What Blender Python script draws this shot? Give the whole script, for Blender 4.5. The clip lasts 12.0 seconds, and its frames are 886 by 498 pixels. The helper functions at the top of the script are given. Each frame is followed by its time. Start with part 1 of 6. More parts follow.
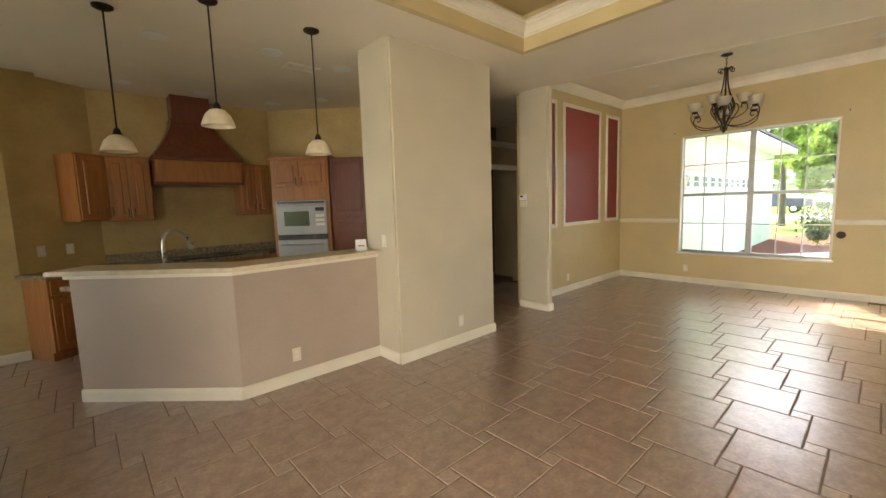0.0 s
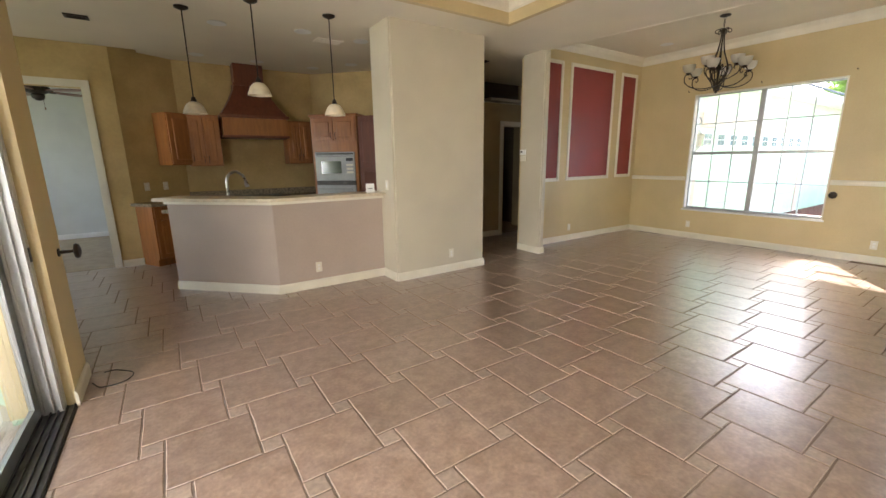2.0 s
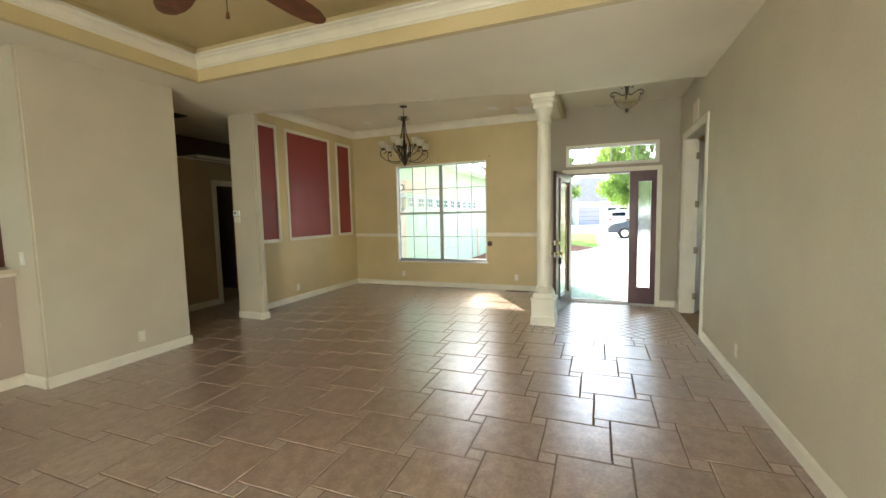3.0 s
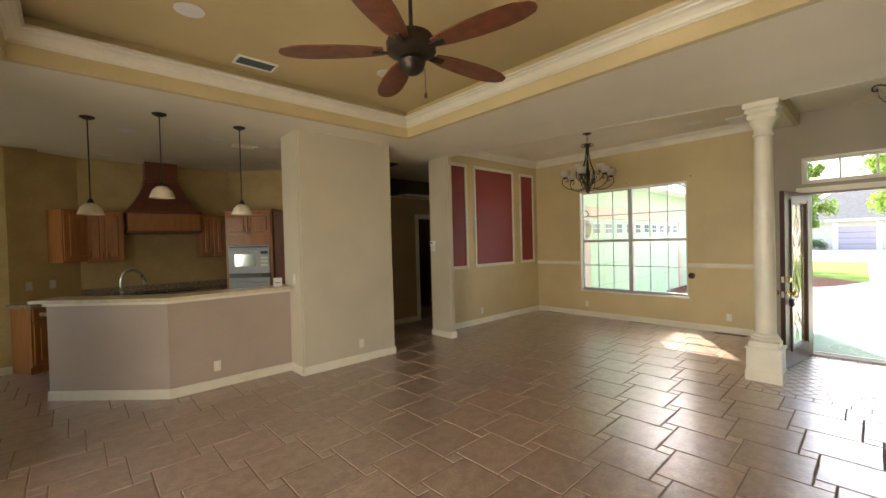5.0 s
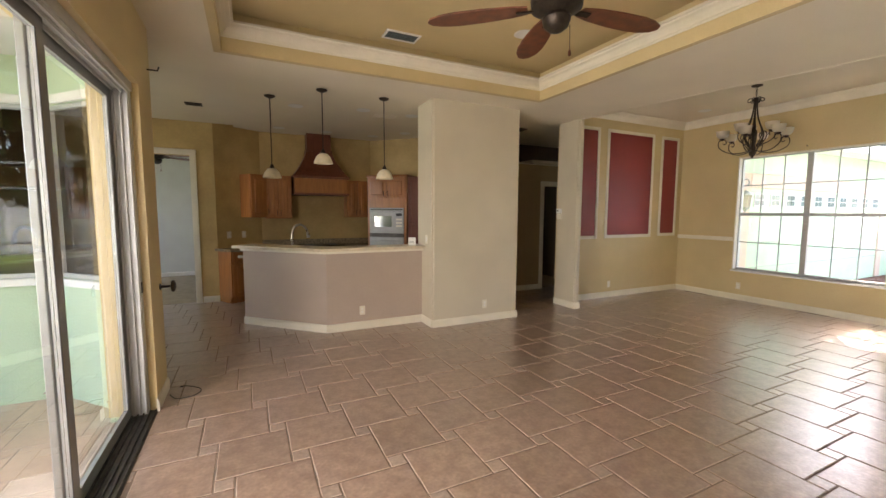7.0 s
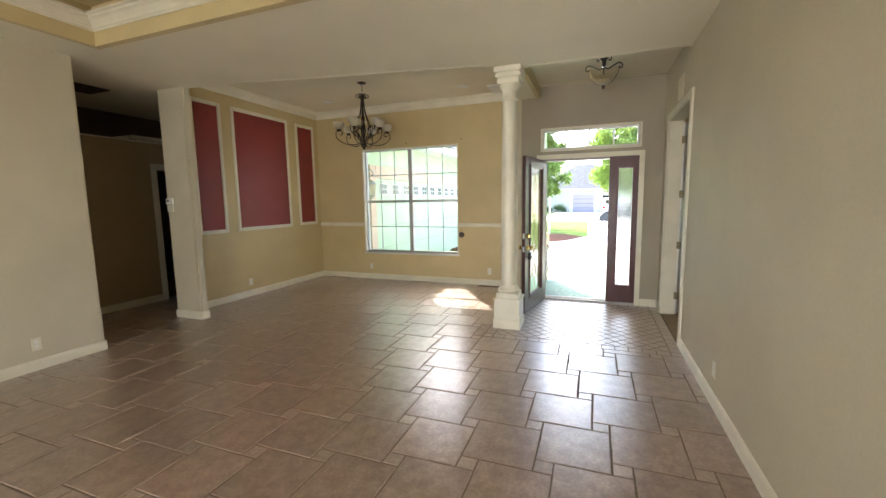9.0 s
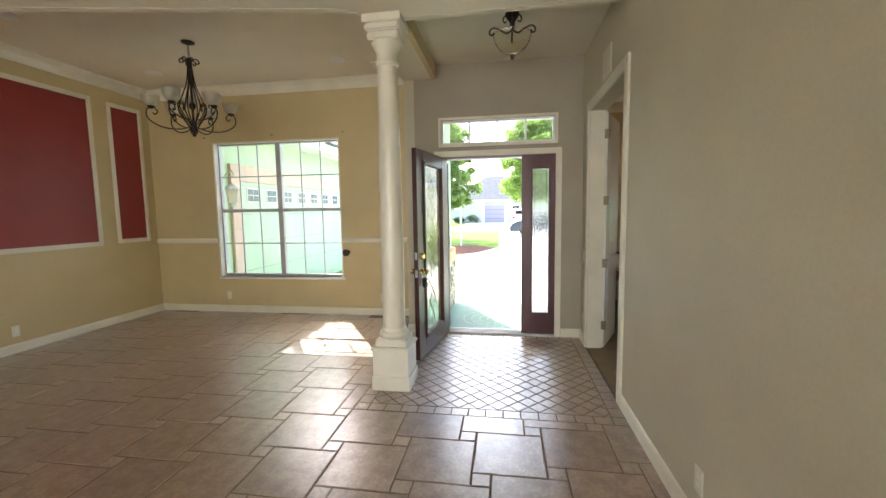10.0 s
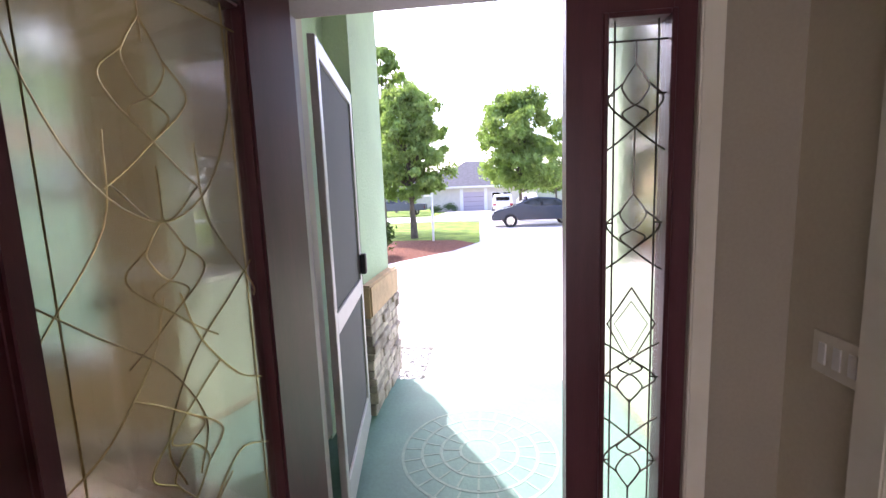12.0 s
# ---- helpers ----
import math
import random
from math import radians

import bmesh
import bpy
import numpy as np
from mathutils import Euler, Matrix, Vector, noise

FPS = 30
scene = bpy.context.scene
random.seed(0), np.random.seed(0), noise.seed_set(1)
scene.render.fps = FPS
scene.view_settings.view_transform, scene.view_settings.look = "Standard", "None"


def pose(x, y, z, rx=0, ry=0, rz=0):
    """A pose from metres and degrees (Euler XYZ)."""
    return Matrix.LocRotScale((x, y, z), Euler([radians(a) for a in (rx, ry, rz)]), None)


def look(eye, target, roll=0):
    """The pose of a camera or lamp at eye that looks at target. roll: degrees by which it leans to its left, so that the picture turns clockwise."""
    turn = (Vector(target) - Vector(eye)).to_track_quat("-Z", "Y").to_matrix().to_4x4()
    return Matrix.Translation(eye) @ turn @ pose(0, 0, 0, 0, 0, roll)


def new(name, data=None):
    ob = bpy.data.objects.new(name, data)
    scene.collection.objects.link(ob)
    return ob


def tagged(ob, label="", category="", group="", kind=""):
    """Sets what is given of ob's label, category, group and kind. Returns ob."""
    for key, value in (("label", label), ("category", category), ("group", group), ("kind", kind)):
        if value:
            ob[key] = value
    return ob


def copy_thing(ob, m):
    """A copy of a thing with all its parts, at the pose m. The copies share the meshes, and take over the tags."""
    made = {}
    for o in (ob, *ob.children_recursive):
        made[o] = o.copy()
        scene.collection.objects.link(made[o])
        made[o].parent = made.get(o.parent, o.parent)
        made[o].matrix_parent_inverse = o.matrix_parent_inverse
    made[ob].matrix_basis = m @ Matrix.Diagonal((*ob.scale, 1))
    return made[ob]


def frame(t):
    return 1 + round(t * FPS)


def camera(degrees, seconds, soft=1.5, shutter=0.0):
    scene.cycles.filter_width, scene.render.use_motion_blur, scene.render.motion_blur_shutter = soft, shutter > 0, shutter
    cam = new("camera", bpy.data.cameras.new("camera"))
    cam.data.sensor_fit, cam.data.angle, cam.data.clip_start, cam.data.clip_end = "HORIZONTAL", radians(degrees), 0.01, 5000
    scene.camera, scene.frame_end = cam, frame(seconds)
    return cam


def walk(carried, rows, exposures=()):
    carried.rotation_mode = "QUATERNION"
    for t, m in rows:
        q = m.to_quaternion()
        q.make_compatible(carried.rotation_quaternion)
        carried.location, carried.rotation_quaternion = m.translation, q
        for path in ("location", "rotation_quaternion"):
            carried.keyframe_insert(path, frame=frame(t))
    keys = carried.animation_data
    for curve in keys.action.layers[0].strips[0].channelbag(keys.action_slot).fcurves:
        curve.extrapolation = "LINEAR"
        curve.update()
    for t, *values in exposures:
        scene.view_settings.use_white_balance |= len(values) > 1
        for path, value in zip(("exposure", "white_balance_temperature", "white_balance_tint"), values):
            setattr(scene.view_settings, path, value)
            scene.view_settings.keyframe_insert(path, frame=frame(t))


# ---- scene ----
cam = camera(95.7, 12.0)
PATH = [
    (0, (1.086, 1.409, 1.489), (2.421, 2.882, 1.266), -1.8),
    (0.5, (1.04, 1.049, 1.466), (1.889, 2.839, 1.191), -1.6),
    (1, (0.928, 0.782, 1.456), (1.522, 2.66, 1.107), -1.5),
    (1.5, (0.904, 0.5, 1.43), (1.572, 2.329, 0.974), -1.6),
    (2, (1.042, 0.163, 1.444), (2.132, 1.783, 1.012), -0.7),
    (2.5, (1.225, -0.063, 1.443), (2.839, 1.075, 1.126), -0.5),
    (2.7, (1.278, -0.099, 1.448), (3.033, 0.822, 1.18), -1.0),
    (4.3, (1.243, -0.245, 1.548), (3.187, 0.222, 1.5), -2.0),
    (4.5, (1.263, -0.252, 1.555), (3.106, 0.526, 1.529), -2.1),
    (5, (1.209, -0.293, 1.566), (2.568, 1.175, 1.532), -1.5),
    (5.5, (1.114, -0.306, 1.536), (2.0, 1.485, 1.44), -1.1),
    (6, (1.069, -0.296, 1.518), (1.766, 1.573, 1.379), -0.5),
    (6.5, (1.067, -0.306, 1.498), (1.794, 1.551, 1.354), -0.1),
    (6.7, (1.065, -0.313, 1.504), (1.841, 1.523, 1.345), 0.2),
    (8.3, (1.357, -0.439, 1.532), (2.876, 0.837, 1.281), -1.4),
    (8.5, (1.48, -0.434, 1.527), (3.124, 0.676, 1.269), -1.4),
    (9, (1.996, -0.41, 1.499), (3.853, 0.292, 1.262), -0.9),
    (9.5, (2.66, -0.413, 1.487), (4.599, 0.026, 1.274), -0.9),
    (10, (3.456, -0.404, 1.463), (5.423, -0.098, 1.273), -0.9),
    (10.5, (4.333, -0.443, 1.452), (6.306, -0.185, 1.259), -1.2),
    (11, (5.208, -0.421, 1.428), (7.182, -0.184, 1.213), -1.5),
    (11.5, (6.053, -0.428, 1.413), (8.023, -0.177, 1.177), -1.5),
    (12, (6.811, -0.335, 1.408), (8.784, -0.124, 1.159), -2.2),
]
EXPOSURES = [(0.0, 2.8, 7300, 12), (0.5, 3.1, 7050, 12), (1.0, 3.05, 6600, 15), (1.5, 3.05, 6500, 20), (2.0, 2.95, 6400, 13), (2.5, 2.75, 6600, 3), (4.5, 2.35, 6650, 6), (5.0, 2.35, 7200, 12),
             (5.5, 2.4, 7300, 15), (6.0, 2.65, 7100, 17), (6.7, 2.75, 6800, 18), (8.5, 2.5, 6900, 8), (9.0, 2.5, 6500, 9), (9.5, 2.5, 6450, 10), (10.5, 2.25, 6450, 10), (11.0, 1.95, 6250, 16), (12.0, 1.7, 6150, 34)]
walk(cam, [(t, look(eye, target, roll)) for t, eye, target, roll in PATH], EXPOSURES)

# ---- world and light ----
SUN_AZ, SUN_EL = radians(33.0), radians(46.0)
world = bpy.data.worlds.new("sky")
scene.world = world
world.use_nodes = True
wn = world.node_tree.nodes
sky = wn.new("ShaderNodeTexSky")
sky.sky_type, sky.sun_disc = "NISHITA", False
sky.sun_elevation, sky.sun_rotation = SUN_EL, math.pi / 2 - SUN_AZ
sky.air_density, sky.dust_density, sky.ozone_density = 1.0, 2.5, 1.0
wn["Background"].inputs["Strength"].default_value = 0.25
world.node_tree.links.new(sky.outputs[0], wn["Background"].inputs["Color"])
sun = new("sun", bpy.data.lights.new("sun", "SUN"))
sun.data.energy, sun.data.angle, sun.data.color = 2.9, radians(0.6), (1.0, 0.95, 0.86)
sun.matrix_world = look((math.cos(SUN_AZ) * math.cos(SUN_EL) * 30, math.sin(SUN_AZ) * math.cos(SUN_EL) * 30, math.sin(SUN_EL) * 30), (0, 0, 0))


def sky_window(name, eye, target, w, h, watts, color=(0.92, 0.97, 1.0)):
    """An added area lamp that stands in for daylight through an opening of the house."""
    lamp = new(name, bpy.data.lights.new(name, "AREA"))
    lamp.data.shape, lamp.data.size, lamp.data.size_y = "RECTANGLE", w, h
    lamp.data.energy, lamp.data.color = watts, color
    lamp.matrix_world = look(eye, target)
    lamp.visible_camera = lamp.visible_glossy = True
    lamp.data.spread = radians(170)
    return lamp


sky_window("slider_daylight", (-1.08, 0.60, 1.36), (3, 0.60, 1.20), 3.20, 2.15, 24, (1.0, 0.96, 0.90))
sky_window("nook_daylight", (-2.56, 6.0, 1.62), (0, 6.0, 1.5), 1.5, 1.35, 2.0, (1.0, 0.97, 0.92))
# Fill lamp at an unseen, added window, to brighten the bedroom.
sky_window("bedroom_fill", (-2.50, 9.3, 1.5), (0, 9.3, 1.2), 1.7, 1.3, 2, (0.97, 0.98, 1.0))

# ---- materials ----
def material(name, color, rough=0.6, metal=0.0, vary=0.12, scale=3.0, fine=60.0, bump=0.05, spec=0.5, tint=None, random_amount=0.0, stretch=(1, 1, 1), coat=0.0, cloud=0.0, coat_rough=0.2):
    """A painted, tiled or natural surface: broad mottling, fine grain and relief, in world space."""
    m = bpy.data.materials.new(name)
    m.use_nodes = True
    n, l = m.node_tree.nodes, m.node_tree.links
    b = n["Principled BSDF"]
    b.inputs["Metallic"].default_value = metal
    b.inputs["Specular IOR Level"].default_value = spec
    b.inputs["Coat Weight"].default_value = coat
    b.inputs["Coat Roughness"].default_value = coat_rough
    geo, vec = n.new("ShaderNodeNewGeometry"), n.new("ShaderNodeVectorMath")
    vec.operation = "MULTIPLY"
    vec.inputs[1].default_value = stretch
    l.new(geo.outputs["Position"], vec.inputs[0])
    broad, grain = n.new("ShaderNodeTexNoise"), n.new("ShaderNodeTexNoise")
    broad.inputs["Scale"].default_value, grain.inputs["Scale"].default_value = scale, fine
    broad.inputs["Detail"].default_value, grain.inputs["Detail"].default_value = 2.0, 3.0
    l.new(vec.outputs[0], broad.inputs["Vector"])
    l.new(vec.outputs[0], grain.inputs["Vector"])
    other = tint or color
    spread, tone = n.new("ShaderNodeMapRange"), n.new("ShaderNodeMix")
    spread.interpolation_type = "SMOOTHSTEP"
    spread.inputs[1].default_value, spread.inputs[2].default_value = 0.25, 0.75
    l.new(broad.outputs["Fac"], spread.inputs[0])
    tone.data_type = "RGBA"
    tone.inputs[6].default_value = (*[max(0.0, c * (1 - vary)) for c in color], 1)
    tone.inputs[7].default_value = (*[min(1.0, c * (1 + vary)) for c in other], 1)
    l.new(spread.outputs[0], tone.inputs[0])
    shade = n.new("ShaderNodeMix")
    shade.data_type, shade.blend_type = "RGBA", "OVERLAY"
    shade.inputs["Factor"].default_value = cloud or min(0.25, 0.03 + vary * 1.1)
    l.new(tone.outputs[2], shade.inputs[6])
    l.new(grain.outputs["Fac"], shade.inputs[7])
    out = shade.outputs[2]
    if random_amount:
        info, hue = n.new("ShaderNodeObjectInfo"), n.new("ShaderNodeHueSaturation")
        rng = n.new("ShaderNodeMapRange")
        rng.inputs[3].default_value, rng.inputs[4].default_value = 1 - random_amount, 1 + random_amount
        l.new(info.outputs["Random"], rng.inputs[0])
        l.new(rng.outputs[0], hue.inputs["Value"])
        l.new(out, hue.inputs["Color"])
        out = hue.outputs[0]
    l.new(out, b.inputs["Base Color"])
    rr = n.new("ShaderNodeMapRange")
    rr.inputs[3].default_value, rr.inputs[4].default_value = max(0.02, rough * 0.85), min(1.0, rough * 1.15)
    b.inputs["Roughness"].default_value = rough
    if not cloud:
        l.new(broad.outputs["Fac"], rr.inputs[0])
        l.new(rr.outputs[0], b.inputs["Roughness"])
    if bump:
        bp = n.new("ShaderNodeBump")
        bp.inputs["Strength"].default_value, bp.inputs["Distance"].default_value = bump, 0.01
        l.new(grain.outputs["Fac"], bp.inputs["Height"])
        l.new(bp.outputs[0], b.inputs["Normal"])
    return m


def wood(name, color, rough=0.35, stretch=(9, 9, 0.9), scale=3.0, coat=0.2):
    return material(name, color, rough, vary=0.3, scale=scale, fine=26.0, bump=0.03, stretch=stretch, coat=coat)


def glass(name, rough=0.0, color=(1, 1, 1), ripple=0.0, ripple_scale=20.0, ior=1.45):
    m = bpy.data.materials.new(name)
    m.use_nodes = True
    n, l = m.node_tree.nodes, m.node_tree.links
    b = n["Principled BSDF"]
    b.inputs["Base Color"].default_value = (*color, 1)
    b.inputs["Transmission Weight"].default_value = 1.0
    b.inputs["Roughness"].default_value = rough
    b.inputs["IOR"].default_value = ior
    if ripple:
        t, bp = n.new("ShaderNodeTexNoise"), n.new("ShaderNodeBump")
        t.inputs["Scale"].default_value = ripple_scale
        bp.inputs["Strength"].default_value, bp.inputs["Distance"].default_value = ripple, 0.01
        geo = n.new("ShaderNodeNewGeometry")
        l.new(geo.outputs["Position"], t.inputs["Vector"])
        l.new(t.outputs["Fac"], bp.inputs["Height"])
        l.new(bp.outputs[0], b.inputs["Normal"])
    return m


def emitter(name, color, strength):
    m = bpy.data.materials.new(name)
    m.use_nodes = True
    b = m.node_tree.nodes["Principled BSDF"]
    b.inputs["Base Color"].default_value = (*color, 1)
    b.inputs["Emission Color"].default_value = (*color, 1)
    b.inputs["Emission Strength"].default_value = strength
    return m


GREIGE = material("greige_paint", (0.56, 0.50, 0.37), 0.55, vary=0.05, scale=1.6, fine=90, bump=0.035)
GOLD = material("gold_paint", (0.58, 0.46, 0.24), 0.5, vary=0.06, scale=1.6, fine=90, bump=0.035)
FAUX = material("faux_gold_plaster", (0.49, 0.35, 0.135), 0.55, vary=0.08, scale=2.2, fine=25, bump=0.04, tint=(0.54, 0.395, 0.17))
TAUPE = material("taupe_paint", (0.43, 0.345, 0.275), 0.55, vary=0.05, scale=1.6, fine=90, bump=0.035)
PALE = material("pale_grey_paint", (0.55, 0.56, 0.52), 0.6, vary=0.04, fine=90, bump=0.03)
OFFICE = material("tan_paint", (0.60, 0.45, 0.26), 0.6, vary=0.05, fine=90, bump=0.03)
CEIL = material("ceiling_paint", (0.75, 0.68, 0.54), 0.7, vary=0.04, scale=1.2, fine=70, bump=0.06)
TRIM = material("cream_trim_paint", (0.74, 0.69, 0.56), 0.35, vary=0.05, scale=4, fine=40, bump=0.02)
WHITE = material("white_paint", (0.78, 0.77, 0.73), 0.35, vary=0.04, scale=4, fine=40, bump=0.02)
RED = material("red_paint", (0.25, 0.028, 0.022), 0.5, vary=0.08, scale=2, fine=90, bump=0.035)
TILE = material("brown_floor_tile", (0.275, 0.178, 0.120), 0.31, coat_rough=0.28, vary=0.08, scale=11.0, fine=46, bump=0.14, tint=(0.345, 0.245, 0.185), random_amount=0.10, spec=1.0, coat=0.8, cloud=0.5)
TILE_SMALL = material("pale_floor_tile", (0.37, 0.275, 0.21), 0.31, coat_rough=0.30, vary=0.10, scale=10, fine=40, bump=0.06, random_amount=0.12, spec=1.0, coat=0.8, cloud=0.5)
GROUT = material("floor_grout", (0.20, 0.15, 0.115), 0.9, vary=0.2, scale=6, fine=120, bump=0.2)
# Worn tile rims, with the light their chamfers catch put into the colour.
WORN_LIT = material("worn_lit_tile_edge", (0.40, 0.31, 0.235), 0.45, vary=0.2, scale=30, fine=90, bump=0.1)
PATIO_TILE = material("patio_tile", (0.54, 0.39, 0.27), 0.5, vary=0.08, scale=4, fine=40, bump=0.08, random_amount=0.10)
CARPET = material("beige_carpet", (0.36, 0.30, 0.22), 0.95, vary=0.12, scale=6, fine=220, bump=0.4)
CARPET_DARK = material("brown_carpet", (0.31, 0.23, 0.14), 0.95, vary=0.12, scale=6, fine=220, bump=0.4)
CABINET = material("cherry_cabinet_wood", (0.37, 0.145, 0.04), 0.35, vary=0.14, scale=3.0, fine=26, bump=0.03, stretch=(9, 9, 0.9), coat=0.2)
HOODWOOD = material("dark_cherry_wood", (0.16, 0.045, 0.02), 0.35, vary=0.14, scale=3.0, fine=26, bump=0.03, stretch=(9, 9, 0.9), coat=0.2)
DESKWOOD = wood("red_cherry_wood", (0.20, 0.045, 0.02), 0.35)
JAMB = material("mauve_grey_jamb_paint", (0.31, 0.255, 0.25), 0.45, vary=0.08, scale=4, fine=40, bump=0.02)
DOORWOOD = material("mahogany_door_wood", (0.085, 0.024, 0.028), 0.38, vary=0.14, scale=2.2, fine=26, bump=0.015, stretch=(9, 9, 0.9), coat=0.05)
BLADE = wood("reddish_fan_blade_wood", (0.145, 0.045, 0.02), 0.4, stretch=(5, 5, 5))
BLIND = wood("brown_blind_wood", (0.46, 0.23, 0.125), 0.45, stretch=(9, 0.9, 9))
CREAM = material("cream_stucco", (0.85, 0.78, 0.63), 0.85, vary=0.05, scale=2, fine=50, bump=0.3)
GARAGE_PANE = material("grey_garage_glass", (0.16, 0.20, 0.20), 0.08, vary=0.1, scale=6, bump=0.0)
COUNTER = material("cream_solid_counter", (0.62, 0.53, 0.38), 0.3, vary=0.12, scale=14, fine=90, bump=0.02)
STONETOP = material("brown_granite", (0.30, 0.25, 0.17), 0.18, vary=0.4, scale=30, fine=120, bump=0.0)
DESKTOP = material("tan_laminate_top", (0.55, 0.42, 0.27), 0.35, vary=0.12, scale=12, fine=90, bump=0.02)
IRON = material("dark_bronze_iron", (0.05, 0.038, 0.028), 0.45, metal=0.7, vary=0.3, scale=20, fine=90, bump=0.05)
BLACK = material("black_plastic", (0.012, 0.012, 0.013), 0.4, vary=0.1)
CHROME = material("brushed_nickel", (0.62, 0.60, 0.56), 0.28, metal=1.0, vary=0.06, scale=20)
BRASS = material("polished_brass", (0.80, 0.58, 0.22), 0.15, metal=1.0, vary=0.06, scale=20, bump=0.0)
LEAD = material("lead_came", (0.10, 0.09, 0.07), 0.35, metal=1.0, vary=0.2, scale=30)
BRASS_CAME = material("aged_brass_came", (0.42, 0.33, 0.15), 0.35, metal=1.0, vary=0.2, scale=30)
ALUMINIUM = material("white_aluminium", (0.48, 0.48, 0.46), 0.38, metal=0.2, vary=0.06, scale=8, fine=60, bump=0.01)
TRACK = material("dark_aluminium_track", (0.10, 0.095, 0.085), 0.45, metal=0.8, vary=0.3, scale=12)
GASKET = material("black_gasket", (0.02, 0.02, 0.02), 0.6)
STEEL = material("stainless_steel", (0.42, 0.42, 0.40), 0.48, metal=0.5, vary=0.05, scale=10)
DARKGLASS = material("dark_oven_glass", (0.012, 0.012, 0.012), 0.06, vary=0.05, bump=0.0)
OVENGLASS = material("mirrored_oven_glass", (0.42, 0.43, 0.42), 0.12, metal=1.0, vary=0.04, bump=0.0)
SHADE = material("alabaster_glass_shade", (0.82, 0.72, 0.52), 0.35, vary=0.12, scale=14, fine=40, bump=0.0)
SHADE.node_tree.nodes["Principled BSDF"].inputs["Transmission Weight"].default_value = 0.25
FROST = material("frosted_glass_shade", (0.85, 0.80, 0.68), 0.4, vary=0.05, scale=14, fine=40, bump=0.0)
FROST.node_tree.nodes["Principled BSDF"].inputs["Transmission Weight"].default_value = 0.82
BOWL = glass("clear_seeded_glass", 0.12, (0.97, 0.94, 0.86), 0.03, 30.0, 1.2)
PANE = glass("clear_glass")
LEADED = glass("rippled_leaded_glass", 0.16, (0.97, 0.99, 0.96), 0.10, 34.0)
DOORGLASS = glass("rippled_door_glass", 0.16, (0.80, 0.86, 0.76), 0.05, 22.0, 1.5)
DOORGLASS.node_tree.nodes["Principled BSDF"].inputs["Coat Weight"].default_value = 1.0
DOORGLASS.node_tree.nodes["Principled BSDF"].inputs["Coat Roughness"].default_value = 0.02
DOORGLASS.node_tree.nodes["Principled BSDF"].inputs["Coat IOR"].default_value = 1.9
SLIDER = material("grey_anodised_aluminium", (0.30, 0.31, 0.30), 0.38, metal=0.5, vary=0.06, scale=8, fine=60, bump=0.01)
# Near-black glass colour stands in for the dark nook behind the panes.
BAYGLASS = glass("darkened_bay_glass", 0.0, (0.06, 0.065, 0.065), 0.0, 20.0, 1.7)
# Greige greyed and darkened for the backlit wall round the front door.
ENTRY = material("backlit_greige_paint", (0.365, 0.315, 0.235), 0.55, vary=0.05, scale=1.6, fine=90, bump=0.035)
HINGE_METAL = material("satin_brass_hinge", (0.27, 0.23, 0.16), 0.5, metal=1.0, vary=0.1, scale=30)
PATIO_GROUT = material("pale_patio_grout", (0.58, 0.47, 0.36), 0.9, vary=0.15, scale=6, fine=90, bump=0.1)
PLATE = material("ivory_plastic", (0.72, 0.68, 0.56), 0.35, vary=0.03, bump=0.0)
GREEN = material("mint_green_stucco", (0.50, 0.64, 0.45), 0.85, vary=0.06, scale=2.5, fine=55, bump=0.5)
STONE = material("ledge_stone", (0.42, 0.34, 0.26), 0.85, vary=0.3, scale=9, fine=40, bump=0.5, tint=(0.50, 0.44, 0.37), random_amount=0.3)
SANDSTONE = material("peach_stone_cap", (0.62, 0.43, 0.26), 0.8, vary=0.12, scale=7, fine=50, bump=0.3)
CONCRETE = material("white_driveway_concrete", (0.50, 0.485, 0.46), 0.9, vary=0.10, scale=0.8, fine=60, bump=0.15)
TEAL = material("teal_porch_paint", (0.14, 0.27, 0.215), 0.6, vary=0.14, scale=2.5, fine=50, bump=0.1)
TEAL_PALE = material("pale_teal_stencil", (0.26, 0.39, 0.33), 0.7, vary=0.15, scale=20, fine=60, bump=0.05)
GRASS = material("grass", (0.10, 0.20, 0.03), 0.95, vary=0.35, scale=1.5, fine=60, bump=0.6, tint=(0.16, 0.24, 0.04), spec=0.1)
MULCH = material("red_mulch", (0.16, 0.07, 0.045), 0.95, vary=0.4, scale=14, fine=90, bump=0.9, spec=0.1)
ASPHALT = material("asphalt", (0.30, 0.29, 0.28), 0.9, vary=0.1, scale=1.5, fine=60, bump=0.2, spec=0.1)
PEBBLE = material("river_pebbles", (0.50, 0.52, 0.53), 0.7, vary=0.35, scale=25, fine=60, bump=0.1, tint=(0.62, 0.62, 0.60))
LEAF = material("tree_leaves", (0.19, 0.25, 0.085), 0.6, vary=0.4, scale=1.2, fine=20, bump=0.0, tint=(0.28, 0.36, 0.12), spec=0.2)
LEAF_DARK = material("shrub_leaves", (0.035, 0.075, 0.02), 0.6, vary=0.4, scale=2.5, fine=20, bump=0.0)
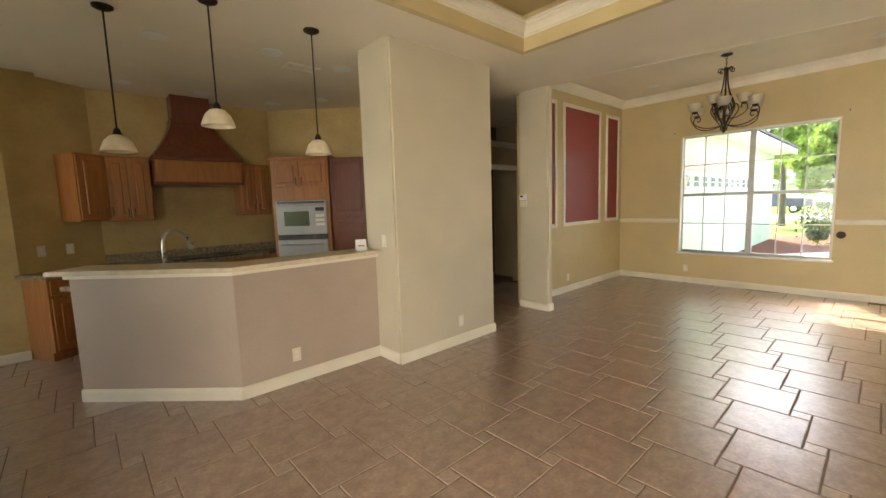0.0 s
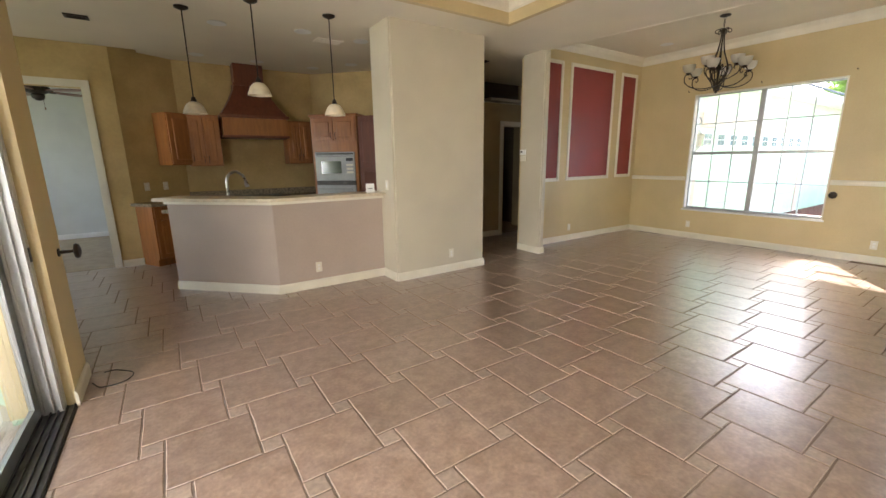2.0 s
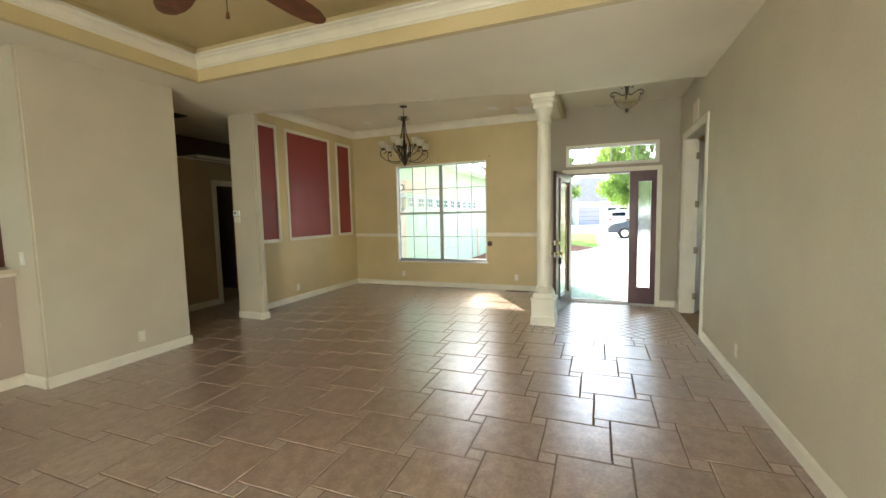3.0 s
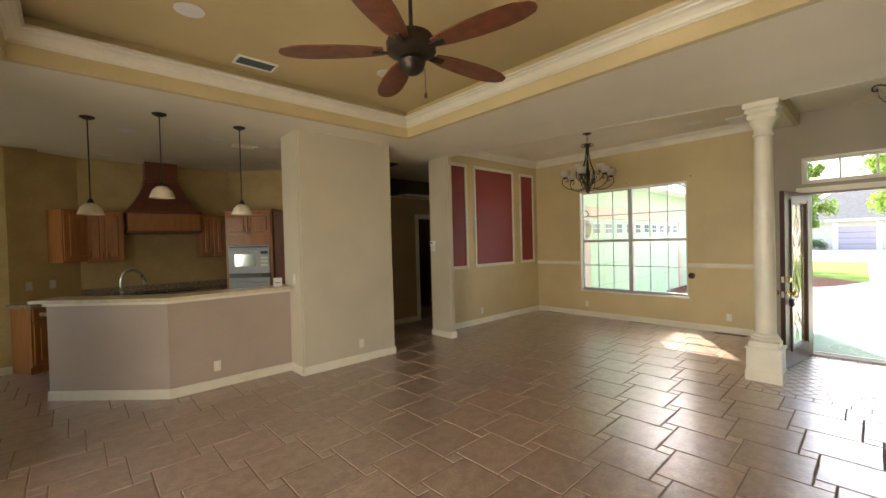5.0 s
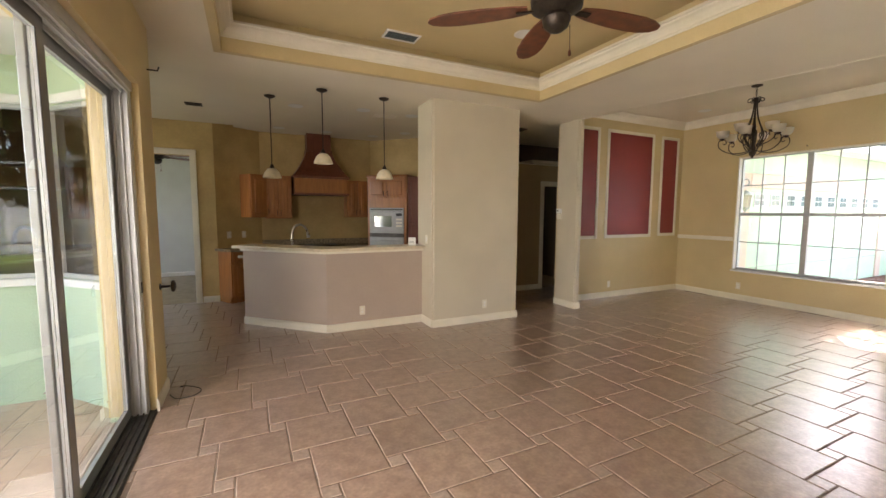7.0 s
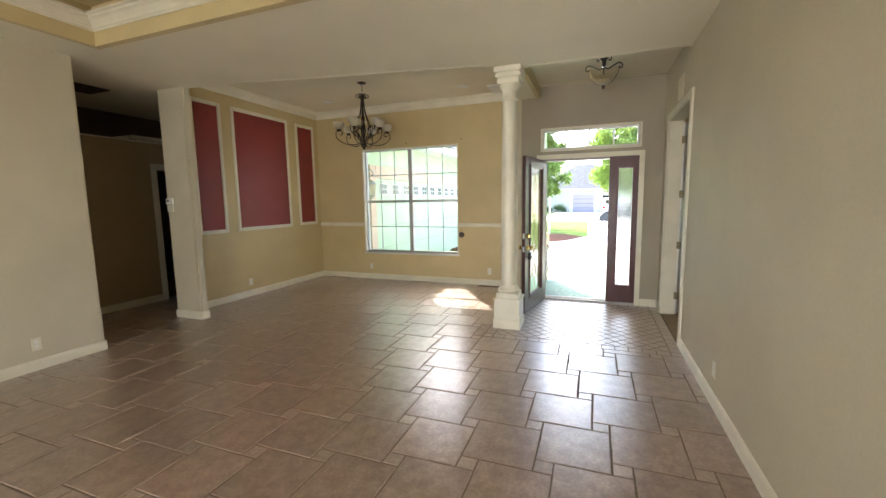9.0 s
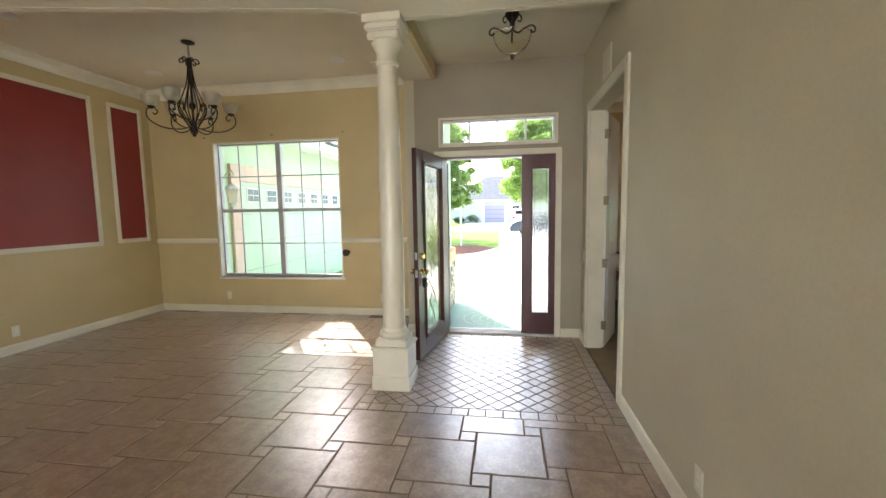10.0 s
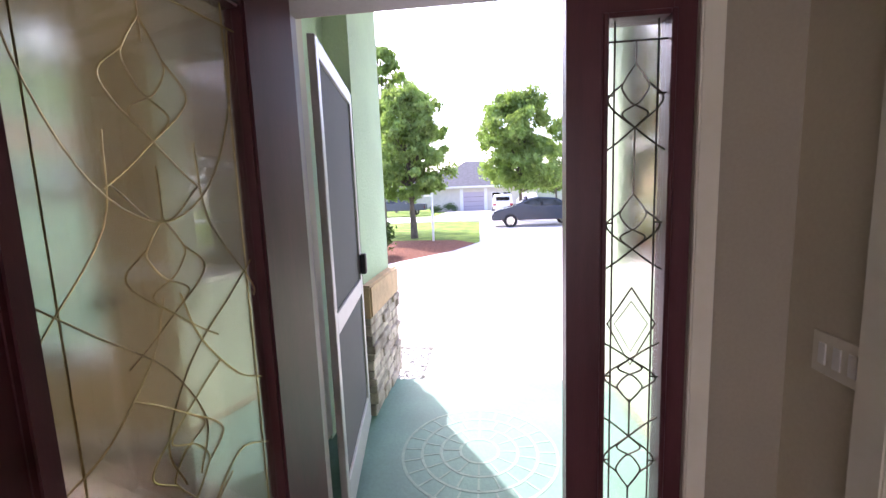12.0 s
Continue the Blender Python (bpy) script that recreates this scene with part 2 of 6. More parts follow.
for leafy, tint in ((LEAF, (0.30, 0.46, 0.08)), (LEAF_DARK, (0.10, 0.18, 0.04))):
    nt = leafy.node_tree
    through_light, mixer = nt.nodes.new("ShaderNodeBsdfTranslucent"), nt.nodes.new("ShaderNodeMixShader")
    through_light.inputs["Color"].default_value = (*tint, 1)
    mixer.inputs[0].default_value = 0.4
    nt.links.new(nt.nodes["Principled BSDF"].outputs[0], mixer.inputs[1])
    nt.links.new(through_light.outputs[0], mixer.inputs[2])
    nt.links.new(mixer.outputs[0], nt.nodes["Material Output"].inputs["Surface"])
BARK = material("bark", (0.13, 0.10, 0.075), 0.95, vary=0.3, scale=8, fine=40, bump=0.8, stretch=(3, 3, 0.6))
ROOF = material("grey_shingles", (0.095, 0.097, 0.105), 0.9, vary=0.2, scale=3, fine=30, bump=0.5)
FARWALL = material("far_stucco", (0.60, 0.55, 0.46), 0.9, vary=0.05, scale=2)
LILAC = material("lilac_garage_door", (0.42, 0.36, 0.40), 0.6, vary=0.04)
PEACH = material("peach_trim_stucco", (0.62, 0.47, 0.36), 0.8, vary=0.05, scale=4, fine=60, bump=0.2)
SCREEN = material("grey_insect_screen", (0.10, 0.10, 0.10), 0.8, vary=0.1, scale=30, fine=300, bump=0.1)
NAVY = material("dark_blue_car_paint", (0.02, 0.03, 0.05), 0.25, vary=0.05, coat=0.6, bump=0.0)
GREYCAR = material("dark_grey_car_paint", (0.05, 0.05, 0.055), 0.3, vary=0.05, coat=0.6, bump=0.0)
WHITECAR = material("white_car_paint", (0.75, 0.75, 0.75), 0.3, vary=0.03, coat=0.6, bump=0.0)
RUBBER = material("tyre_rubber", (0.02, 0.02, 0.02), 0.85, vary=0.1)
LAMPRED = material("red_tail_lamp", (0.4, 0.02, 0.02), 0.2, vary=0.03)
VINYL = material("white_vinyl_fence", (0.78, 0.79, 0.80), 0.5, vary=0.03)
# Hallway walls: a darker tan than the gold and greige rooms.
HALL = material("hallway_tan", (0.42, 0.32, 0.18), 0.6, vary=0.05, scale=1.6, fine=90, bump=0.035)
# Darkness of the unlit room and ledge recess, put into the wall colour.
DARKROOM = material("unlit_wall_dark", (0.10, 0.07, 0.045), 0.7, vary=0.1)

# ---- mesh helpers ----
def bm_box(bm, x0, x1, y0, y1, z0, z1, bevel=0.0, seg=1):
    vs = [bm.verts.new(p) for p in ((x0, y0, z0), (x1, y0, z0), (x1, y1, z0), (x0, y1, z0), (x0, y0, z1), (x1, y0, z1), (x1, y1, z1), (x0, y1, z1))]
    fs = [bm.faces.new([vs[i] for i in q]) for q in ((3, 2, 1, 0), (4, 5, 6, 7), (0, 1, 5, 4), (1, 2, 6, 5), (2, 3, 7, 6), (3, 0, 4, 7))]
    if bevel:
        edges = list({e for f in fs for e in f.edges})
        bmesh.ops.bevel(bm, geom=edges, offset=bevel, segments=seg, affect="EDGES", clamp_overlap=True)
    return bm


def box(x0, x1, y0, y1, z0, z1, bevel=0.0, seg=1):
    return bm_box(bmesh.new(), min(x0, x1), max(x0, x1), min(y0, y1), max(y0, y1), min(z0, z1), max(z0, z1), bevel, seg)


def bm_prism(bm, pts, z0, z1):
    """An upright prism over a plan outline, anticlockwise."""
    low = [bm.verts.new((x, y, z0)) for x, y in pts]
    top = [bm.verts.new((x, y, z1)) for x, y in pts]
    bm.faces.new(top)
    bm.faces.new(low[::-1])
    for i in range(len(pts)):
        j = (i + 1) % len(pts)
        bm.faces.new((low[i], low[j], top[j], top[i]))
    return bm


def prism(pts, z0, z1, bevel=0.0):
    bm = bm_prism(bmesh.new(), pts, z0, z1)
    if bevel:
        bmesh.ops.bevel(bm, geom=list(bm.edges), offset=bevel, segments=2, affect="EDGES", clamp_overlap=True)
    return bm


def bm_lathe(bm, profile, n=24, at=(0, 0, 0)):
    """Turned about z: profile of (radius, height)."""
    rings = []
    for r, z in profile:
        rings.append([bm.verts.new((at[0] + r * math.cos(2 * math.pi * i / n), at[1] + r * math.sin(2 * math.pi * i / n), at[2] + z)) for i in range(n)])
    for a, b in zip(rings, rings[1:]):
        for i in range(n):
            j = (i + 1) % n
            bm.faces.new((a[i], a[j], b[j], b[i]))
    bm.faces.new(rings[0][::-1])
    bm.faces.new(rings[-1])
    return bm


def lathe(profile, n=24, at=(0, 0, 0)):
    return bm_lathe(bmesh.new(), profile, n, at)


def bm_tube(bm, pts, r, n=8, closed=False):
    """A round bar along points; r may be one radius or one for each point."""
    pts = [Vector(p) for p in pts]
    rs = r if isinstance(r, (list, tuple)) else [r] * len(pts)
    rings, up = [], None
    for i, p in enumerate(pts):
        a = pts[i - 1] if i or closed else p
        b = pts[(i + 1) % len(pts)] if i < len(pts) - 1 or closed else p
        d = (b - a).normalized()
        if up is None:
            up = d.orthogonal().normalized()
        up = (up - d * up.dot(d)).normalized()
        side = d.cross(up)
        rings.append([bm.verts.new(p + rs[i] * (math.cos(2 * math.pi * k / n) * up + math.sin(2 * math.pi * k / n) * side)) for k in range(n)])
    pairs = list(zip(rings, rings[1:])) + ([(rings[-1], rings[0])] if closed else [])
    for a, b in pairs:
        for k in range(n):
            j = (k + 1) % n
            bm.faces.new((a[k], a[j], b[j], b[k]))
    if not closed:
        bm.faces.new(rings[0][::-1])
        bm.faces.new(rings[-1])
    return bm


def tube(pts, r, n=8, closed=False):
    return bm_tube(bmesh.new(), pts, r, n, closed)


def bm_molding(bm, profile, a, b, out):
    """A moulding from a to b (plan points) with a profile of (distance out from the wall, height); out: the wall's normal."""
    o = Vector((out[0], out[1], 0)).normalized()
    ends = []
    for p in (a, b):
        ends.append([bm.verts.new((p[0] + o.x * d, p[1] + o.y * d, z)) for d, z in profile])
    n = len(profile)
    for i in range(n):
        j = (i + 1) % n
        bm.faces.new((ends[0][i], ends[0][j], ends[1][j], ends[1][i]))
    bm.faces.new(ends[0][::-1])
    bm.faces.new(ends[1])
    return bm


def molding(profile, a, b, out):
    return bm_molding(bmesh.new(), profile, a, b, out)


def mesh_of(name, bm, mat, smooth=None):
    bmesh.ops.recalc_face_normals(bm, faces=list(bm.faces))
    me = bpy.data.meshes.new(name)
    bm.to_mesh(me)
    bm.free()
    me.materials.append(mat)
    if smooth:
        me.shade_smooth()
        me.set_sharp_from_angle(angle=radians(smooth))
    return me


def thing(name, bm, mat, label, category, group="", kind="", smooth=None):
    return tagged(new(name, mesh_of(name, bm, mat, smooth)), label, category, group, kind)


def empty(name, at, label, category, group="", kind="", turn=0.0):
    ob = new(name)
    ob.empty_display_size = 0.1
    ob.matrix_basis = pose(*at, 0, 0, turn)
    return tagged(ob, label, category, group, kind)


def part(name, bm, mat, parent, label="", smooth=None):
    """One mesh under a thing or a part, given in the parent's own axes."""
    ob = new(name, mesh_of(name, bm, mat, smooth))
    ob.parent = parent
    return tagged(ob, label)


def structure(name, bm, mat, label, category, smooth=None):
    return thing(name, bm, mat, label, category, kind="structure", smooth=smooth)


def cells(xs, ys, keep, z0, z1):
    bm = bmesh.new()
    for x0, x1 in zip(xs, xs[1:]):
        for y0, y1 in zip(ys, ys[1:]):
            if keep((x0 + x1) / 2, (y0 + y1) / 2):
                bm_box(bm, x0, x1, y0, y1, z0, z1)
    return bm


def wall_bm(length, height, thick, openings=(), z0=0.0, bevel=0.0):
    """A wall along its own x, its face at y = 0 and its body behind (+y), with openings (u0, u1, z0, z1) through it."""
    us = sorted({0.0, length, *[o[0] for o in openings], *[o[1] for o in openings]})
    zs = sorted({z0, height, *[o[2] for o in openings], *[o[3] for o in openings]})
    grid = {}
    bm = bmesh.new()

    def solid(i, k):
        if i < 0 or k < 0 or i >= len(us) - 1 or k >= len(zs) - 1:
            return False
        u, z = (us[i] + us[i + 1]) / 2, (zs[k] + zs[k + 1]) / 2
        return not any(o[0] < u < o[1] and o[2] < z < o[3] for o in openings)

    def v(u, y, z):
        key = (round(u, 5), y, round(z, 5))
        if key not in grid:
            grid[key] = bm.verts.new((u, y, z))
        return grid[key]

    for i in range(len(us) - 1):
        for k in range(len(zs) - 1):
            if not solid(i, k):
                continue
            a, b, c, d = us[i], us[i + 1], zs[k], zs[k + 1]
            bm.faces.new((v(a, 0, c), v(b, 0, c), v(b, 0, d), v(a, 0, d)))
            bm.faces.new((v(b, thick, c), v(a, thick, c), v(a, thick, d), v(b, thick, d)))
            if not solid(i - 1, k):
                bm.faces.new((v(a, thick, c), v(a, 0, c), v(a, 0, d), v(a, thick, d)))
            if not solid(i + 1, k):
                bm.faces.new((v(b, 0, c), v(b, thick, c), v(b, thick, d), v(b, 0, d)))
            if not solid(i, k - 1):
                bm.faces.new((v(a, thick, c), v(b, thick, c), v(b, 0, c), v(a, 0, c)))
            if not solid(i, k + 1):
                bm.faces.new((v(a, 0, d), v(b, 0, d), v(b, thick, d), v(a, thick, d)))
    if bevel:
        sharp = [e for e in bm.edges if len(e.link_faces) == 2 and e.calc_face_angle(0) > 1]
        bmesh.ops.bevel(bm, geom=sharp, offset=bevel, segments=3, affect="EDGES", clamp_overlap=True)
    return bm


def wall(name, a, b, height, thick, mat, label, openings=(), z0=0.0, bevel=0.0):
    """A wall from plan point a to b; its visible face looks to the right of the way from a to b... its body lies to the left."""
    length = math.hypot(b[0] - a[0], b[1] - a[1])
    ob = structure(name, wall_bm(length, height, thick, openings, z0, bevel), mat, label, "wall")
    ob.matrix_basis = pose(a[0], a[1], 0, 0, 0, math.degrees(math.atan2(b[1] - a[1], b[0] - a[0])))
    return ob


BASE = [(0, 0), (0.016, 0), (0.016, 0.075), (0.010, 0.095), (0.004, 0.10), (0, 0.10)]


def baseboard(a, b, out, mat=None):
    return structure("baseboard", molding(BASE, a, b, out), mat or TRIM, "cream painted wooden baseboard along the wall", "baseboard")


def crown_profile(z, drop=0.12, depth=0.10):
    return [(0, z), (0, z - drop), (0.012, z - drop), (0.018, z - drop * 0.85), (depth * 0.45, z - drop * 0.42), (depth * 0.8, z - drop * 0.2), (depth, z - 0.012), (depth, z)]


def crown(a, b, out, z, drop=0.12, depth=0.10):
    return structure("crown_molding", molding(crown_profile(z, drop, depth), a, b, out), TRIM, "cream crown molding under the ceiling", "molding")

# ---- structure of the house ----
CZ, DZ, FZ, TZ = 2.955, 3.27, 3.10, 3.29
TX0, TX1, TY0, TY1 = 0.905, 4.50, -0.84, 3.90

wall("wall_right", (8.10, -1.25), (0.10, -1.25), 3.6, 0.15, GREIGE, "greige painted plaster wall with a doorway", [(0.34, 1.56, 0, 2.43)], bevel=0.012)
wall("wall_slider", (0.40, -1.25), (0.40, 3.69), 3.6, 0.30, GOLD, "gold painted wall round the sliding glass door", [(0.35, 4.52, 0, 2.42)], bevel=0.012)
structure("wall_pantry", prism([(3.215, 4.39), (4.568, 4.39), (4.568, 4.90), (3.215, 4.90)], 0, 3.6, 0.02), GREIGE, "broad greige plaster wall block beside the kitchen", "wall")
structure("wall_pier", prism([(5.69, 4.40), (5.80, 4.40), (5.80, 4.86), (5.69, 4.86)], 0, 3.6, 0.02), GREIGE, "greige plaster wall end at the hallway", "wall")
wall("wall_red", (5.80, 4.84), (9.04, 4.84), 3.6, 0.14, GOLD, "gold dining room wall with framed red panels")
wall("wall_window", (8.84, 4.84), (8.84, 0.75), 3.6, 0.20, GOLD, "gold dining room wall with a large window", [(1.02, 2.97, 0.53, 2.50)], bevel=0.006)
wall("wall_return", (9.04, 0.75), (8.10, 0.75), 3.6, 0.12, GREIGE, "short greige wall beside the front door")
wall("wall_entry", (8.10, 0.63), (8.10, -1.40), 3.6, 0.20, ENTRY, "greige entry wall, darkened as if backlit, with the front door and transom", [(0.29, 1.59, 0, 2.075), (0.31, 1.58, 2.215, 2.485)])
wall("wall_kitchen_left", (0.60, 7.35), (1.30, 7.75), 3.6, 0.12, FAUX, "mottled gold plaster kitchen wall")
wall("wall_kitchen_back", (1.30, 7.75), (3.35, 7.75), 3.6, 0.12, FAUX, "mottled gold plaster kitchen wall behind the range hood")
wall("wall_kitchen_corner", (3.35, 7.75), (4.60, 6.50), 3.6, 0.12, FAUX, "mottled gold plaster wall behind the oven cabinet")
wall("wall_kitchen_right", (4.45, 6.60), (4.45, 4.90), 3.6, 0.14, FAUX, "mottled gold plaster kitchen wall")
wall("wall_bedroom_door", (-2.30, 7.35), (0.60, 7.35), 3.6, 0.14, FAUX, "mottled gold plaster wall with a bedroom doorway", [(1.84, 2.56, 0, 2.42)])
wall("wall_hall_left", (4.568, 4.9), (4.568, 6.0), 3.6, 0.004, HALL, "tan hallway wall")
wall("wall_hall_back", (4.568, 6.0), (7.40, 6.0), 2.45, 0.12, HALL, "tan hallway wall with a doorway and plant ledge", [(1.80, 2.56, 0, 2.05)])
wall("wall_hall_upper", (4.568, 6.7), (7.40, 6.7), 3.6, 0.1, DARKROOM, "wall above the hallway ledge, its shade put in the colour", z0=2.3)
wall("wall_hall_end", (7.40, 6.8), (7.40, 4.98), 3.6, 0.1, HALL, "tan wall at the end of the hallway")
structure("ledge", box(4.6, 7.4, 6.0, 6.7, 2.45, 2.47), TRIM, "painted plant ledge over the hallway door", "ledge")
structure("closet_floor", box(6.2, 7.6, 6.10, 7.9, -0.1, 0.0), CARPET_DARK, "brown carpet of an unlit room", "floor")
structure("closet_ceiling", box(6.1, 7.7, 6.05, 8.0, 2.5, 2.55), CEIL, "ceiling of an unlit room", "ceiling")
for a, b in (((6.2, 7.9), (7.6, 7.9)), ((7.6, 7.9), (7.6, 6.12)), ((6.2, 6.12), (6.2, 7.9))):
    wall("wall_closet", a, b, 2.5, 0.08, DARKROOM, "wall of an unlit room beyond the hallway, its darkness put in the colour")

# bay of the breakfast nook
wall("wall_bay_corner", (-0.40, 4.05), (0.20, 3.42), 3.3, 0.14, GREEN, "mint green stucco bay wall with a window", [(0.05, 0.80, 0.97, 2.35)], z0=-0.12)
wall("wall_bay_front", (-1.90, 4.05), (-0.40, 4.05), 3.3, 0.14, GREEN, "mint green stucco bay wall with a window", [(0.08, 1.44, 0.97, 2.35)], z0=-0.12)
wall("wall_bay_side", (-2.50, 4.75), (-1.90, 4.05), 3.3, 0.14, GREEN, "mint green stucco bay wall", z0=-0.12)
wall("wall_bay_left", (-2.50, 11.0), (-2.50, 4.75), 3.6, 0.14, GREEN, "mint green stucco house wall with windows", [(0.8, 2.6, 0.8, 2.2), (4.2, 5.8, 0.9, 2.35)])
structure("wall_corner_outside", box(0.098, 0.26, 3.30, 3.685, -0.05, 3.6), GREEN, "mint green stucco corner beside the sliding door", "wall")

# bedroom
wall("wall_bedroom_left", (-2.32, 7.49), (-2.32, 11.0), 3.0, 0.03, PALE, "pale grey bedroom wall with an added window opening", [(0.91, 2.71, 0.8, 2.2)])
wall("wall_bedroom_back", (-2.32, 10.8), (0.60, 10.8), 3.6, 0.1, PALE, "pale grey bedroom wall")
wall("wall_bedroom_right", (0.60, 10.8), (0.60, 7.49), 3.6, 0.1, PALE, "pale grey bedroom wall")
structure("ceiling_bedroom", box(-2.5, 0.7, 7.49, 11, 2.85, 2.95), CEIL, "off-white bedroom ceiling", "ceiling")
structure("floor_bedroom", box(-2.5, 0.7, 7.42, 11, -0.1, 0.004), CARPET, "beige bedroom carpet", "floor")
baseboard((-2.3, 10.8), (0.6, 10.8), (0, -1), WHITE)
baseboard((0.6, 10.8), (0.6, 7.5), (-1, 0), WHITE)

# office
wall("wall_office_window", (10.1, -1.42), (10.1, -6.0), 3.6, 0.18, OFFICE, "tan office wall with a window", [(1.58, 3.35, 0.90, 2.52)])
wall("wall_office_back", (10.1, -6.0), (5.9, -6.0), 3.6, 0.12, OFFICE, "tan office wall")
wall("wall_office_side", (5.9, -6.0), (5.9, -1.40), 3.6, 0.12, OFFICE, "tan office wall")
wall("wall_office_front", (8.25, -1.42), (10.28, -1.42), 3.6, 0.10, OFFICE, "tan office wall towards the porch", [(0.50, 1.50, 0.90, 2.52)])
wall("wall_office_inner", (5.9, -1.404), (6.40, -1.404), 3.6, 0.003, OFFICE, "tan office wall beside the doorway")
structure("wall_porch_side", bm_box(bm_box(bm_box(bm_box(bmesh.new(), 8.30, 8.75, -1.318, -1.27, -0.05, 3.6), 9.75, 10.30, -1.318, -1.27, -0.05, 3.6), 8.75, 9.75, -1.318, -1.27, -0.05, 0.90), 8.75, 9.75, -1.318, -1.27, 2.52, 3.6), GREEN, "mint green stucco wall of the porch", "wall")
structure("ceiling_office", box(5.8, 10.2, -6.1, -1.40, 3.05, 3.12), CEIL, "cream office ceiling", "ceiling")
structure("floor_office", box(5.8, 10.1, -6.1, -1.262, -0.1, 0.003), CARPET_DARK, "brown office carpet", "floor")
crown((10.1, -1.42), (10.1, -6.0), (-1, 0), 3.05, 0.13, 0.11)
crown((8.25, -1.42), (10.1, -1.42), (0, -1), 3.05, 0.13, 0.11)

# floor slab under the tiles, and ceilings
structure("floor", cells([-2.5, 0.10, 0.4, 3.2, 6.18, 7.4, 8.1, 8.85], [-1.26, 0.74, 3.42, 4.1, 4.85, 6.12, 7.42],
          lambda x, y: (x > 0.4 or y > 3.42) and (x < 7.4 or y < 4.85) and (x < 8.1 or 0.7 < y < 4.85) and not (x < 0.1 and y < 4.1) and not (x > 4.6 and y > 6.12),
          -0.10, -0.0035), GROUT, "brown grout bed under the floor tiles", "floor")
structure("ceiling", cells([-2.6, 0.10, TX0, TX1, 5.76, 6.68, 7.4, 8.10], [-1.25, TY0, 0.37, 0.75, 3.42, TY1, 4.90, 6.75, 7.36, 7.76],
          lambda x, y: not (TX0 < x < TX1 and TY0 < y < TY1) and not (x > 5.76 and 0.75 < y < 4.90) and not (x > 6.68 and y < 0.37) and (x < 7.4 or y < 0.8)
          and not (y < 3.42 and x < 0.10) and not (x < 0.6 and y > 7.36) and not (x > 4.62 and y > 6.75), CZ, 3.05), CEIL, "cream textured living room ceiling with recesses", "ceiling")
structure("ceiling_soffit", prism([(5.76, 0.75), (6.48, 0.75), (5.76, 4.41)], CZ, 3.05), CEIL, "cream ceiling wedge between the living and dining rooms", "ceiling")
structure("ceiling_tray", box(TX0 - 0.1, TX1 + 0.1, TY0 - 0.1, TY1 + 0.1, TZ, TZ + 0.06), GOLD, "gold painted tray ceiling", "ceiling")
structure("ceiling_dining", box(5.74, 8.9, 0.72, 4.9, DZ, DZ + 0.06), CEIL, "cream dining room ceiling", "ceiling")
structure("ceiling_foyer", box(6.62, 8.15, -1.3, 0.42, FZ, FZ + 0.06), CEIL, "cream foyer ceiling", "ceiling")
# Unseen slab, added to keep sun and sky out above the ceilings.
structure("roof_light_block", box(-2.7, 9.05, -6.2, 11.1, 3.6, 3.7), ROOF, "unseen flat slab over the house that blocks sun and sky", "roof")
structure("roof_eave", box(9.04, 9.70, 0.6, 5.0, 3.02, 3.14), WHITE, "white eave over the dining window", "roof")
# Outer edge lengthened, out of view, to keep sun off the foyer floor.
structure("roof_porch", box(8.3, 10.72, -6.2, 1.2, 3.25, 3.7), WHITE, "white porch ceiling with its unseen edge lengthened to block sun", "roof")
structure("beam_porch", box(9.60, 9.90, -1.27, 1.2, 3.03, 3.25), GREEN, "mint green porch beam", "beam")
# upright faces of the ceiling recesses
for x0, x1, y0, y1 in ((TX1 - 0.003, TX1 + 0.06, TY0 - 0.06, TY1 + 0.06), (TX0 - 0.06, TX0 + 0.003, TY0 - 0.06, TY1 + 0.06), (TX0, TX1, TY1 - 0.003, TY1 + 0.06), (TX0, TX1, TY0 - 0.06, TY0 + 0.003)):
    structure("trim_tray", box(x0, x1, y0, y1, CZ - 0.003, TZ + 0.02), GOLD, "gold painted edge of the tray ceiling", "trim")
structure("trim_beam", box(6.68, 8.1, 0.367, 0.42, CZ - 0.003, FZ + 0.03), GOLD, "gold side of the foyer beam", "trim")
structure("trim_foyer", box(6.62, 6.683, -1.25, 0.367, CZ - 0.003, FZ + 0.03), CEIL, "cream edge of the foyer ceiling recess", "trim")
structure("trim_dining", prism([(6.42, 0.75), (6.483, 0.75), (5.763, 4.41), (5.763, 4.84), (5.70, 4.84), (5.70, 4.41)], CZ - 0.003, DZ + 0.03), CEIL, "cream edge of the dining ceiling recess", "trim")
structure("trim_dining", box(6.483, 8.1, 0.70, 0.753, CZ - 0.003, DZ + 0.03), CEIL, "cream edge of the dining ceiling recess", "trim")
TRAY_PROFILE = [(0, 3.075), (0.012, 3.075), (0.014, 3.09), (0.024, 3.094), (0.034, 3.115), (0.06, 3.142), (0.088, 3.156), (0.092, 3.168), (0.11, 3.172), (0.11, 3.192), (0.085, 3.192), (0.085, 3.178), (0, 3.178)]
for a, b, o in (((TX1, TY0), (TX1, TY1), (-1, 0)), ((TX0, TY0), (TX0, TY1), (1, 0)), ((TX0, TY1), (TX1, TY1), (0, -1)), ((TX0, TY0), (TX1, TY0), (0, 1))):
    structure("crown_molding", molding(TRAY_PROFILE, a, b, o), TRIM, "cream cove molding inside the tray ceiling", "molding")
crown((5.77, 4.84), (8.84, 4.84), (0, -1), DZ, 0.13, 0.10)
crown((8.84, 4.84), (8.84, 0.75), (-1, 0), DZ, 0.13, 0.10)
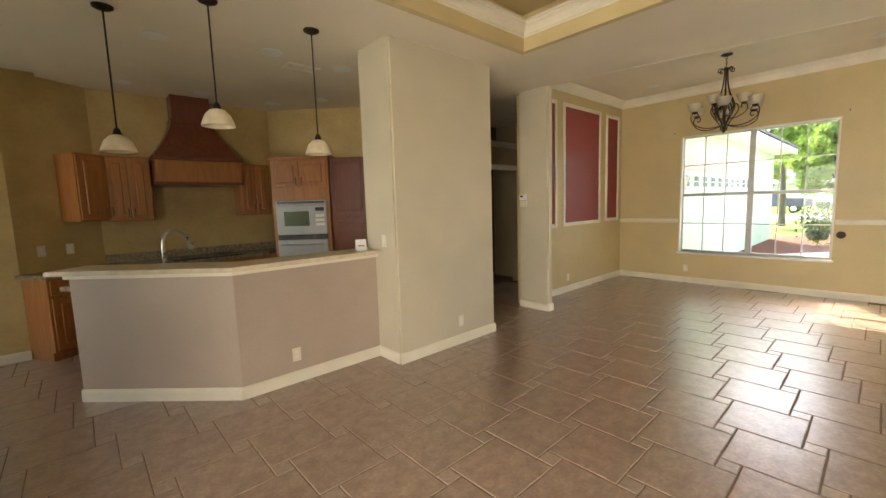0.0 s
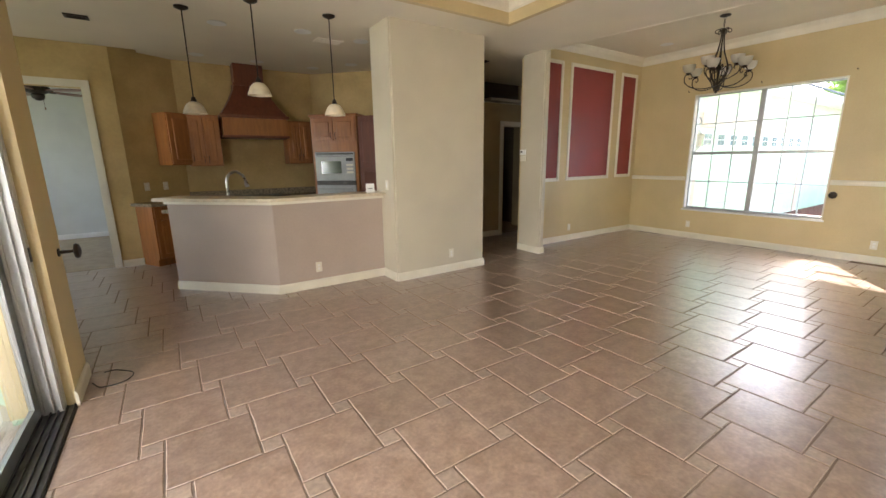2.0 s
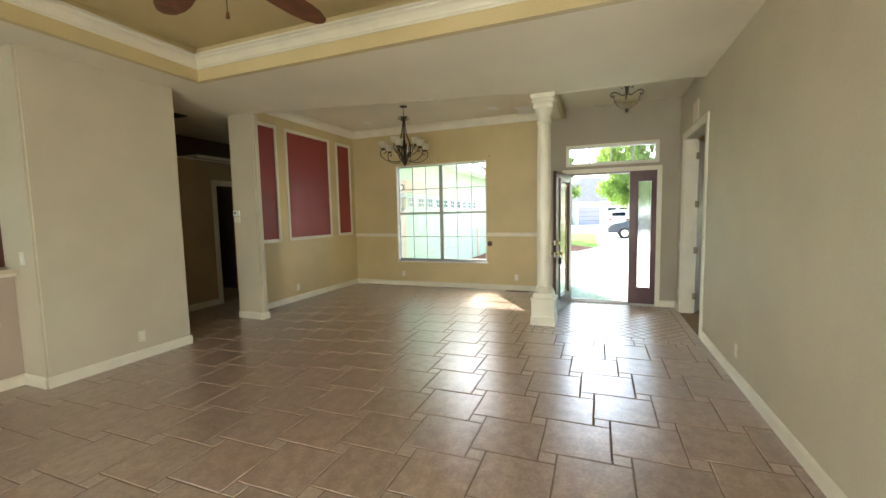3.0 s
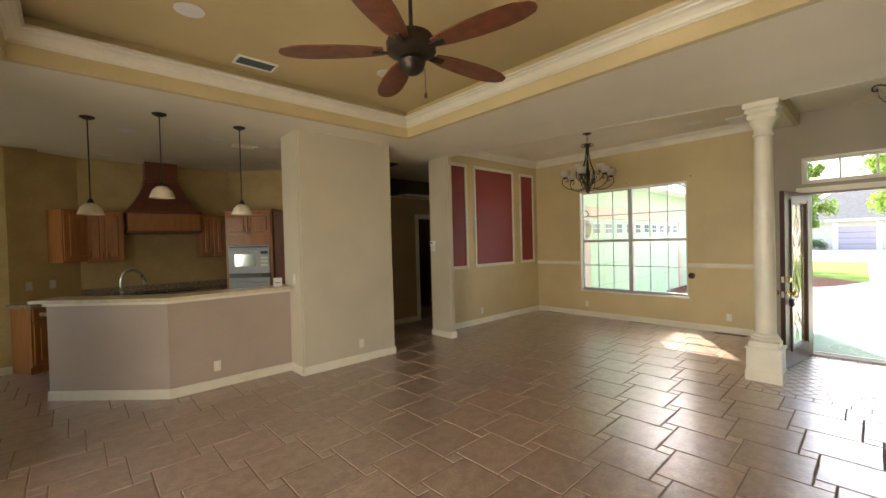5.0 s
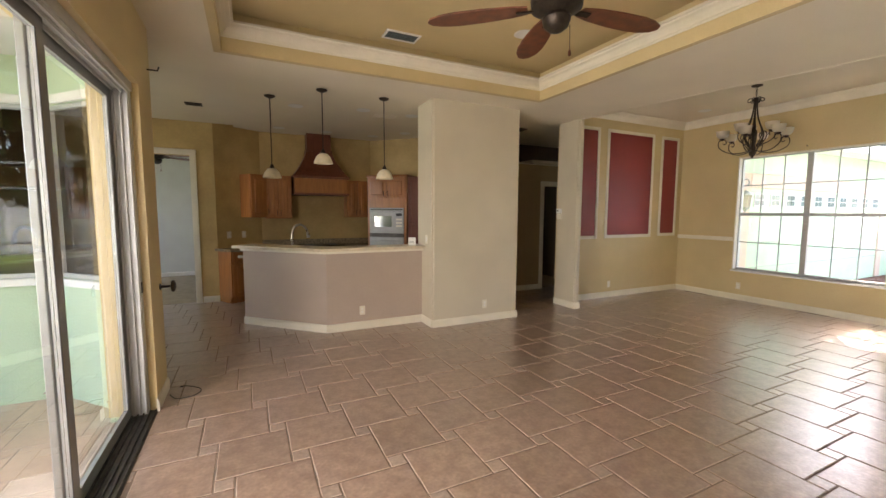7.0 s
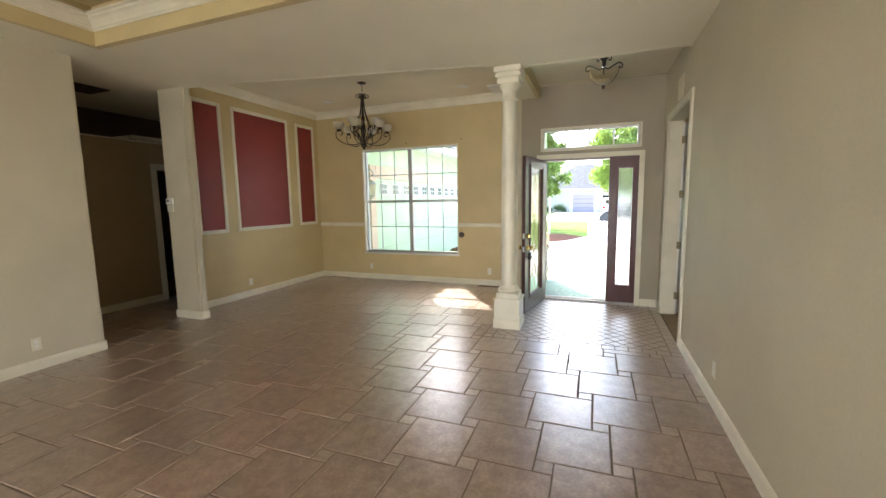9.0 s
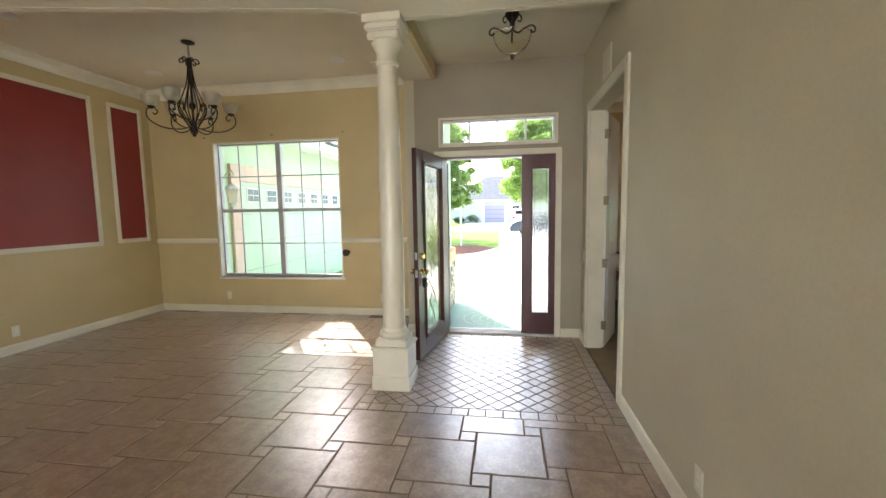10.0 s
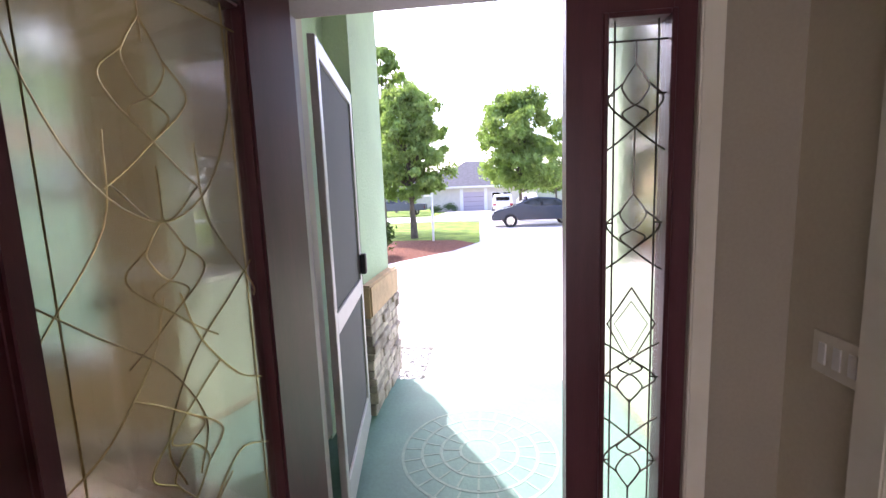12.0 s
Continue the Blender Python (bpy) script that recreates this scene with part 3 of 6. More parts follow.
crown((8.84, 0.75), (8.1, 0.75), (0, 1), DZ, 0.13, 0.10)

for a, b, o in (((0.4, -1.25), (6.45, -1.25), (0, 1)), ((7.85, -1.25), (8.1, -1.25), (0, 1)), ((3.215, 4.39), (4.568, 4.39), (0, -1)), ((3.215, 4.40), (3.215, 4.74), (-1, 0)),
                ((5.69, 4.40), (5.80, 4.40), (0, -1)), ((5.69, 4.40), (5.69, 4.86), (-1, 0)), ((5.80, 4.42), (5.80, 4.84), (1, 0)), ((5.80, 4.84), (8.84, 4.84), (0, -1)), ((8.84, 4.84), (8.84, 0.75), (-1, 0)),
                ((8.84, 0.75), (8.1, 0.75), (0, 1)), ((8.1, 0.75), (8.1, 0.41), (-1, 0)), ((8.1, -1.03), (8.1, -1.25), (-1, 0)), ((0.4, 3.24), (0.4, 3.69), (1, 0)), ((0.4, -1.25), (0.4, -0.95), (1, 0)),
                ((0.10, 3.69), (0.40, 3.69), (0, 1)), ((4.568, 6.0), (6.31, 6.0), (0, -1)), ((0.36, 7.35), (0.60, 7.35), (0, -1)), ((-2.3, 7.35), (-0.57, 7.35), (0, -1)), ((4.568, 4.40), (4.568, 6.0), (1, 0))):
    baseboard(a, b, o)

# pony wall of the kitchen bar
structure("wall_bar", prism([(3.212, 4.74), (3.212, 4.89), (1.987, 4.89), (1.101, 5.776), (0.995, 5.67), (1.925, 4.74)][::-1], 0, 1.0), TAUPE, "taupe painted half wall of the kitchen bar", "wall")
bd = Vector((-0.7071, -0.7071))
baseboard((3.212, 4.74), (1.919, 4.74), (0, -1))
baseboard((1.925, 4.74), (0.988, 5.663), bd)
baseboard((0.995, 5.67), (1.101, 5.776), (-0.7071, 0.7071))


# ---- openings: doorway casings ----
def casing(name, u0, u1, top, w, m, label, mat=None, sill=None):
    """A frame of flat boards round an opening, in the wall's own axes (face at y = 0, room at -y)."""
    ob = empty(name, (0, 0, 0), label, "casing", kind="structure")
    ob.matrix_basis = m
    mat = mat or TRIM
    bottom = 0 if sill is None else sill
    for n, args in (("jamb_casing", (u0 - w, u0, -0.018, 0, bottom, top + w)), ("jamb_casing", (u1, u1 + w, -0.018, 0, bottom, top + w)), ("head_casing", (u0, u1, -0.018, 0, top, top + w))):
        part(n, box(*args, 0.005, 2), mat, ob)
    return ob


casing("casing_office", 0.34, 1.56, 2.43, 0.09, pose(8.10, -1.25, 0, 0, 0, 180), "cream casing of the office doorway")
casing("casing_bedroom", 1.84, 2.56, 2.42, 0.09, pose(-2.30, 7.35, 0), "cream casing of the bedroom doorway")
casing("casing_hall", 1.80, 2.56, 2.05, 0.09, pose(4.568, 6.0, 0), "cream casing of the hallway doorway")
casing("casing_entry", 0.29, 1.59, 2.075, 0.065, pose(8.10, 0.63, 0, 0, 0, -90), "white casing of the front door")

# ---- dining room ----
def picture_panel(x0, x1, z0, z1):
    ob = empty("wall_panel", ((x0 + x1) / 2, 4.84, z0), "red painted wall panel in a cream picture molding", "wall panel", "red wall panels")
    w, h = (x1 - x0) / 2, z1 - z0
    part("panel", box(-w + 0.03, w - 0.03, -0.004, 0, 0.03, h - 0.03), RED, ob)
    for a in ((-w, -w + 0.055, 0, h), (w - 0.055, w, 0, h), (-w + 0.055, w - 0.055, 0, 0.055), (-w + 0.055, w - 0.055, h - 0.055, h)):
        part("molding", box(a[0], a[1], -0.024, 0, a[2], a[3], 0.008, 2), TRIM, ob)
    return ob


picture_panel(6.09, 6.59, 1.07, 2.985)
picture_panel(6.77, 7.985, 1.075, 2.985)
picture_panel(8.19, 8.70, 1.085, 2.975)
for y0, y1 in ((4.84, 3.83), (1.86, 0.75)):
    structure("trim_chair_rail", molding([(0, 1.035), (0.014, 1.035), (0.022, 1.06), (0.018, 1.09), (0.006, 1.105), (0, 1.105)], (8.84, y0), (8.84, y1), (-1, 0)), TRIM, "cream chair rail on the dining room wall", "trim")


def sash_window(name, m, w, h, cols, rows, label, mullion=0.0, meet=True, sill=0.0, mat=None, depth=0.0, pane_mat=None):
    """A window in the plane y = 0, from u = 0 to w and z = 0 to h; units side by side, each with a meeting rail and glazing bars."""
    mat = mat or ALUMINIUM
    ob = empty(name, (0, 0, 0), label, "window", kind="structure")
    ob.matrix_basis = m
    f = 0.035
    frame_ob = part("frame", bm_box(bm_box(bm_box(bm_box(bmesh.new(), 0, f, -0.02, 0.05, 0, h), w - f, w, -0.02, 0.05, 0, h), f, w - f, -0.02, 0.05, 0, f), f, w - f, -0.02, 0.05, h - f, h), mat, ob)
    units = 2 if mullion else 1
    if mullion:
        part("mullion", box(w / 2 - mullion / 2, w / 2 + mullion / 2, -0.025, 0.055, f, h - f, 0.004), mat, ob)
    for k in range(units):
        u0 = f if k == 0 else w / 2 + mullion / 2
        u1 = w - f if k == units - 1 else w / 2 - mullion / 2
        if meet:
            part("meeting_rail", box(u0, u1, -0.015, 0.035, h / 2 - 0.03, h / 2 + 0.02, 0.004), mat, ob)
        for c in range(1, cols):
            u = u0 + (u1 - u0) * c / cols
            part("glazing_bar", box(u - 0.007, u + 0.007, 0.0, 0.022, f, h - f), mat, ob)
        for r in range(1, rows):
            if meet and r * 2 == rows:
                continue
            z = h * r / rows
            part("glazing_bar", box(u0, u1, 0.001, 0.021, z - 0.007, z + 0.007), mat, ob)
        pane = part("pane", box(u0, u1, 0.009, 0.013, f, h - f), pane_mat or PANE, ob)
        pane.visible_shadow = False
    if sill:
        part("sill", box(-0.02, w + 0.02, -0.06 - sill, 0.0, -0.03, 0.0, 0.006), WHITE, ob, "white marble sill")
    return ob


sash_window("window_dining", pose(8.95, 3.82, 0.53, 0, 0, -90), 1.95, 1.97, 3, 4, "white double window with glazing bars in the dining room", mullion=0.075, sill=0.06)
sash_window("window_office", pose(10.18, -3.0, 0.90, 0, 0, -90), 1.77, 1.62, 4, 4, "white office window with glazing bars", sill=0.03)
sash_window("window_office", pose(8.75, -1.36, 0.90), 1.0, 1.62, 2, 4, "white office window towards the porch")
sash_window("window_bay", pose(-0.40, 4.05, 0.97, 0, 0, math.degrees(math.atan2(-0.63, 0.60))) @ pose(0.05, 0.04, 0), 0.75, 1.38, 1, 1, "white framed bay window of the nook", meet=False, pane_mat=BAYGLASS)
sash_window("window_bay", pose(-1.82, 4.09, 0.97), 1.36, 1.38, 1, 1, "white framed bay window of the nook", meet=False, pane_mat=BAYGLASS)
sash_window("window_nook", pose(-2.46, 6.8, 0.9, 0, 0, -90), 1.6, 1.45, 2, 2, "white window of the breakfast nook", meet=False)
# Out of view: added as the opening for the bedroom's fill light.
sash_window("window_bedroom", pose(-2.46, 10.2, 0.8, 0, 0, -90), 1.8, 1.4, 2, 2, "white unseen bedroom window added to light the room", meet=False)
for m, w in ((pose(-0.40, 4.05, 0, 0, 0, math.degrees(math.atan2(-0.63, 0.60))) @ pose(0.05, 0, 0), 0.75), (pose(-1.82, 4.05, 0), 1.36)):
    ob = empty("window_trim", (0, 0, 0), "white painted stucco band round a bay window", "window trim", kind="structure")
    ob.matrix_basis = m
    for args in ((-0.05, 0.0, -0.025, 0, 0.91, 2.42), (w, w + 0.05, -0.025, 0, 0.91, 2.42), (0, w, -0.025, 0, 2.35, 2.42), (0, w, -0.035, 0, 0.91, 0.97)):
        part("band", box(*args, 0.004), WHITE, ob)

rv = empty("window_reveal", (8.84, 0, 0), "cream painted reveal of the dining window", "window reveal", kind="structure")
for a in ((0.002, 0.105, 3.800, 3.8185, 0.535, 2.498), (0.002, 0.105, 1.8715, 1.890, 0.535, 2.498), (0.002, 0.105, 1.890, 3.800, 2.480, 2.498)):
    part("reveal_board", box(*a), TRIM, rv)

tr = empty("window_transom", (8.15, 0.32, 2.215), "white transom window with four panes over the front door", "window", kind="structure", turn=-90)
for a in ((0, 1.27, 0, 0.022), (0, 1.27, 0.248, 0.27)):
    part("frame_rail", box(a[0], a[1], -0.03, 0.03, a[2], a[3]), WHITE, tr)
for u in (0.0, 0.31, 0.625, 0.94, 1.248):
    part("frame_bar", box(u, u + 0.022, -0.028, 0.028, 0.022, 0.248), WHITE, tr)
for k in range(4):
    part("pane", box(0.03 + k * 0.313, 0.30 + k * 0.313, -0.003, 0.003, 0.024, 0.246), PANE, tr).visible_shadow = False
ob = empty("transom_trim", (8.10, 0.32, 2.215), "white trim round the transom window", "window trim", kind="structure", turn=-90)
for a in ((-0.03, 0, -0.03, 0.30), (1.27, 1.30, -0.03, 0.30), (0, 1.27, 0.27, 0.30), (0, 1.27, -0.03, 0)):
    part("trim_board", box(a[0], a[1], -0.014, 0, a[2], a[3], 0.003), TRIM, ob)


def scroll(r0, r1, a0, a1, n=14):
    """Points of a spiral in a plane."""
    return [(((r0 + (r1 - r0) * i / n) * math.cos(a0 + (a1 - a0) * i / n)), ((r0 + (r1 - r0) * i / n) * math.sin(a0 + (a1 - a0) * i / n))) for i in range(n + 1)]


def smooth_path(pts, per=6):
    """A Catmull-Rom line through points."""
    pts = [Vector(p) for p in pts]
    ext = [2 * pts[0] - pts[1], *pts, 2 * pts[-1] - pts[-2]]
    out = []
    for i in range(1, len(ext) - 2):
        p0, p1, p2, p3 = ext[i - 1 : i + 3]
        for k in range(per):
            t = k / per
            out.append(0.5 * ((2 * p1) + (p2 - p0) * t + (2 * p0 - 5 * p1 + 4 * p2 - p3) * t * t + (3 * p1 - p0 - 3 * p2 + p3) * t ** 3))
    return out + [pts[-1]]


def at_angle(pts, a):
    return [(r * math.cos(a), r * math.sin(a), z) for r, z in pts]


def chandelier():
    ob = empty("chandelier", (7.39, 2.88, DZ), "dark bronze scroll chandelier with frosted glass bowl shades", "chandelier")
    part("canopy", lathe([(0.005, -0.005), (0.065, -0.006), (0.062, -0.018), (0.02, -0.03), (0.006, -0.035)]), IRON, ob, smooth=40)
    chain = bmesh.new()
    for k in range(4):
        c = -0.05 - k * 0.028
        ring = [(0.010 * math.cos(a) * (k % 2), 0.010 * math.cos(a) * (1 - k % 2), c + 0.018 * math.sin(a)) for a in [i * math.pi / 5 for i in range(10)]]
        bm_tube(chain, ring, 0.003, 5, True)
    part("chain", chain, IRON, ob)
    for k in range(6):
        a = k * math.pi / 3
        part("top_scroll", tube(at_angle(smooth_path([(0.018, -0.20), (0.05, -0.175), (0.085, -0.185), (0.088, -0.215), (0.062, -0.222), (0.055, -0.205)], 4), a), 0.006, 6), IRON, ob, smooth=60)
        part("stem", tube(at_angle(smooth_path([(0.018, -0.17), (0.022, -0.3), (0.045, -0.45), (0.10, -0.60), (0.115, -0.68), (0.07, -0.78), (0.025, -0.86), (0.02, -0.93)], 4), a + 0.3), 0.0065, 6), IRON, ob, smooth=60)
    part("hub", lathe([(0.004, -0.98), (0.02, -0.965), (0.012, -0.94), (0.03, -0.92), (0.014, -0.88), (0.012, -0.70), (0.03, -0.68), (0.032, -0.64), (0.012, -0.62), (0.008, -0.2), (0.02, -0.18), (0.006, -0.16)], 14), IRON, ob, smooth=40)
    shade = lathe([(0.018, 0.0), (0.05, 0.012), (0.07, 0.04), (0.078, 0.08), (0.082, 0.10), (0.078, 0.10), (0.072, 0.08), (0.064, 0.043), (0.045, 0.018), (0.014, 0.006)], 20)
    mesh = mesh_of("shade", shade, FROST, 60)
    for k in range(9):
        lower = k < 6
        a = k * math.pi / 3 + 0.2 if lower else (k - 6) * 2 * math.pi / 3 + 0.7
        if lower:
            pts = [(0.03, -0.88), (0.14, -0.91), (0.28, -0.90), (0.39, -0.83), (0.40, -0.74), (0.345, -0.71), (0.31, -0.75), (0.33, -0.78), (0.352, -0.765)]
            r, z = 0.36, -0.70
        else:
            pts = [(0.03, -0.80), (0.12, -0.80), (0.22, -0.74), (0.235, -0.66), (0.19, -0.64), (0.17, -0.67), (0.185, -0.69)]
            r, z = 0.20, -0.625
        if lower:
            part("inner_scroll", tube(at_angle(smooth_path([(0.025, -0.95), (0.055, -0.86), (0.12, -0.76), (0.15, -0.68), (0.12, -0.63), (0.085, -0.66), (0.10, -0.70)], 4), a + 0.5), 0.0065, 6), IRON, ob, smooth=60)
        arm = part("arm", tube(at_angle(smooth_path(pts, 4), a), 0.0065, 6), IRON, ob, smooth=60)
        part("cup", lathe([(0.006, -0.03), (0.03, -0.012), (0.034, 0.0), (0.02, 0.002)], 12, (r * math.cos(a), r * math.sin(a), z)), IRON, arm, smooth=40)
        s = new("shade", mesh)
        s.parent = ob
        s.location = (r * math.cos(a), r * math.sin(a), z)
        tagged(s, "frosted glass bowl shade")
    return ob


chandelier()

# column between the dining room and the foyer
col = empty("column", (6.66, 0.52, 0), "cream painted round column on a square plinth", "column")
part("plinth", box(-0.158, 0.158, -0.158, 0.158, 0, 0.115, 0.005, 2), TRIM, col)
part("plinth_panel", box(-0.148, 0.148, -0.148, 0.148, 0.115, 0.335, 0.004, 2), TRIM, col)
part("plinth_cap", box(-0.163, 0.163, -0.163, 0.163, 0.335, 0.362, 0.008, 3), TRIM, col)
part("plinth_block", box(-0.128, 0.128, -0.128, 0.128, 0.362, 0.42, 0.005, 2), TRIM, col)
part("base_ring", lathe([(0.118, 0.42), (0.127, 0.430), (0.129, 0.445), (0.122, 0.462), (0.108, 0.470), (0.110, 0.482), (0.102, 0.495), (0.094, 0.505)], 40), TRIM, col, smooth=50)
part("shaft", lathe([(0.094, 0.50), (0.094, 1.1), (0.089, 1.8), (0.078, 2.60)], 48), TRIM, col, smooth=50)
part("neck_ring", lathe([(0.079, 2.60), (0.090, 2.61), (0.092, 2.625), (0.080, 2.638), (0.080, 2.70), (0.092, 2.72), (0.105, 2.75), (0.118, 2.775)], 40), TRIM, col, smooth=50)
part("capital", box(-0.122, 0.122, -0.122, 0.122, 2.775, 2.835, 0.010, 3), TRIM, col)
part("abacus", box(-0.138, 0.138, -0.138, 0.138, 2.835, 2.895, 0.014, 3), TRIM, col)
part("top_block", box(-0.150, 0.150, -0.150, 0.150, 2.895, 2.9545, 0.006, 2), TRIM, col)



# ---- ceiling fixtures ----
def recessed_light(x, y, z):
    ob = empty("recessed_light", (x, y, z), "round white recessed ceiling light, switched off", "ceiling light", "recessed lights")
    part("trim_ring", lathe([(0.062, -0.002), (0.095, -0.003), (0.098, -0.008), (0.085, -0.012), (0.064, -0.008)], 28), WHITE, ob, smooth=40)
    part("lens", lathe([(0.002, -0.003), (0.062, -0.003), (0.06, -0.006), (0.002, -0.007)], 24), FROST, ob, smooth=40)
    return ob


first = recessed_light(1.71, 5.57, CZ)
for x, y, z in ((2.59, 5.38, CZ), (3.33, 5.40, CZ), (1.60, 7.2, CZ), (2.40, 7.22, CZ), (3.25, 7.22, CZ), (3.70, 6.68, CZ), (1.885, 3.06, TZ), (3.60, 3.06, TZ), (1.885, 0.05, TZ), (3.60, 0.05, TZ), (6.58, 4.02, DZ), (8.14, 4.03, DZ), (8.16, 1.55, DZ), (6.58, 1.55, DZ)):
    copy_thing(first, pose(x, y, z))


def ceiling_vent(x, y, z, w, h, mat, n=7, label="white louvred ceiling vent", slat_mat=None):
    ob = empty("ceiling_vent", (x, y, z), label, "vent")
    # Black sheet stands in for the shaded duct behind the slats.
    part("backing", box(-w / 2 + 0.01, w / 2 - 0.01, -h / 2 + 0.01, h / 2 - 0.01, -0.004, -0.001), GASKET, ob)
    for a in ((-w / 2, w / 2, -h / 2, -h / 2 + 0.022), (-w / 2, w / 2, h / 2 - 0.022, h / 2), (-w / 2, -w / 2 + 0.022, -h / 2 + 0.022, h / 2 - 0.022), (w / 2 - 0.022, w / 2, -h / 2 + 0.022, h / 2 - 0.022)):
        part("frame", box(*a, -0.012, 0, 0.002), mat, ob)
    for k in range(n):
        y0 = -h / 2 + 0.026 + (h - 0.052) * k / n
        bm = box(-w / 2 + 0.022, w / 2 - 0.022, y0, y0 + (h - 0.052) / n * 0.38, -0.010, -0.007)
        part("slat", bm, slat_mat or mat, ob)
    return ob


ceiling_vent(2.53, 3.655, TZ, 0.36, 0.20, WHITE, slat_mat=GARAGE_PANE, label="white louvred vent in the tray ceiling")
ceiling_vent(0.47, 6.10, CZ, 0.20, 0.14, IRON, 4, label="small brown ceiling vent near the nook")
ceiling_vent(2.98, 5.62, CZ, 0.34, 0.18, CEIL, label="white louvred vent in the kitchen ceiling")
ceiling_vent(5.15, 5.55, CZ, 0.60, 0.40, IRON, 9, label="dark return vent in the hallway ceiling")

# ceiling fan
def fan_blade(r0=0.17, r1=0.80):
    bm = bmesh.new()
    out = []
    outline = [(r0, 0.045), (r0 + 0.10, 0.07), (r0 + 0.28, 0.088), (r0 + 0.44, 0.09), (r1 - 0.10, 0.078), (r1 - 0.02, 0.045), (r1, 0.01)]
    pts = outline + [(x, -y) for x, y in outline[::-1]]
    low = [bm.verts.new((x, y, -0.005 + y * 0.18)) for x, y in pts]
    top = [bm.verts.new((x, y, 0.004 + y * 0.18)) for x, y in pts]
    bm.faces.new(top)
    bm.faces.new(low[::-1])
    for i in range(len(pts)):
        j = (i + 1) % len(pts)
        bm.faces.new((low[i], low[j], top[j], top[i]))
    return bm


def ceiling_fan(name, at, label, blade_mat, body_mat, angle, rod, size=1.0, tip=0.80):
    ob = empty(name, at, label, "ceiling fan")
    part("canopy", lathe([(0.01, -0.001), (0.075, -0.001), (0.075, -0.02), (0.05, -0.055), (0.016, -0.07)], 24), body_mat, ob, smooth=40)
    part("downrod", tube([(0, 0, -0.05), (0, 0, -rod)], 0.013, 10), body_mat, ob)
    motor = part("motor", lathe([(0.02, -rod + 0.02), (0.06, -rod), (0.13, -rod - 0.025), (0.155, -rod - 0.07), (0.15, -rod - 0.12), (0.10, -rod - 0.15), (0.075, -rod - 0.16)], 32), body_mat, ob, smooth=40)
    part("switch_housing", lathe([(0.075, -rod - 0.158), (0.085, -rod - 0.18), (0.072, -rod - 0.225), (0.04, -rod - 0.25), (0.012, -rod - 0.26)], 24), body_mat, ob, smooth=40)
    chain = part("pull_chain", tube([(0.06, -0.05, -rod - 0.22), (0.062, -0.052, -rod - 0.36)], 0.0022, 5), body_mat, ob)
    part("pull_knob", lathe([(0.002, 0), (0.010, 0.006), (0.008, 0.03), (0.003, 0.04)], 10, (0.062, -0.052, -rod - 0.40)), BLADE, chain, smooth=40)
    mesh, arm = mesh_of("blade", fan_blade(0.17, tip), blade_mat), mesh_of("blade_iron", box(0.09, 0.24, -0.022, 0.022, -0.016, -0.006, 0.004), body_mat)
    for k in range(5):
        b = new("blade", mesh)
        b.parent = ob
        b.matrix_basis = pose(0, 0, -rod - 0.11, 0, 0, angle + 72 * k) @ pose(0, 0, 0, -12)
        i = new("blade_iron", arm)
        i.parent = b
    return ob


ceiling_fan("ceiling_fan", (2.77, 1.63, TZ), "dark bronze ceiling fan with five reddish wooden blades", BLADE, IRON, -5, 0.44)
ceiling_fan("ceiling_fan", (-0.47, 9.2, 2.85), "dark ceiling fan with brown blades in the bedroom", HOODWOOD, IRON, 38, 0.16, tip=0.72)

# foyer ceiling lamp
fl = empty("foyer_lamp", (7.02, -0.465, FZ), "dark iron scroll ceiling lamp with an alabaster bowl", "ceiling lamp")
part("canopy", lathe([(0.005, -0.001), (0.055, -0.001), (0.06, -0.02), (0.045, -0.05), (0.022, -0.08), (0.018, -0.15), (0.008, -0.16)], 24), IRON, fl, smooth=40)
for k in range(4):
    part("scroll_arm", tube(at_angle(smooth_path([(0.015, -0.15), (0.05, -0.165), (0.10, -0.135), (0.15, -0.115), (0.185, -0.13), (0.185, -0.165), (0.16, -0.17), (0.155, -0.15)], 5), k * math.pi / 2), 0.008, 6), IRON, fl, smooth=60)
    part("top_scroll", tube(at_angle(smooth_path([(0.03, -0.02), (0.065, -0.03), (0.075, -0.06), (0.06, -0.08), (0.048, -0.065)], 4), k * math.pi / 2), 0.006, 6), IRON, fl, smooth=60)
part("bowl", lathe([(0.01, -0.335), (0.06, -0.325), (0.11, -0.29), (0.145, -0.24), (0.16, -0.185), (0.155, -0.185), (0.14, -0.238), (0.105, -0.285), (0.06, -0.318), (0.01, -0.328)], 32), BOWL, fl, "alabaster glass bowl", smooth=60)
part("finial", lathe([(0.002, -0.385), (0.012, -0.375), (0.02, -0.36), (0.022, -0.345), (0.006, -0.333)], 14), IRON, fl, smooth=40)

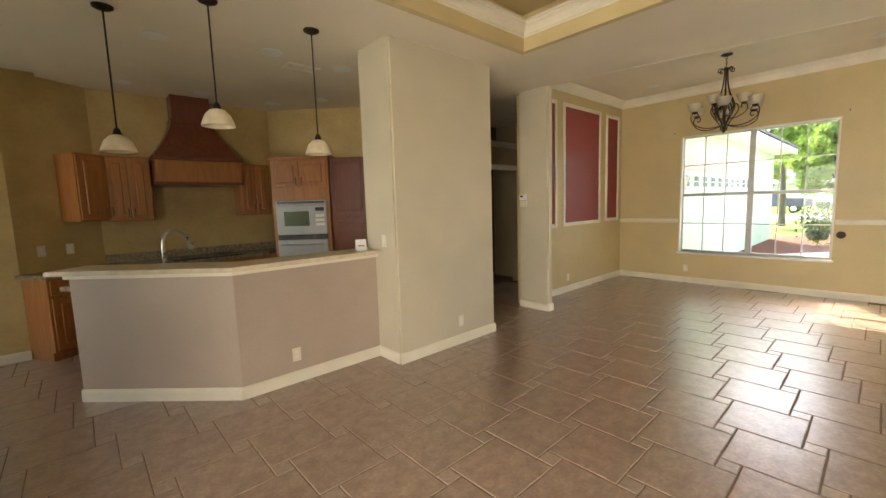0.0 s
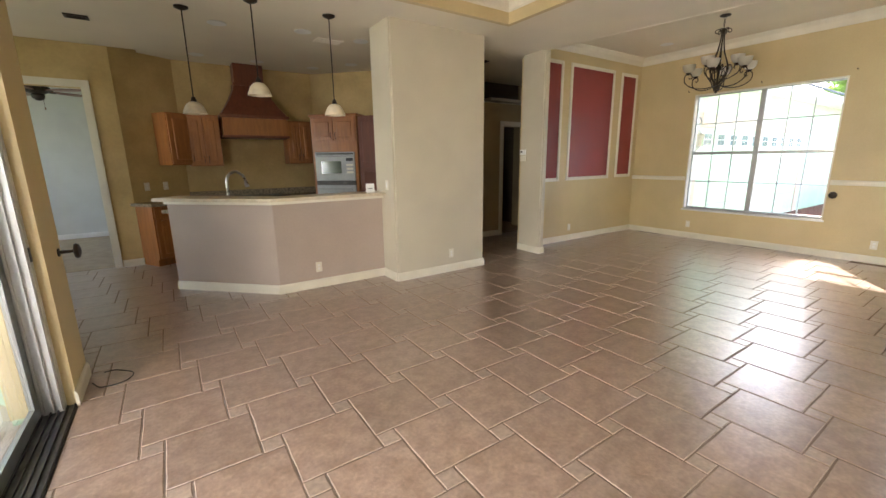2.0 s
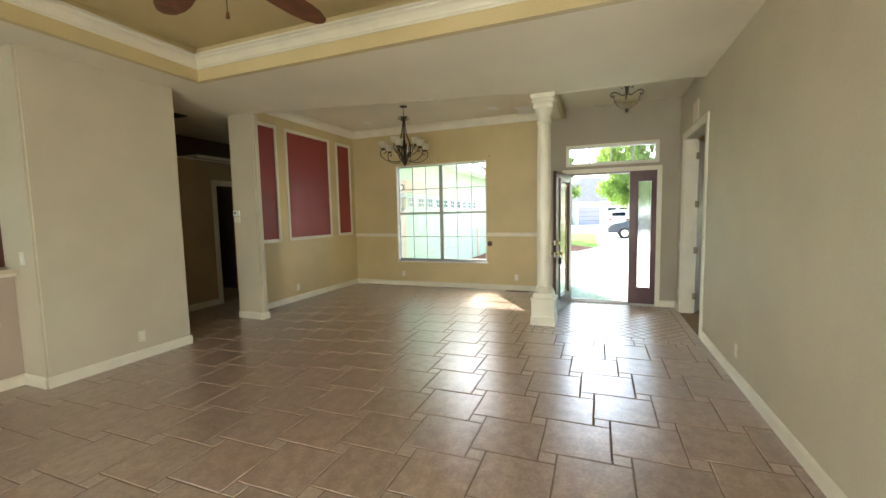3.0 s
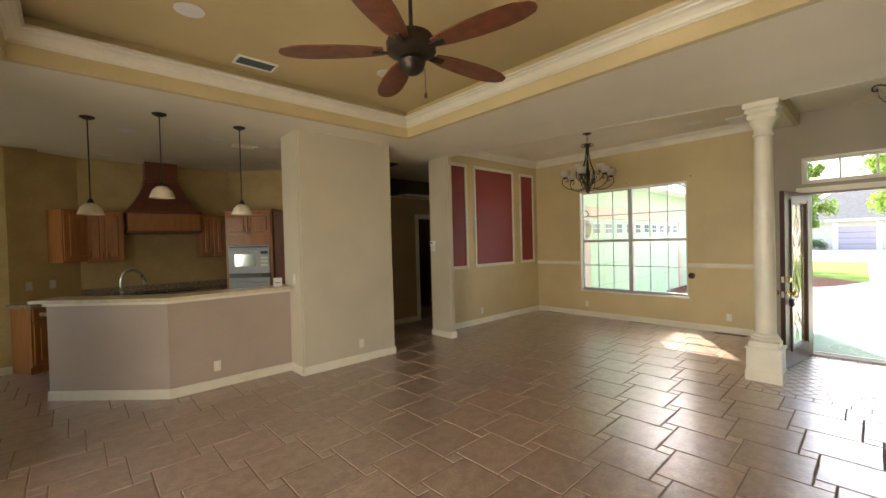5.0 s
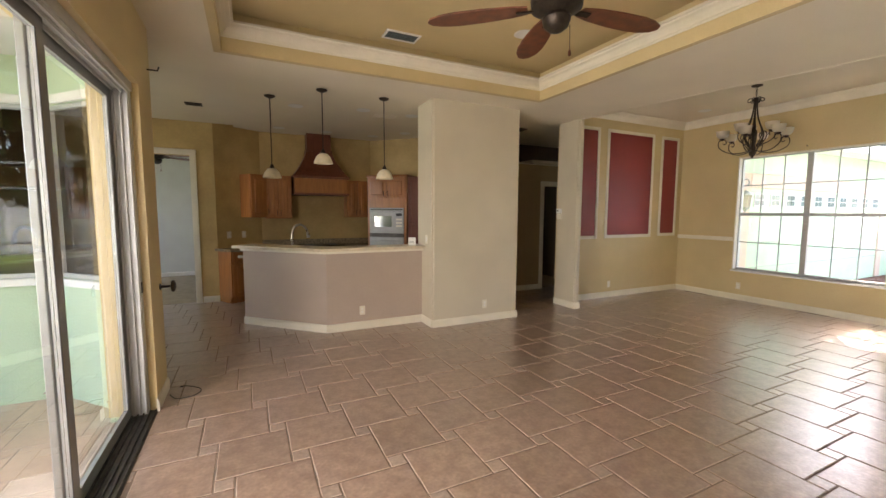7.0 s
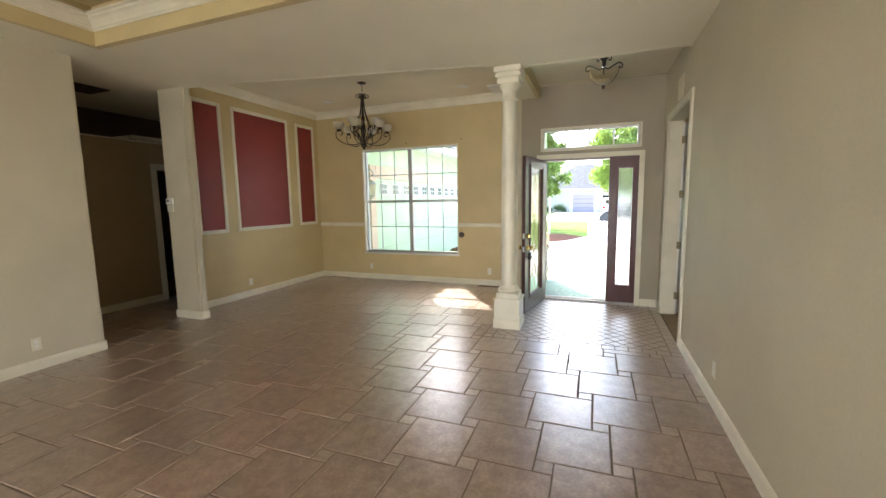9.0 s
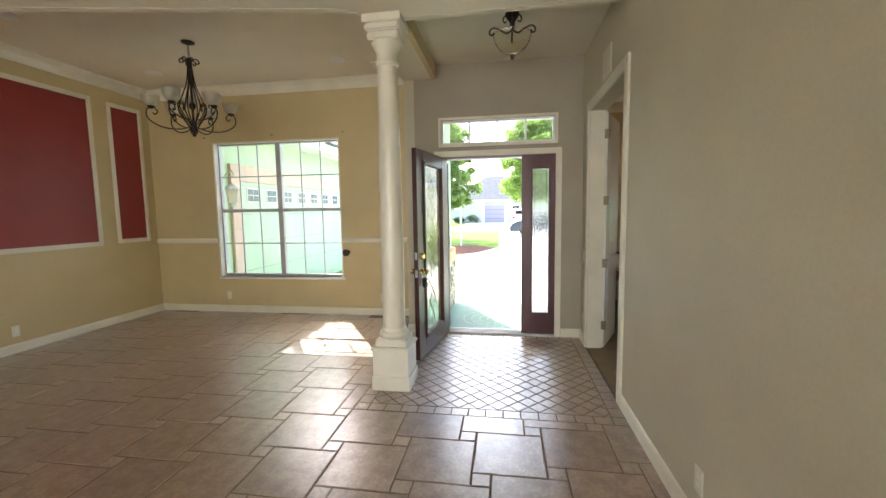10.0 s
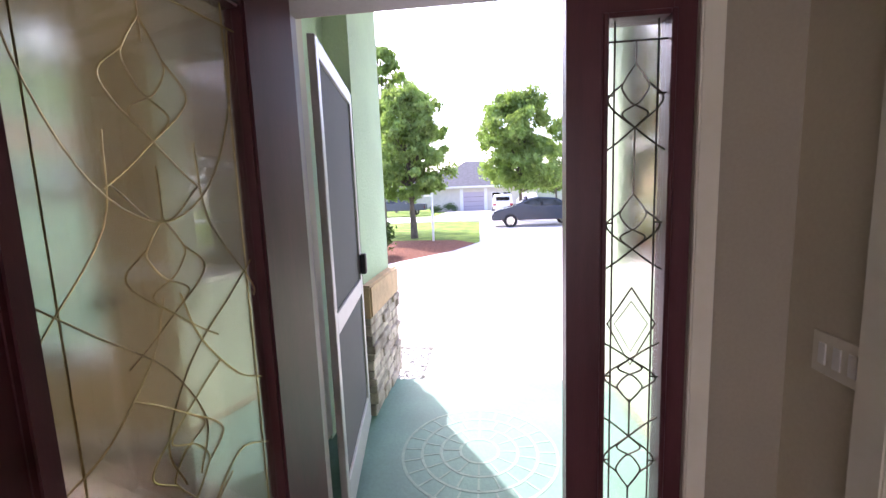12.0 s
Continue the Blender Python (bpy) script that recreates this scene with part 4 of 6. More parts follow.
# ---- kitchen ----
def pendant(x, y, bottom):
    ob = empty("pendant_lamp", (x, y, CZ), "bronze pendant lamp with a cream alabaster glass shade over the bar", "pendant lamp", "pendant lamps over the bar")
    d = bottom - CZ
    part("canopy", lathe([(0.005, -0.001), (0.065, -0.002), (0.062, -0.014), (0.03, -0.03), (0.01, -0.034)], 24), IRON, ob, smooth=40)
    part("rod", tube([(0, 0, -0.03), (0, 0, d + 0.14)], 0.006, 8), IRON, ob)
    part("socket", lathe([(0.008, d + 0.17), (0.018, d + 0.16), (0.026, d + 0.135), (0.03, d + 0.115), (0.012, d + 0.112)], 16), IRON, ob, smooth=40)
    part("shade", lathe([(0.02, d + 0.122), (0.05, d + 0.112), (0.085, d + 0.075), (0.105, d + 0.025), (0.112, d), (0.106, d), (0.10, d + 0.024), (0.08, d + 0.07), (0.046, d + 0.106), (0.02, d + 0.116)], 28), SHADE, ob, "cream alabaster glass shade", smooth=60)
    return ob


p0 = pendant(1.367, 5.22, 1.945)
pendant(1.908, 4.68, 2.095)
copy_thing(p0, pose(2.675, 4.705, CZ))

# bar top: cream slab with a moulded edge below
bar = empty("bar_top", (0, 0, 0), "cream bar counter on the half wall", "counter")
part("slab", prism([(3.30, 4.62), (3.30, 4.98), (2.04, 4.98), (1.11, 5.91), (0.852, 5.65), (1.882, 4.62)][::-1], 1.035, 1.07, 0.008), COUNTER, bar)
part("edge_molding", prism([(3.212, 4.695), (3.212, 4.735), (1.923, 4.735), (0.990, 5.668), (0.961, 5.640), (1.906, 4.695)][::-1], 1.0, 1.036), TRIM, bar)


def cabinet_door(parent, x0, x1, z0, z1, y, mat, handle=None):
    """A raised-panel door in the cabinet's own axes, its front at -y."""
    d = part("door", box(x0, x1, y - 0.02, y, z0, z1, 0.004), mat, parent)
    w = 0.06
    if x1 - x0 > 0.16 and z1 - z0 > 0.16:
        part("raised_panel", box(x0 + w, x1 - w, y - 0.034, y - 0.018, z0 + w, z1 - w, 0.013), mat, d)
    if handle:
        hx, hz = handle
        part("handle", tube(smooth_path([(hx, y - 0.02, hz - 0.05), (hx, y - 0.045, hz - 0.03), (hx, y - 0.045, hz + 0.03), (hx, y - 0.02, hz + 0.05)], 3), 0.005, 6), IRON, d)
    return d


def cabinet(name, m, w, depth, z0, z1, doors, label, mat=CABINET, category="cabinet", group="", kick=False):
    """A cabinet, its back at y = 0 and its front at -depth, u from 0 to w."""
    ob = empty(name, (0, 0, 0), label, category, group)
    ob.matrix_basis = m
    part("body", box(0, w, -depth, 0, z0 + (0.1 if kick else 0), z1), mat, ob)
    if kick:
        part("kick_board", box(0.01, w - 0.01, -depth + 0.06, 0, z0, z0 + 0.1), mat, ob)
    for a in doors:
        cabinet_door(ob, *a[:4], -depth - 0.0005, mat, a[4] if len(a) > 4 else None)
    return ob


def flat(a, b, t=0.0):
    """The axes of a wall from plan point a to b, for things that stand against it."""
    return pose(a[0], a[1], 0, 0, 0, math.degrees(math.atan2(b[1] - a[1], b[0] - a[0])))


KL, KB, KC = flat((0.60, 7.35), (1.30, 7.75)), flat((1.30, 7.75), (3.35, 7.75)), flat((3.35, 7.75), (4.60, 6.50))
cabinet("wall_cabinet", KL @ pose(0.42, -0.002, 0), 0.36, 0.31, 1.42, 2.16, [(0.01, 0.35, 1.44, 2.14, (0.31, 1.52))], "cherry wooden wall cabinet with a raised panel door")
cabinet("wall_cabinet", KB @ pose(0.06, -0.002, 0), 0.44, 0.31, 1.40, 2.16, [(0.01, 0.215, 1.42, 2.14, (0.19, 1.50)), (0.225, 0.43, 1.42, 2.14, (0.25, 1.50))], "cherry wooden wall cabinet beside the range hood")
cabinet("wall_cabinet", KB @ pose(1.50, -0.002, 0), 0.40, 0.31, 1.42, 2.12, [(0.01, 0.195, 1.44, 2.10, (0.165, 1.52)), (0.205, 0.39, 1.44, 2.10, (0.235, 1.52))], "cherry wooden wall cabinet beside the range hood")
cabinet("base_cabinet", KL @ pose(0.0, -0.002, 0), 0.55, 0.40, 0, 0.86, [(0.02, 0.53, 0.12, 0.66, (0.48, 0.58)), (0.02, 0.53, 0.69, 0.84)], "cherry wooden base cabinet under the counter", kick=True)
cabinet("base_cabinet", KB @ pose(0.0, -0.002, 0), 2.05, 0.58, 0, 0.86, [(0.62, 1.05, 0.12, 0.66, (1.0, 0.58)), (1.06, 1.45, 0.12, 0.66, (1.1, 0.58)), (0.62, 1.45, 0.69, 0.84)], "cherry wooden base cabinet under the cooktop", kick=True)
thing("kitchen_counter", prism([(0.55, 7.32), (0.80, 6.98), (1.46, 7.14), (3.02, 7.14), (3.38, 7.70), (1.32, 7.74)], 0.86, 0.90, 0.006), STONETOP, "brown granite counter along the kitchen wall", "counter")
thing("sink_counter", prism([(3.12, 4.94), (3.12, 5.55), (2.24, 5.55), (1.34, 6.44), (0.92, 6.02), (1.08, 5.86), (1.99, 4.94)], 0.86, 0.90, 0.006), STONETOP, "brown granite sink counter behind the bar", "counter")
thing("sink_cabinet", prism([(3.12, 4.95), (3.12, 5.50), (2.20, 5.50), (1.30, 6.38), (0.99, 6.06), (2.00, 4.95)], 0.0, 0.86), CABINET, "cherry wooden sink cabinet behind the bar", "cabinet")
thing("backsplash", box(1.30, 3.35, 7.735, 7.75, 0.90, 1.00), STONETOP, "low granite backsplash behind the cooktop", "backsplash")

ctop = empty("cooktop", (2.30, 7.42, 0.90), "black glass cooktop in the counter", "cooktop")
part("glass_plate", box(-0.38, 0.38, -0.25, 0.25, 0, 0.012, 0.004), DARKGLASS, ctop)
for dx, dy in ((-0.2, -0.11), (0.2, -0.11), (-0.2, 0.11), (0.2, 0.11)):
    part("burner", lathe([(0.07, 0.0122), (0.09, 0.0135), (0.085, 0.014), (0.07, 0.0135)], 20, (dx, dy, 0)), IRON, ctop)

# range hood
hood = empty("range_hood", (2.305, 7.75, 0), "dark cherry wooden range hood with a flared chimney", "range hood")
hb = bmesh.new()
rows = [(2.17, 0.475, 0.50), (2.21, 0.445, 0.47), (2.31, 0.375, 0.40), (2.43, 0.305, 0.34), (2.55, 0.25, 0.30), (2.63, 0.225, 0.28), (2.65, 0.225, 0.28)]
rings = [[hb.verts.new(p) for p in ((-w, 0, z), (-w, -d, z), (w, -d, z), (w, 0, z))] for z, w, d in rows]
for a, b in zip(rings, rings[1:]):
    for i in range(4):
        hb.faces.new((a[i], a[(i + 1) % 4], b[(i + 1) % 4], b[i]))
hb.faces.new(rings[0][::-1])
hb.faces.new(rings[-1])
part("flare", hb, HOODWOOD, hood)
part("chimney", box(-0.215, 0.215, -0.26, 0, 2.65, CZ - 0.001), HOODWOOD, hood)
part("chimney_ring", box(-0.235, 0.235, -0.295, 0, 2.625, 2.66, 0.006), HOODWOOD, hood)
part("mantel", box(-0.50, 0.50, -0.52, 0, 2.12, 2.17, 0.008), HOODWOOD, hood)
part("apron", box(-0.47, 0.47, -0.49, 0, 1.86, 2.12), CABINET, hood, "lighter cherry apron board")
part("lower_lip", box(-0.49, 0.49, -0.505, 0, 1.825, 1.86, 0.006), HOODWOOD, hood)

# oven tower on the angled wall
ov = empty("oven_cabinet", (0, 0, 0), "tall cherry oven cabinet in the kitchen corner", "cabinet")
ov.matrix_basis = KC @ pose(0.28, -0.002, 0)
part("body", box(0, 0.80, -0.62, 0, 0, 2.16), CABINET, ov)
part("cornice", box(-0.02, 0.82, -0.645, 0, 2.16, 2.20, 0.008), CABINET, ov)
cabinet_door(ov, 0.02, 0.395, 1.78, 2.14, -0.6205, CABINET, (0.36, 1.86))
cabinet_door(ov, 0.405, 0.78, 1.78, 2.14, -0.6205, CABINET, (0.44, 1.86))
oven = empty("wall_oven", (0, 0, 0), "stainless double wall oven with a small reflecting window", "oven")
oven.matrix_basis = KC @ pose(0.28, -0.002, 0)
part("microwave_front", box(0.05, 0.75, -0.645, -0.6205, 1.13, 1.60, 0.006), STEEL, oven)
part("vent_grille", box(0.07, 0.73, -0.650, -0.645, 1.555, 1.585), TRACK, oven)
part("microwave_window", box(0.11, 0.56, -0.650, -0.645, 1.20, 1.51, 0.003), STEEL, oven)
part("window_pane", box(0.16, 0.51, -0.652, -0.650, 1.25, 1.45), OVENGLASS, oven, "reflecting glass window")
for k in range(2):
    part("door_groove", box(0.07, 0.73, -0.6465, -0.644, 1.525 + 0.018 * k, 1.53 + 0.018 * k), TRACK, oven)
part("display", box(0.60, 0.72, -0.650, -0.645, 1.45, 1.50), BLACK, oven)
for k in range(3):
    part("button_row", box(0.60, 0.72, -0.649, -0.645, 1.25 + 0.06 * k, 1.285 + 0.06 * k, 0.003), PLATE, oven)
part("control_strip", box(0.05, 0.75, -0.640, -0.6205, 1.06, 1.13, 0.003), TRACK, oven)
part("oven_door", box(0.05, 0.75, -0.65, -0.6205, 0.45, 1.06, 0.006), STEEL, oven)
part("oven_handle", tube([(0.10, -0.69, 0.99), (0.70, -0.69, 0.99)], 0.012, 8), STEEL, oven)
cabinet("tall_cabinet", KC @ pose(1.10, -0.002, 0), 0.50, 0.60, 0, 2.16, [(0.01, 0.49, 0.12, 1.34), (0.01, 0.49, 1.37, 2.14)], "tall dark cherry pantry cabinet", mat=HOODWOOD)

# faucet
fc = empty("faucet", (1.62, 5.62, 0.90), "brushed nickel gooseneck kitchen faucet", "faucet")
fc.scale = (1.3, 1.3, 1.25)
part("base", lathe([(0.03, 0), (0.03, 0.02), (0.02, 0.04), (0.016, 0.10), (0.014, 0.11)], 16), CHROME, fc, smooth=40)
part("spout", tube(smooth_path([(0, 0, 0.10), (0, 0, 0.26), (0.03, 0.02, 0.33), (0.09, 0.06, 0.35), (0.15, 0.09, 0.31), (0.17, 0.105, 0.25)], 5), 0.013, 10), CHROME, fc, smooth=60)
part("spray_head", tube([(0.17, 0.105, 0.255), (0.182, 0.113, 0.20)], [0.016, 0.02], 10), CHROME, fc)
part("lever", tube([(0.0, -0.02, 0.07), (0.03, -0.07, 0.10)], 0.006, 6), CHROME, fc)

card = empty("folded_card", (3.09, 4.80, 1.07), "white folded paper card standing on the bar", "card", turn=-20)
cb = bmesh.new()
for s in (-1, 1):
    vs = [cb.verts.new(p) for p in ((-0.05, s * 0.045, 0), (0.05, s * 0.045, 0), (0.05, 0.0, 0.105), (-0.05, 0.0, 0.105))]
    vs2 = [cb.verts.new((v.co.x, v.co.y - s * 0.002, v.co.z)) for v in vs]
    cb.faces.new(vs)
    cb.faces.new(vs2)
    for i in range(4):
        cb.faces.new((vs[i], vs[(i + 1) % 4], vs2[(i + 1) % 4], vs2[i]))
part("sheet", cb, WHITE, card)
part("print_bar", box(-0.03, 0.03, -0.0275, -0.0265, 0.04, 0.05), TRACK, card)


# ---- outlets and switches ----
def outlet(m, label="ivory plastic outlet low on the wall", gang=1, kind="outlet"):
    ob = empty("wall_outlet" if kind == "outlet" else "light_switch", (0, 0, 0), label, kind)
    ob.matrix_basis = m
    w = 0.036 + 0.023 * (gang - 1)
    part("plate", box(-w, w, -0.006, 0, -0.058, 0.058, 0.002), PLATE, ob)
    for g in range(gang):
        u = (g - (gang - 1) / 2) * 0.046
        if kind == "outlet":
            for z in (-0.02, 0.02):
                part("socket", box(u - 0.014, u + 0.014, -0.008, -0.006, z - 0.013, z + 0.013, 0.001), WHITE, ob)
        else:
            part("toggle", box(u - 0.012, u + 0.012, -0.010, -0.006, -0.03, 0.03, 0.001), WHITE, ob)
    return ob


outlet(pose(4.015, 4.39, 0.245))
outlet(pose(2.37, 4.74, 0.245))
outlet(pose(6.94, 4.84, 0.235))
outlet(pose(8.84, 3.69, 0.25, 0, 0, -90))
outlet(pose(8.84, 1.30, 0.25, 0, 0, -90))
outlet(pose(5.27, -1.25, 0.26, 0, 0, 180))
outlet(pose(3.215, 4.58, 1.16, 0, 0, -90), "ivory light switch on the wall end beside the bar", 1, "light switch")
outlet(pose(7.915, -1.25, 0.95, 0, 0, 180), "ivory triple light switch beside the front door", 3, "light switch")
outlet(pose(7.93, -1.25, 0.27, 0, 0, 180))
outlet(KL @ pose(0.2, 0, 1.12))
outlet(KL @ pose(0.46, 0, 1.12))
th = empty("thermostat", (5.69, 4.79, 1.50), "white wall thermostat with a small display", "thermostat", turn=-90)
part("case", box(-0.06, 0.06, -0.022, 0, 0.01, 0.09, 0.004), WHITE, th)
part("display", box(-0.04, 0.0, -0.024, -0.022, 0.045, 0.07), TRACK, th)
part("lower_plate", box(-0.055, 0.055, -0.012, 0, -0.085, 0.0, 0.003), PLATE, th)

def holdback(m, label):
    ob = empty("curtain_holdback", (0, 0, 0), label, "curtain holdback")
    ob.matrix_basis = m
    part("rosette", lathe([(0.004, 0), (0.028, 0.001), (0.026, 0.008), (0.012, 0.012), (0.009, 0.07), (0.012, 0.075)], 18), IRON, ob, smooth=40)
    part("knob", lathe([(0.012, 0.075), (0.045, 0.082), (0.05, 0.092), (0.044, 0.104), (0.02, 0.112), (0.004, 0.113)], 18), IRON, ob, smooth=40)
    return ob


holdback(pose(0.40, 3.60, 0.90, 0, 90, 0), "dark bronze curtain holdback beside the sliding door")
holdback(pose(8.84, 1.79, 0.90, 0, -90, 0), "dark bronze curtain holdback beside the dining window")
hk = empty("curtain_bracket", (0.40, 3.60, 2.62), "small dark curtain rod bracket above the sliding door", "bracket")
part("arm", tube([(0, 0, 0), (0.07, 0, 0.0), (0.08, 0, 0.03)], 0.006, 6), IRON, hk)
for y in (1.80, 2.86, 3.92):
    nb = empty("curtain_bracket", (8.84, y, 2.56), "small dark curtain bracket over the dining window", "bracket")
    part("arm", tube([(0, 0, 0), (-0.03, 0, 0.0), (-0.035, 0, 0.015)], 0.006, 6), IRON, nb)
thing("loose_cable", tube(smooth_path([(0.44, 3.52, 0.006), (0.50, 3.42, 0.005), (0.62, 3.43, 0.005), (0.66, 3.54, 0.005), (0.56, 3.62, 0.02), (0.50, 3.60, 0.03)], 5), 0.004, 6), BLACK, "thin black cable curled on the tile floor", "cable", smooth=60)

wv = empty("wall_vent", (7.10, -1.25, 2.67), "painted louvred air return high on the foyer wall", "vent")
part("backing", box(-0.12, 0.12, 0.001, 0.004, -0.10, 0.10), GREIGE, wv)
for a in ((-0.135, 0.135, 0.095, 0.115), (-0.135, 0.135, -0.115, -0.095), (-0.135, -0.115, -0.095, 0.095), (0.115, 0.135, -0.095, 0.095)):
    part("frame", box(a[0], a[1], 0, 0.010, a[2], a[3], 0.002), CEIL, wv)
for k in range(8):
    part("slat", box(-0.115, 0.115, 0.004, 0.009, -0.093 + 0.0235 * k, -0.079 + 0.0235 * k), CEIL, wv)

# ---- front door ----
def came(parent, pts, m, r=0.0019, mat=None, name="came"):
    """A lead strip through (u, z) points on a glass, in the parent's axes at depth m."""
    return part(name, tube([(u, m, z) for u, z in pts], r, 5), mat or LEAD, parent)


def curve2(pts, per=5):
    return [(p.x, p.z) for p in smooth_path([(u, 0, z) for u, z in pts], per)]


def flame(parent, uc, z, s, w, d, up=1, mat=None, r=0.0019):
    """A teardrop over two crossing ogee curves."""
    f = lambda du, dz: (uc + du * w, z + up * dz * s)
    came(parent, curve2([f(0, 1.0), f(0.16, 0.70), f(0.20, 0.50), f(0.0, 0.20), f(-0.20, 0.50), f(-0.16, 0.70), f(0, 1.0)]), d, r, mat)
    for q in (-1, 1):
        came(parent, curve2([f(0.20 * q, 0.62), f(0.42 * q, 0.35), f(0.33 * q, 0.10), f(0.0, -0.25), f(-0.28 * q, -0.55), f(-0.5 * q, -0.75)]), d, r, mat)
        came(parent, curve2([f(0.0, 0.20), f(0.20 * q, 0.02), f(0.0, -0.25)][::1]), d, r, mat)


HINGE = (8.105, 0.300)
fd = empty("front_door", (HINGE[0], HINGE[1], 0.0), "open dark mahogany front door with a large leaded glass panel", "door", turn=170.6)
LW, LT, LH = 0.955, 0.045, 2.05
part("hinge_stile", box(0, 0.205, 0, LT, 0.012, LH, 0.003), DOORWOOD, fd)
part("lock_stile", box(0.775, LW, 0, LT, 0.012, LH, 0.003), DOORWOOD, fd)
part("top_rail", box(0.205, 0.775, 0, LT, 1.945, LH), DOORWOOD, fd)
part("bottom_rail", box(0.205, 0.775, 0, LT, 0.012, 0.20), DOORWOOD, fd)
for a in ((0.190, 0.230, 0.185, 1.96), (0.750, 0.790, 0.185, 1.96), (0.230, 0.750, 1.92, 1.96), (0.230, 0.750, 0.185, 0.225)):
    part("glass_molding", box(a[0], a[1], -0.012, LT + 0.014, a[2], a[3], 0.008, 2), DOORWOOD, fd)
dg = part("leaded_glass", box(0.228, 0.752, 0.016, 0.024, 0.222, 1.922), DOORGLASS, fd, "rippled leaded glass panel with brass cames")
dg.visible_shadow = False
GD = 0.0262
for u in (0.272, 0.708):
    came(dg, [(u, 0.225), (u, 1.92)], GD, mat=BRASS_CAME)
for z in (0.245, 1.865):
    came(dg, [(0.232, z), (0.748, z)], GD, mat=BRASS_CAME)
for z, s, up in ((1.60, 0.20, 1), (1.22, 0.17, 1), (0.58, 0.19, -1), (0.90, 0.17, -1)):
    flame(dg, 0.497, z, s, 0.22, GD, up, BRASS_CAME)
for q in (-1, 1):
    came(dg, curve2([(0.497 + q * 0.24, 1.86), (0.497 + q * 0.22, 1.66), (0.497 + q * 0.13, 1.46), (0.497, 1.38), (0.497 - q * 0.10, 1.46)]), GD, mat=BRASS_CAME)
    came(dg, curve2([(0.497 + q * 0.10, 1.56), (0.497 + q * 0.12, 1.38), (0.497 + q * 0.24, 1.20), (0.497 + q * 0.245, 1.16)]), GD, mat=BRASS_CAME)
    came(dg, curve2([(0.497 + q * 0.245, 1.26), (0.497 + q * 0.16, 1.18), (0.497 + q * 0.03, 1.06), (0.497 - q * 0.05, 0.90), (0.497 - q * 0.02, 0.78)]), GD, mat=BRASS_CAME)
    came(dg, curve2([(0.497 + q * 0.245, 0.92), (0.497 + q * 0.16, 0.97), (0.497 + q * 0.06, 1.10), (0.497 + q * 0.02, 1.22)]), GD, mat=BRASS_CAME)
    came(dg, curve2([(0.497 + q * 0.245, 0.72), (0.497 + q * 0.14, 0.76), (0.497 + q * 0.03, 0.66), (0.497 - q * 0.09, 0.50), (0.497 - q * 0.22, 0.30)]), GD, mat=BRASS_CAME)
    came(dg, curve2([(0.497 + q * 0.245, 0.46), (0.497 + q * 0.13, 0.50), (0.497, 0.40), (0.497 - q * 0.05, 0.28)]), GD, mat=BRASS_CAME)
came(dg, [(0.497, 1.92), (0.497, 1.75)], GD, mat=BRASS_CAME)
came(dg, [(0.497, 1.38), (0.497, 1.50)], GD, mat=BRASS_CAME)

KNOB = [(0.006, 0.0), (0.034, 0.001), (0.032, 0.008), (0.016, 0.012), (0.013, 0.035), (0.022, 0.042), (0.028, 0.055), (0.026, 0.066), (0.012, 0.072), (0.003, 0.073)]
for side, turn in ((LT, -90), (0.0, 90)):
    k = part("door_knob", lathe(KNOB, 20), BRASS, fd, "polished brass door knob", smooth=40)
    k.matrix_basis = pose(0.862, side, 0.875, turn, 0, 0)
    k = part("deadbolt", lathe([(0.006, 0.0), (0.032, 0.001), (0.030, 0.018), (0.024, 0.022), (0.022, 0.032), (0.004, 0.033)], 20), BRASS, fd, "polished brass deadbolt", smooth=40)
    k.matrix_basis = pose(0.868, side, 1.030, turn, 0, 0)
part("latch_plate", box(LW, LW + 0.002, 0.010, 0.036, 1.00, 1.07), CHROME, fd)
part("latch_plate", box(LW, LW + 0.002, 0.010, 0.036, 0.83, 0.90), CHROME, fd)
lb = empty("lock_box", (0, 0, 0), "black key lock box hanging from the door knob", "lock box")
lb.matrix_basis = fd.matrix_basis @ pose(0.866, LT + 0.035, 0.01)
part("shackle", tube(smooth_path([(-0.018, 0, 0.80), (-0.018, 0, 0.85), (0, 0, 0.868), (0.018, 0, 0.85), (0.018, 0, 0.80)], 4), 0.004, 6), CHROME, lb)
part("case", box(-0.032, 0.032, -0.022, 0.022, 0.715, 0.81, 0.008, 2), BLACK, lb)
part("dial", box(-0.012, 0.012, 0.022, 0.026, 0.765, 0.785, 0.003), CHROME, lb)

# jambs, sidelight and threshold
jm = empty("door_frame", (8.10, 0.34, 0), "mauve painted front door frame with white threshold", "door frame", kind="structure", turn=-90)
part("left_jamb", box(0.0, 0.035, 0.0, 0.14, 0.03, 2.075), JAMB, jm)
part("head_jamb", box(0.0, 0.93, 0.002, 0.14, 2.05, 2.075), JAMB, jm)
part("door_stop", box(0.035, 0.047, 0.06, 0.075, 0.03, 2.05), WHITE, jm)
part("weather_strip", box(0.035, 0.041, 0.045, 0.06, 0.03, 2.05), GASKET, jm, "black rubber weather strip")
part("threshold", box(0.0, 1.30, -0.01, 0.17, -0.04, 0.025, 0.006), ALUMINIUM, jm, "aluminium threshold")
for k in range(3):
    part("threshold_groove", box(0.035, 0.93, 0.02 + k * 0.045, 0.028 + k * 0.045, 0.025, 0.031), ALUMINIUM, jm)
sl = empty("sidelight", (8.10, -0.59, 0), "mahogany sidelight with a tall leaded glass panel", "sidelight", kind="structure", turn=-90)
part("left_stile", box(0.0, 0.115, 0.012, 0.075, 0.026, 2.074), DOORWOOD, sl)
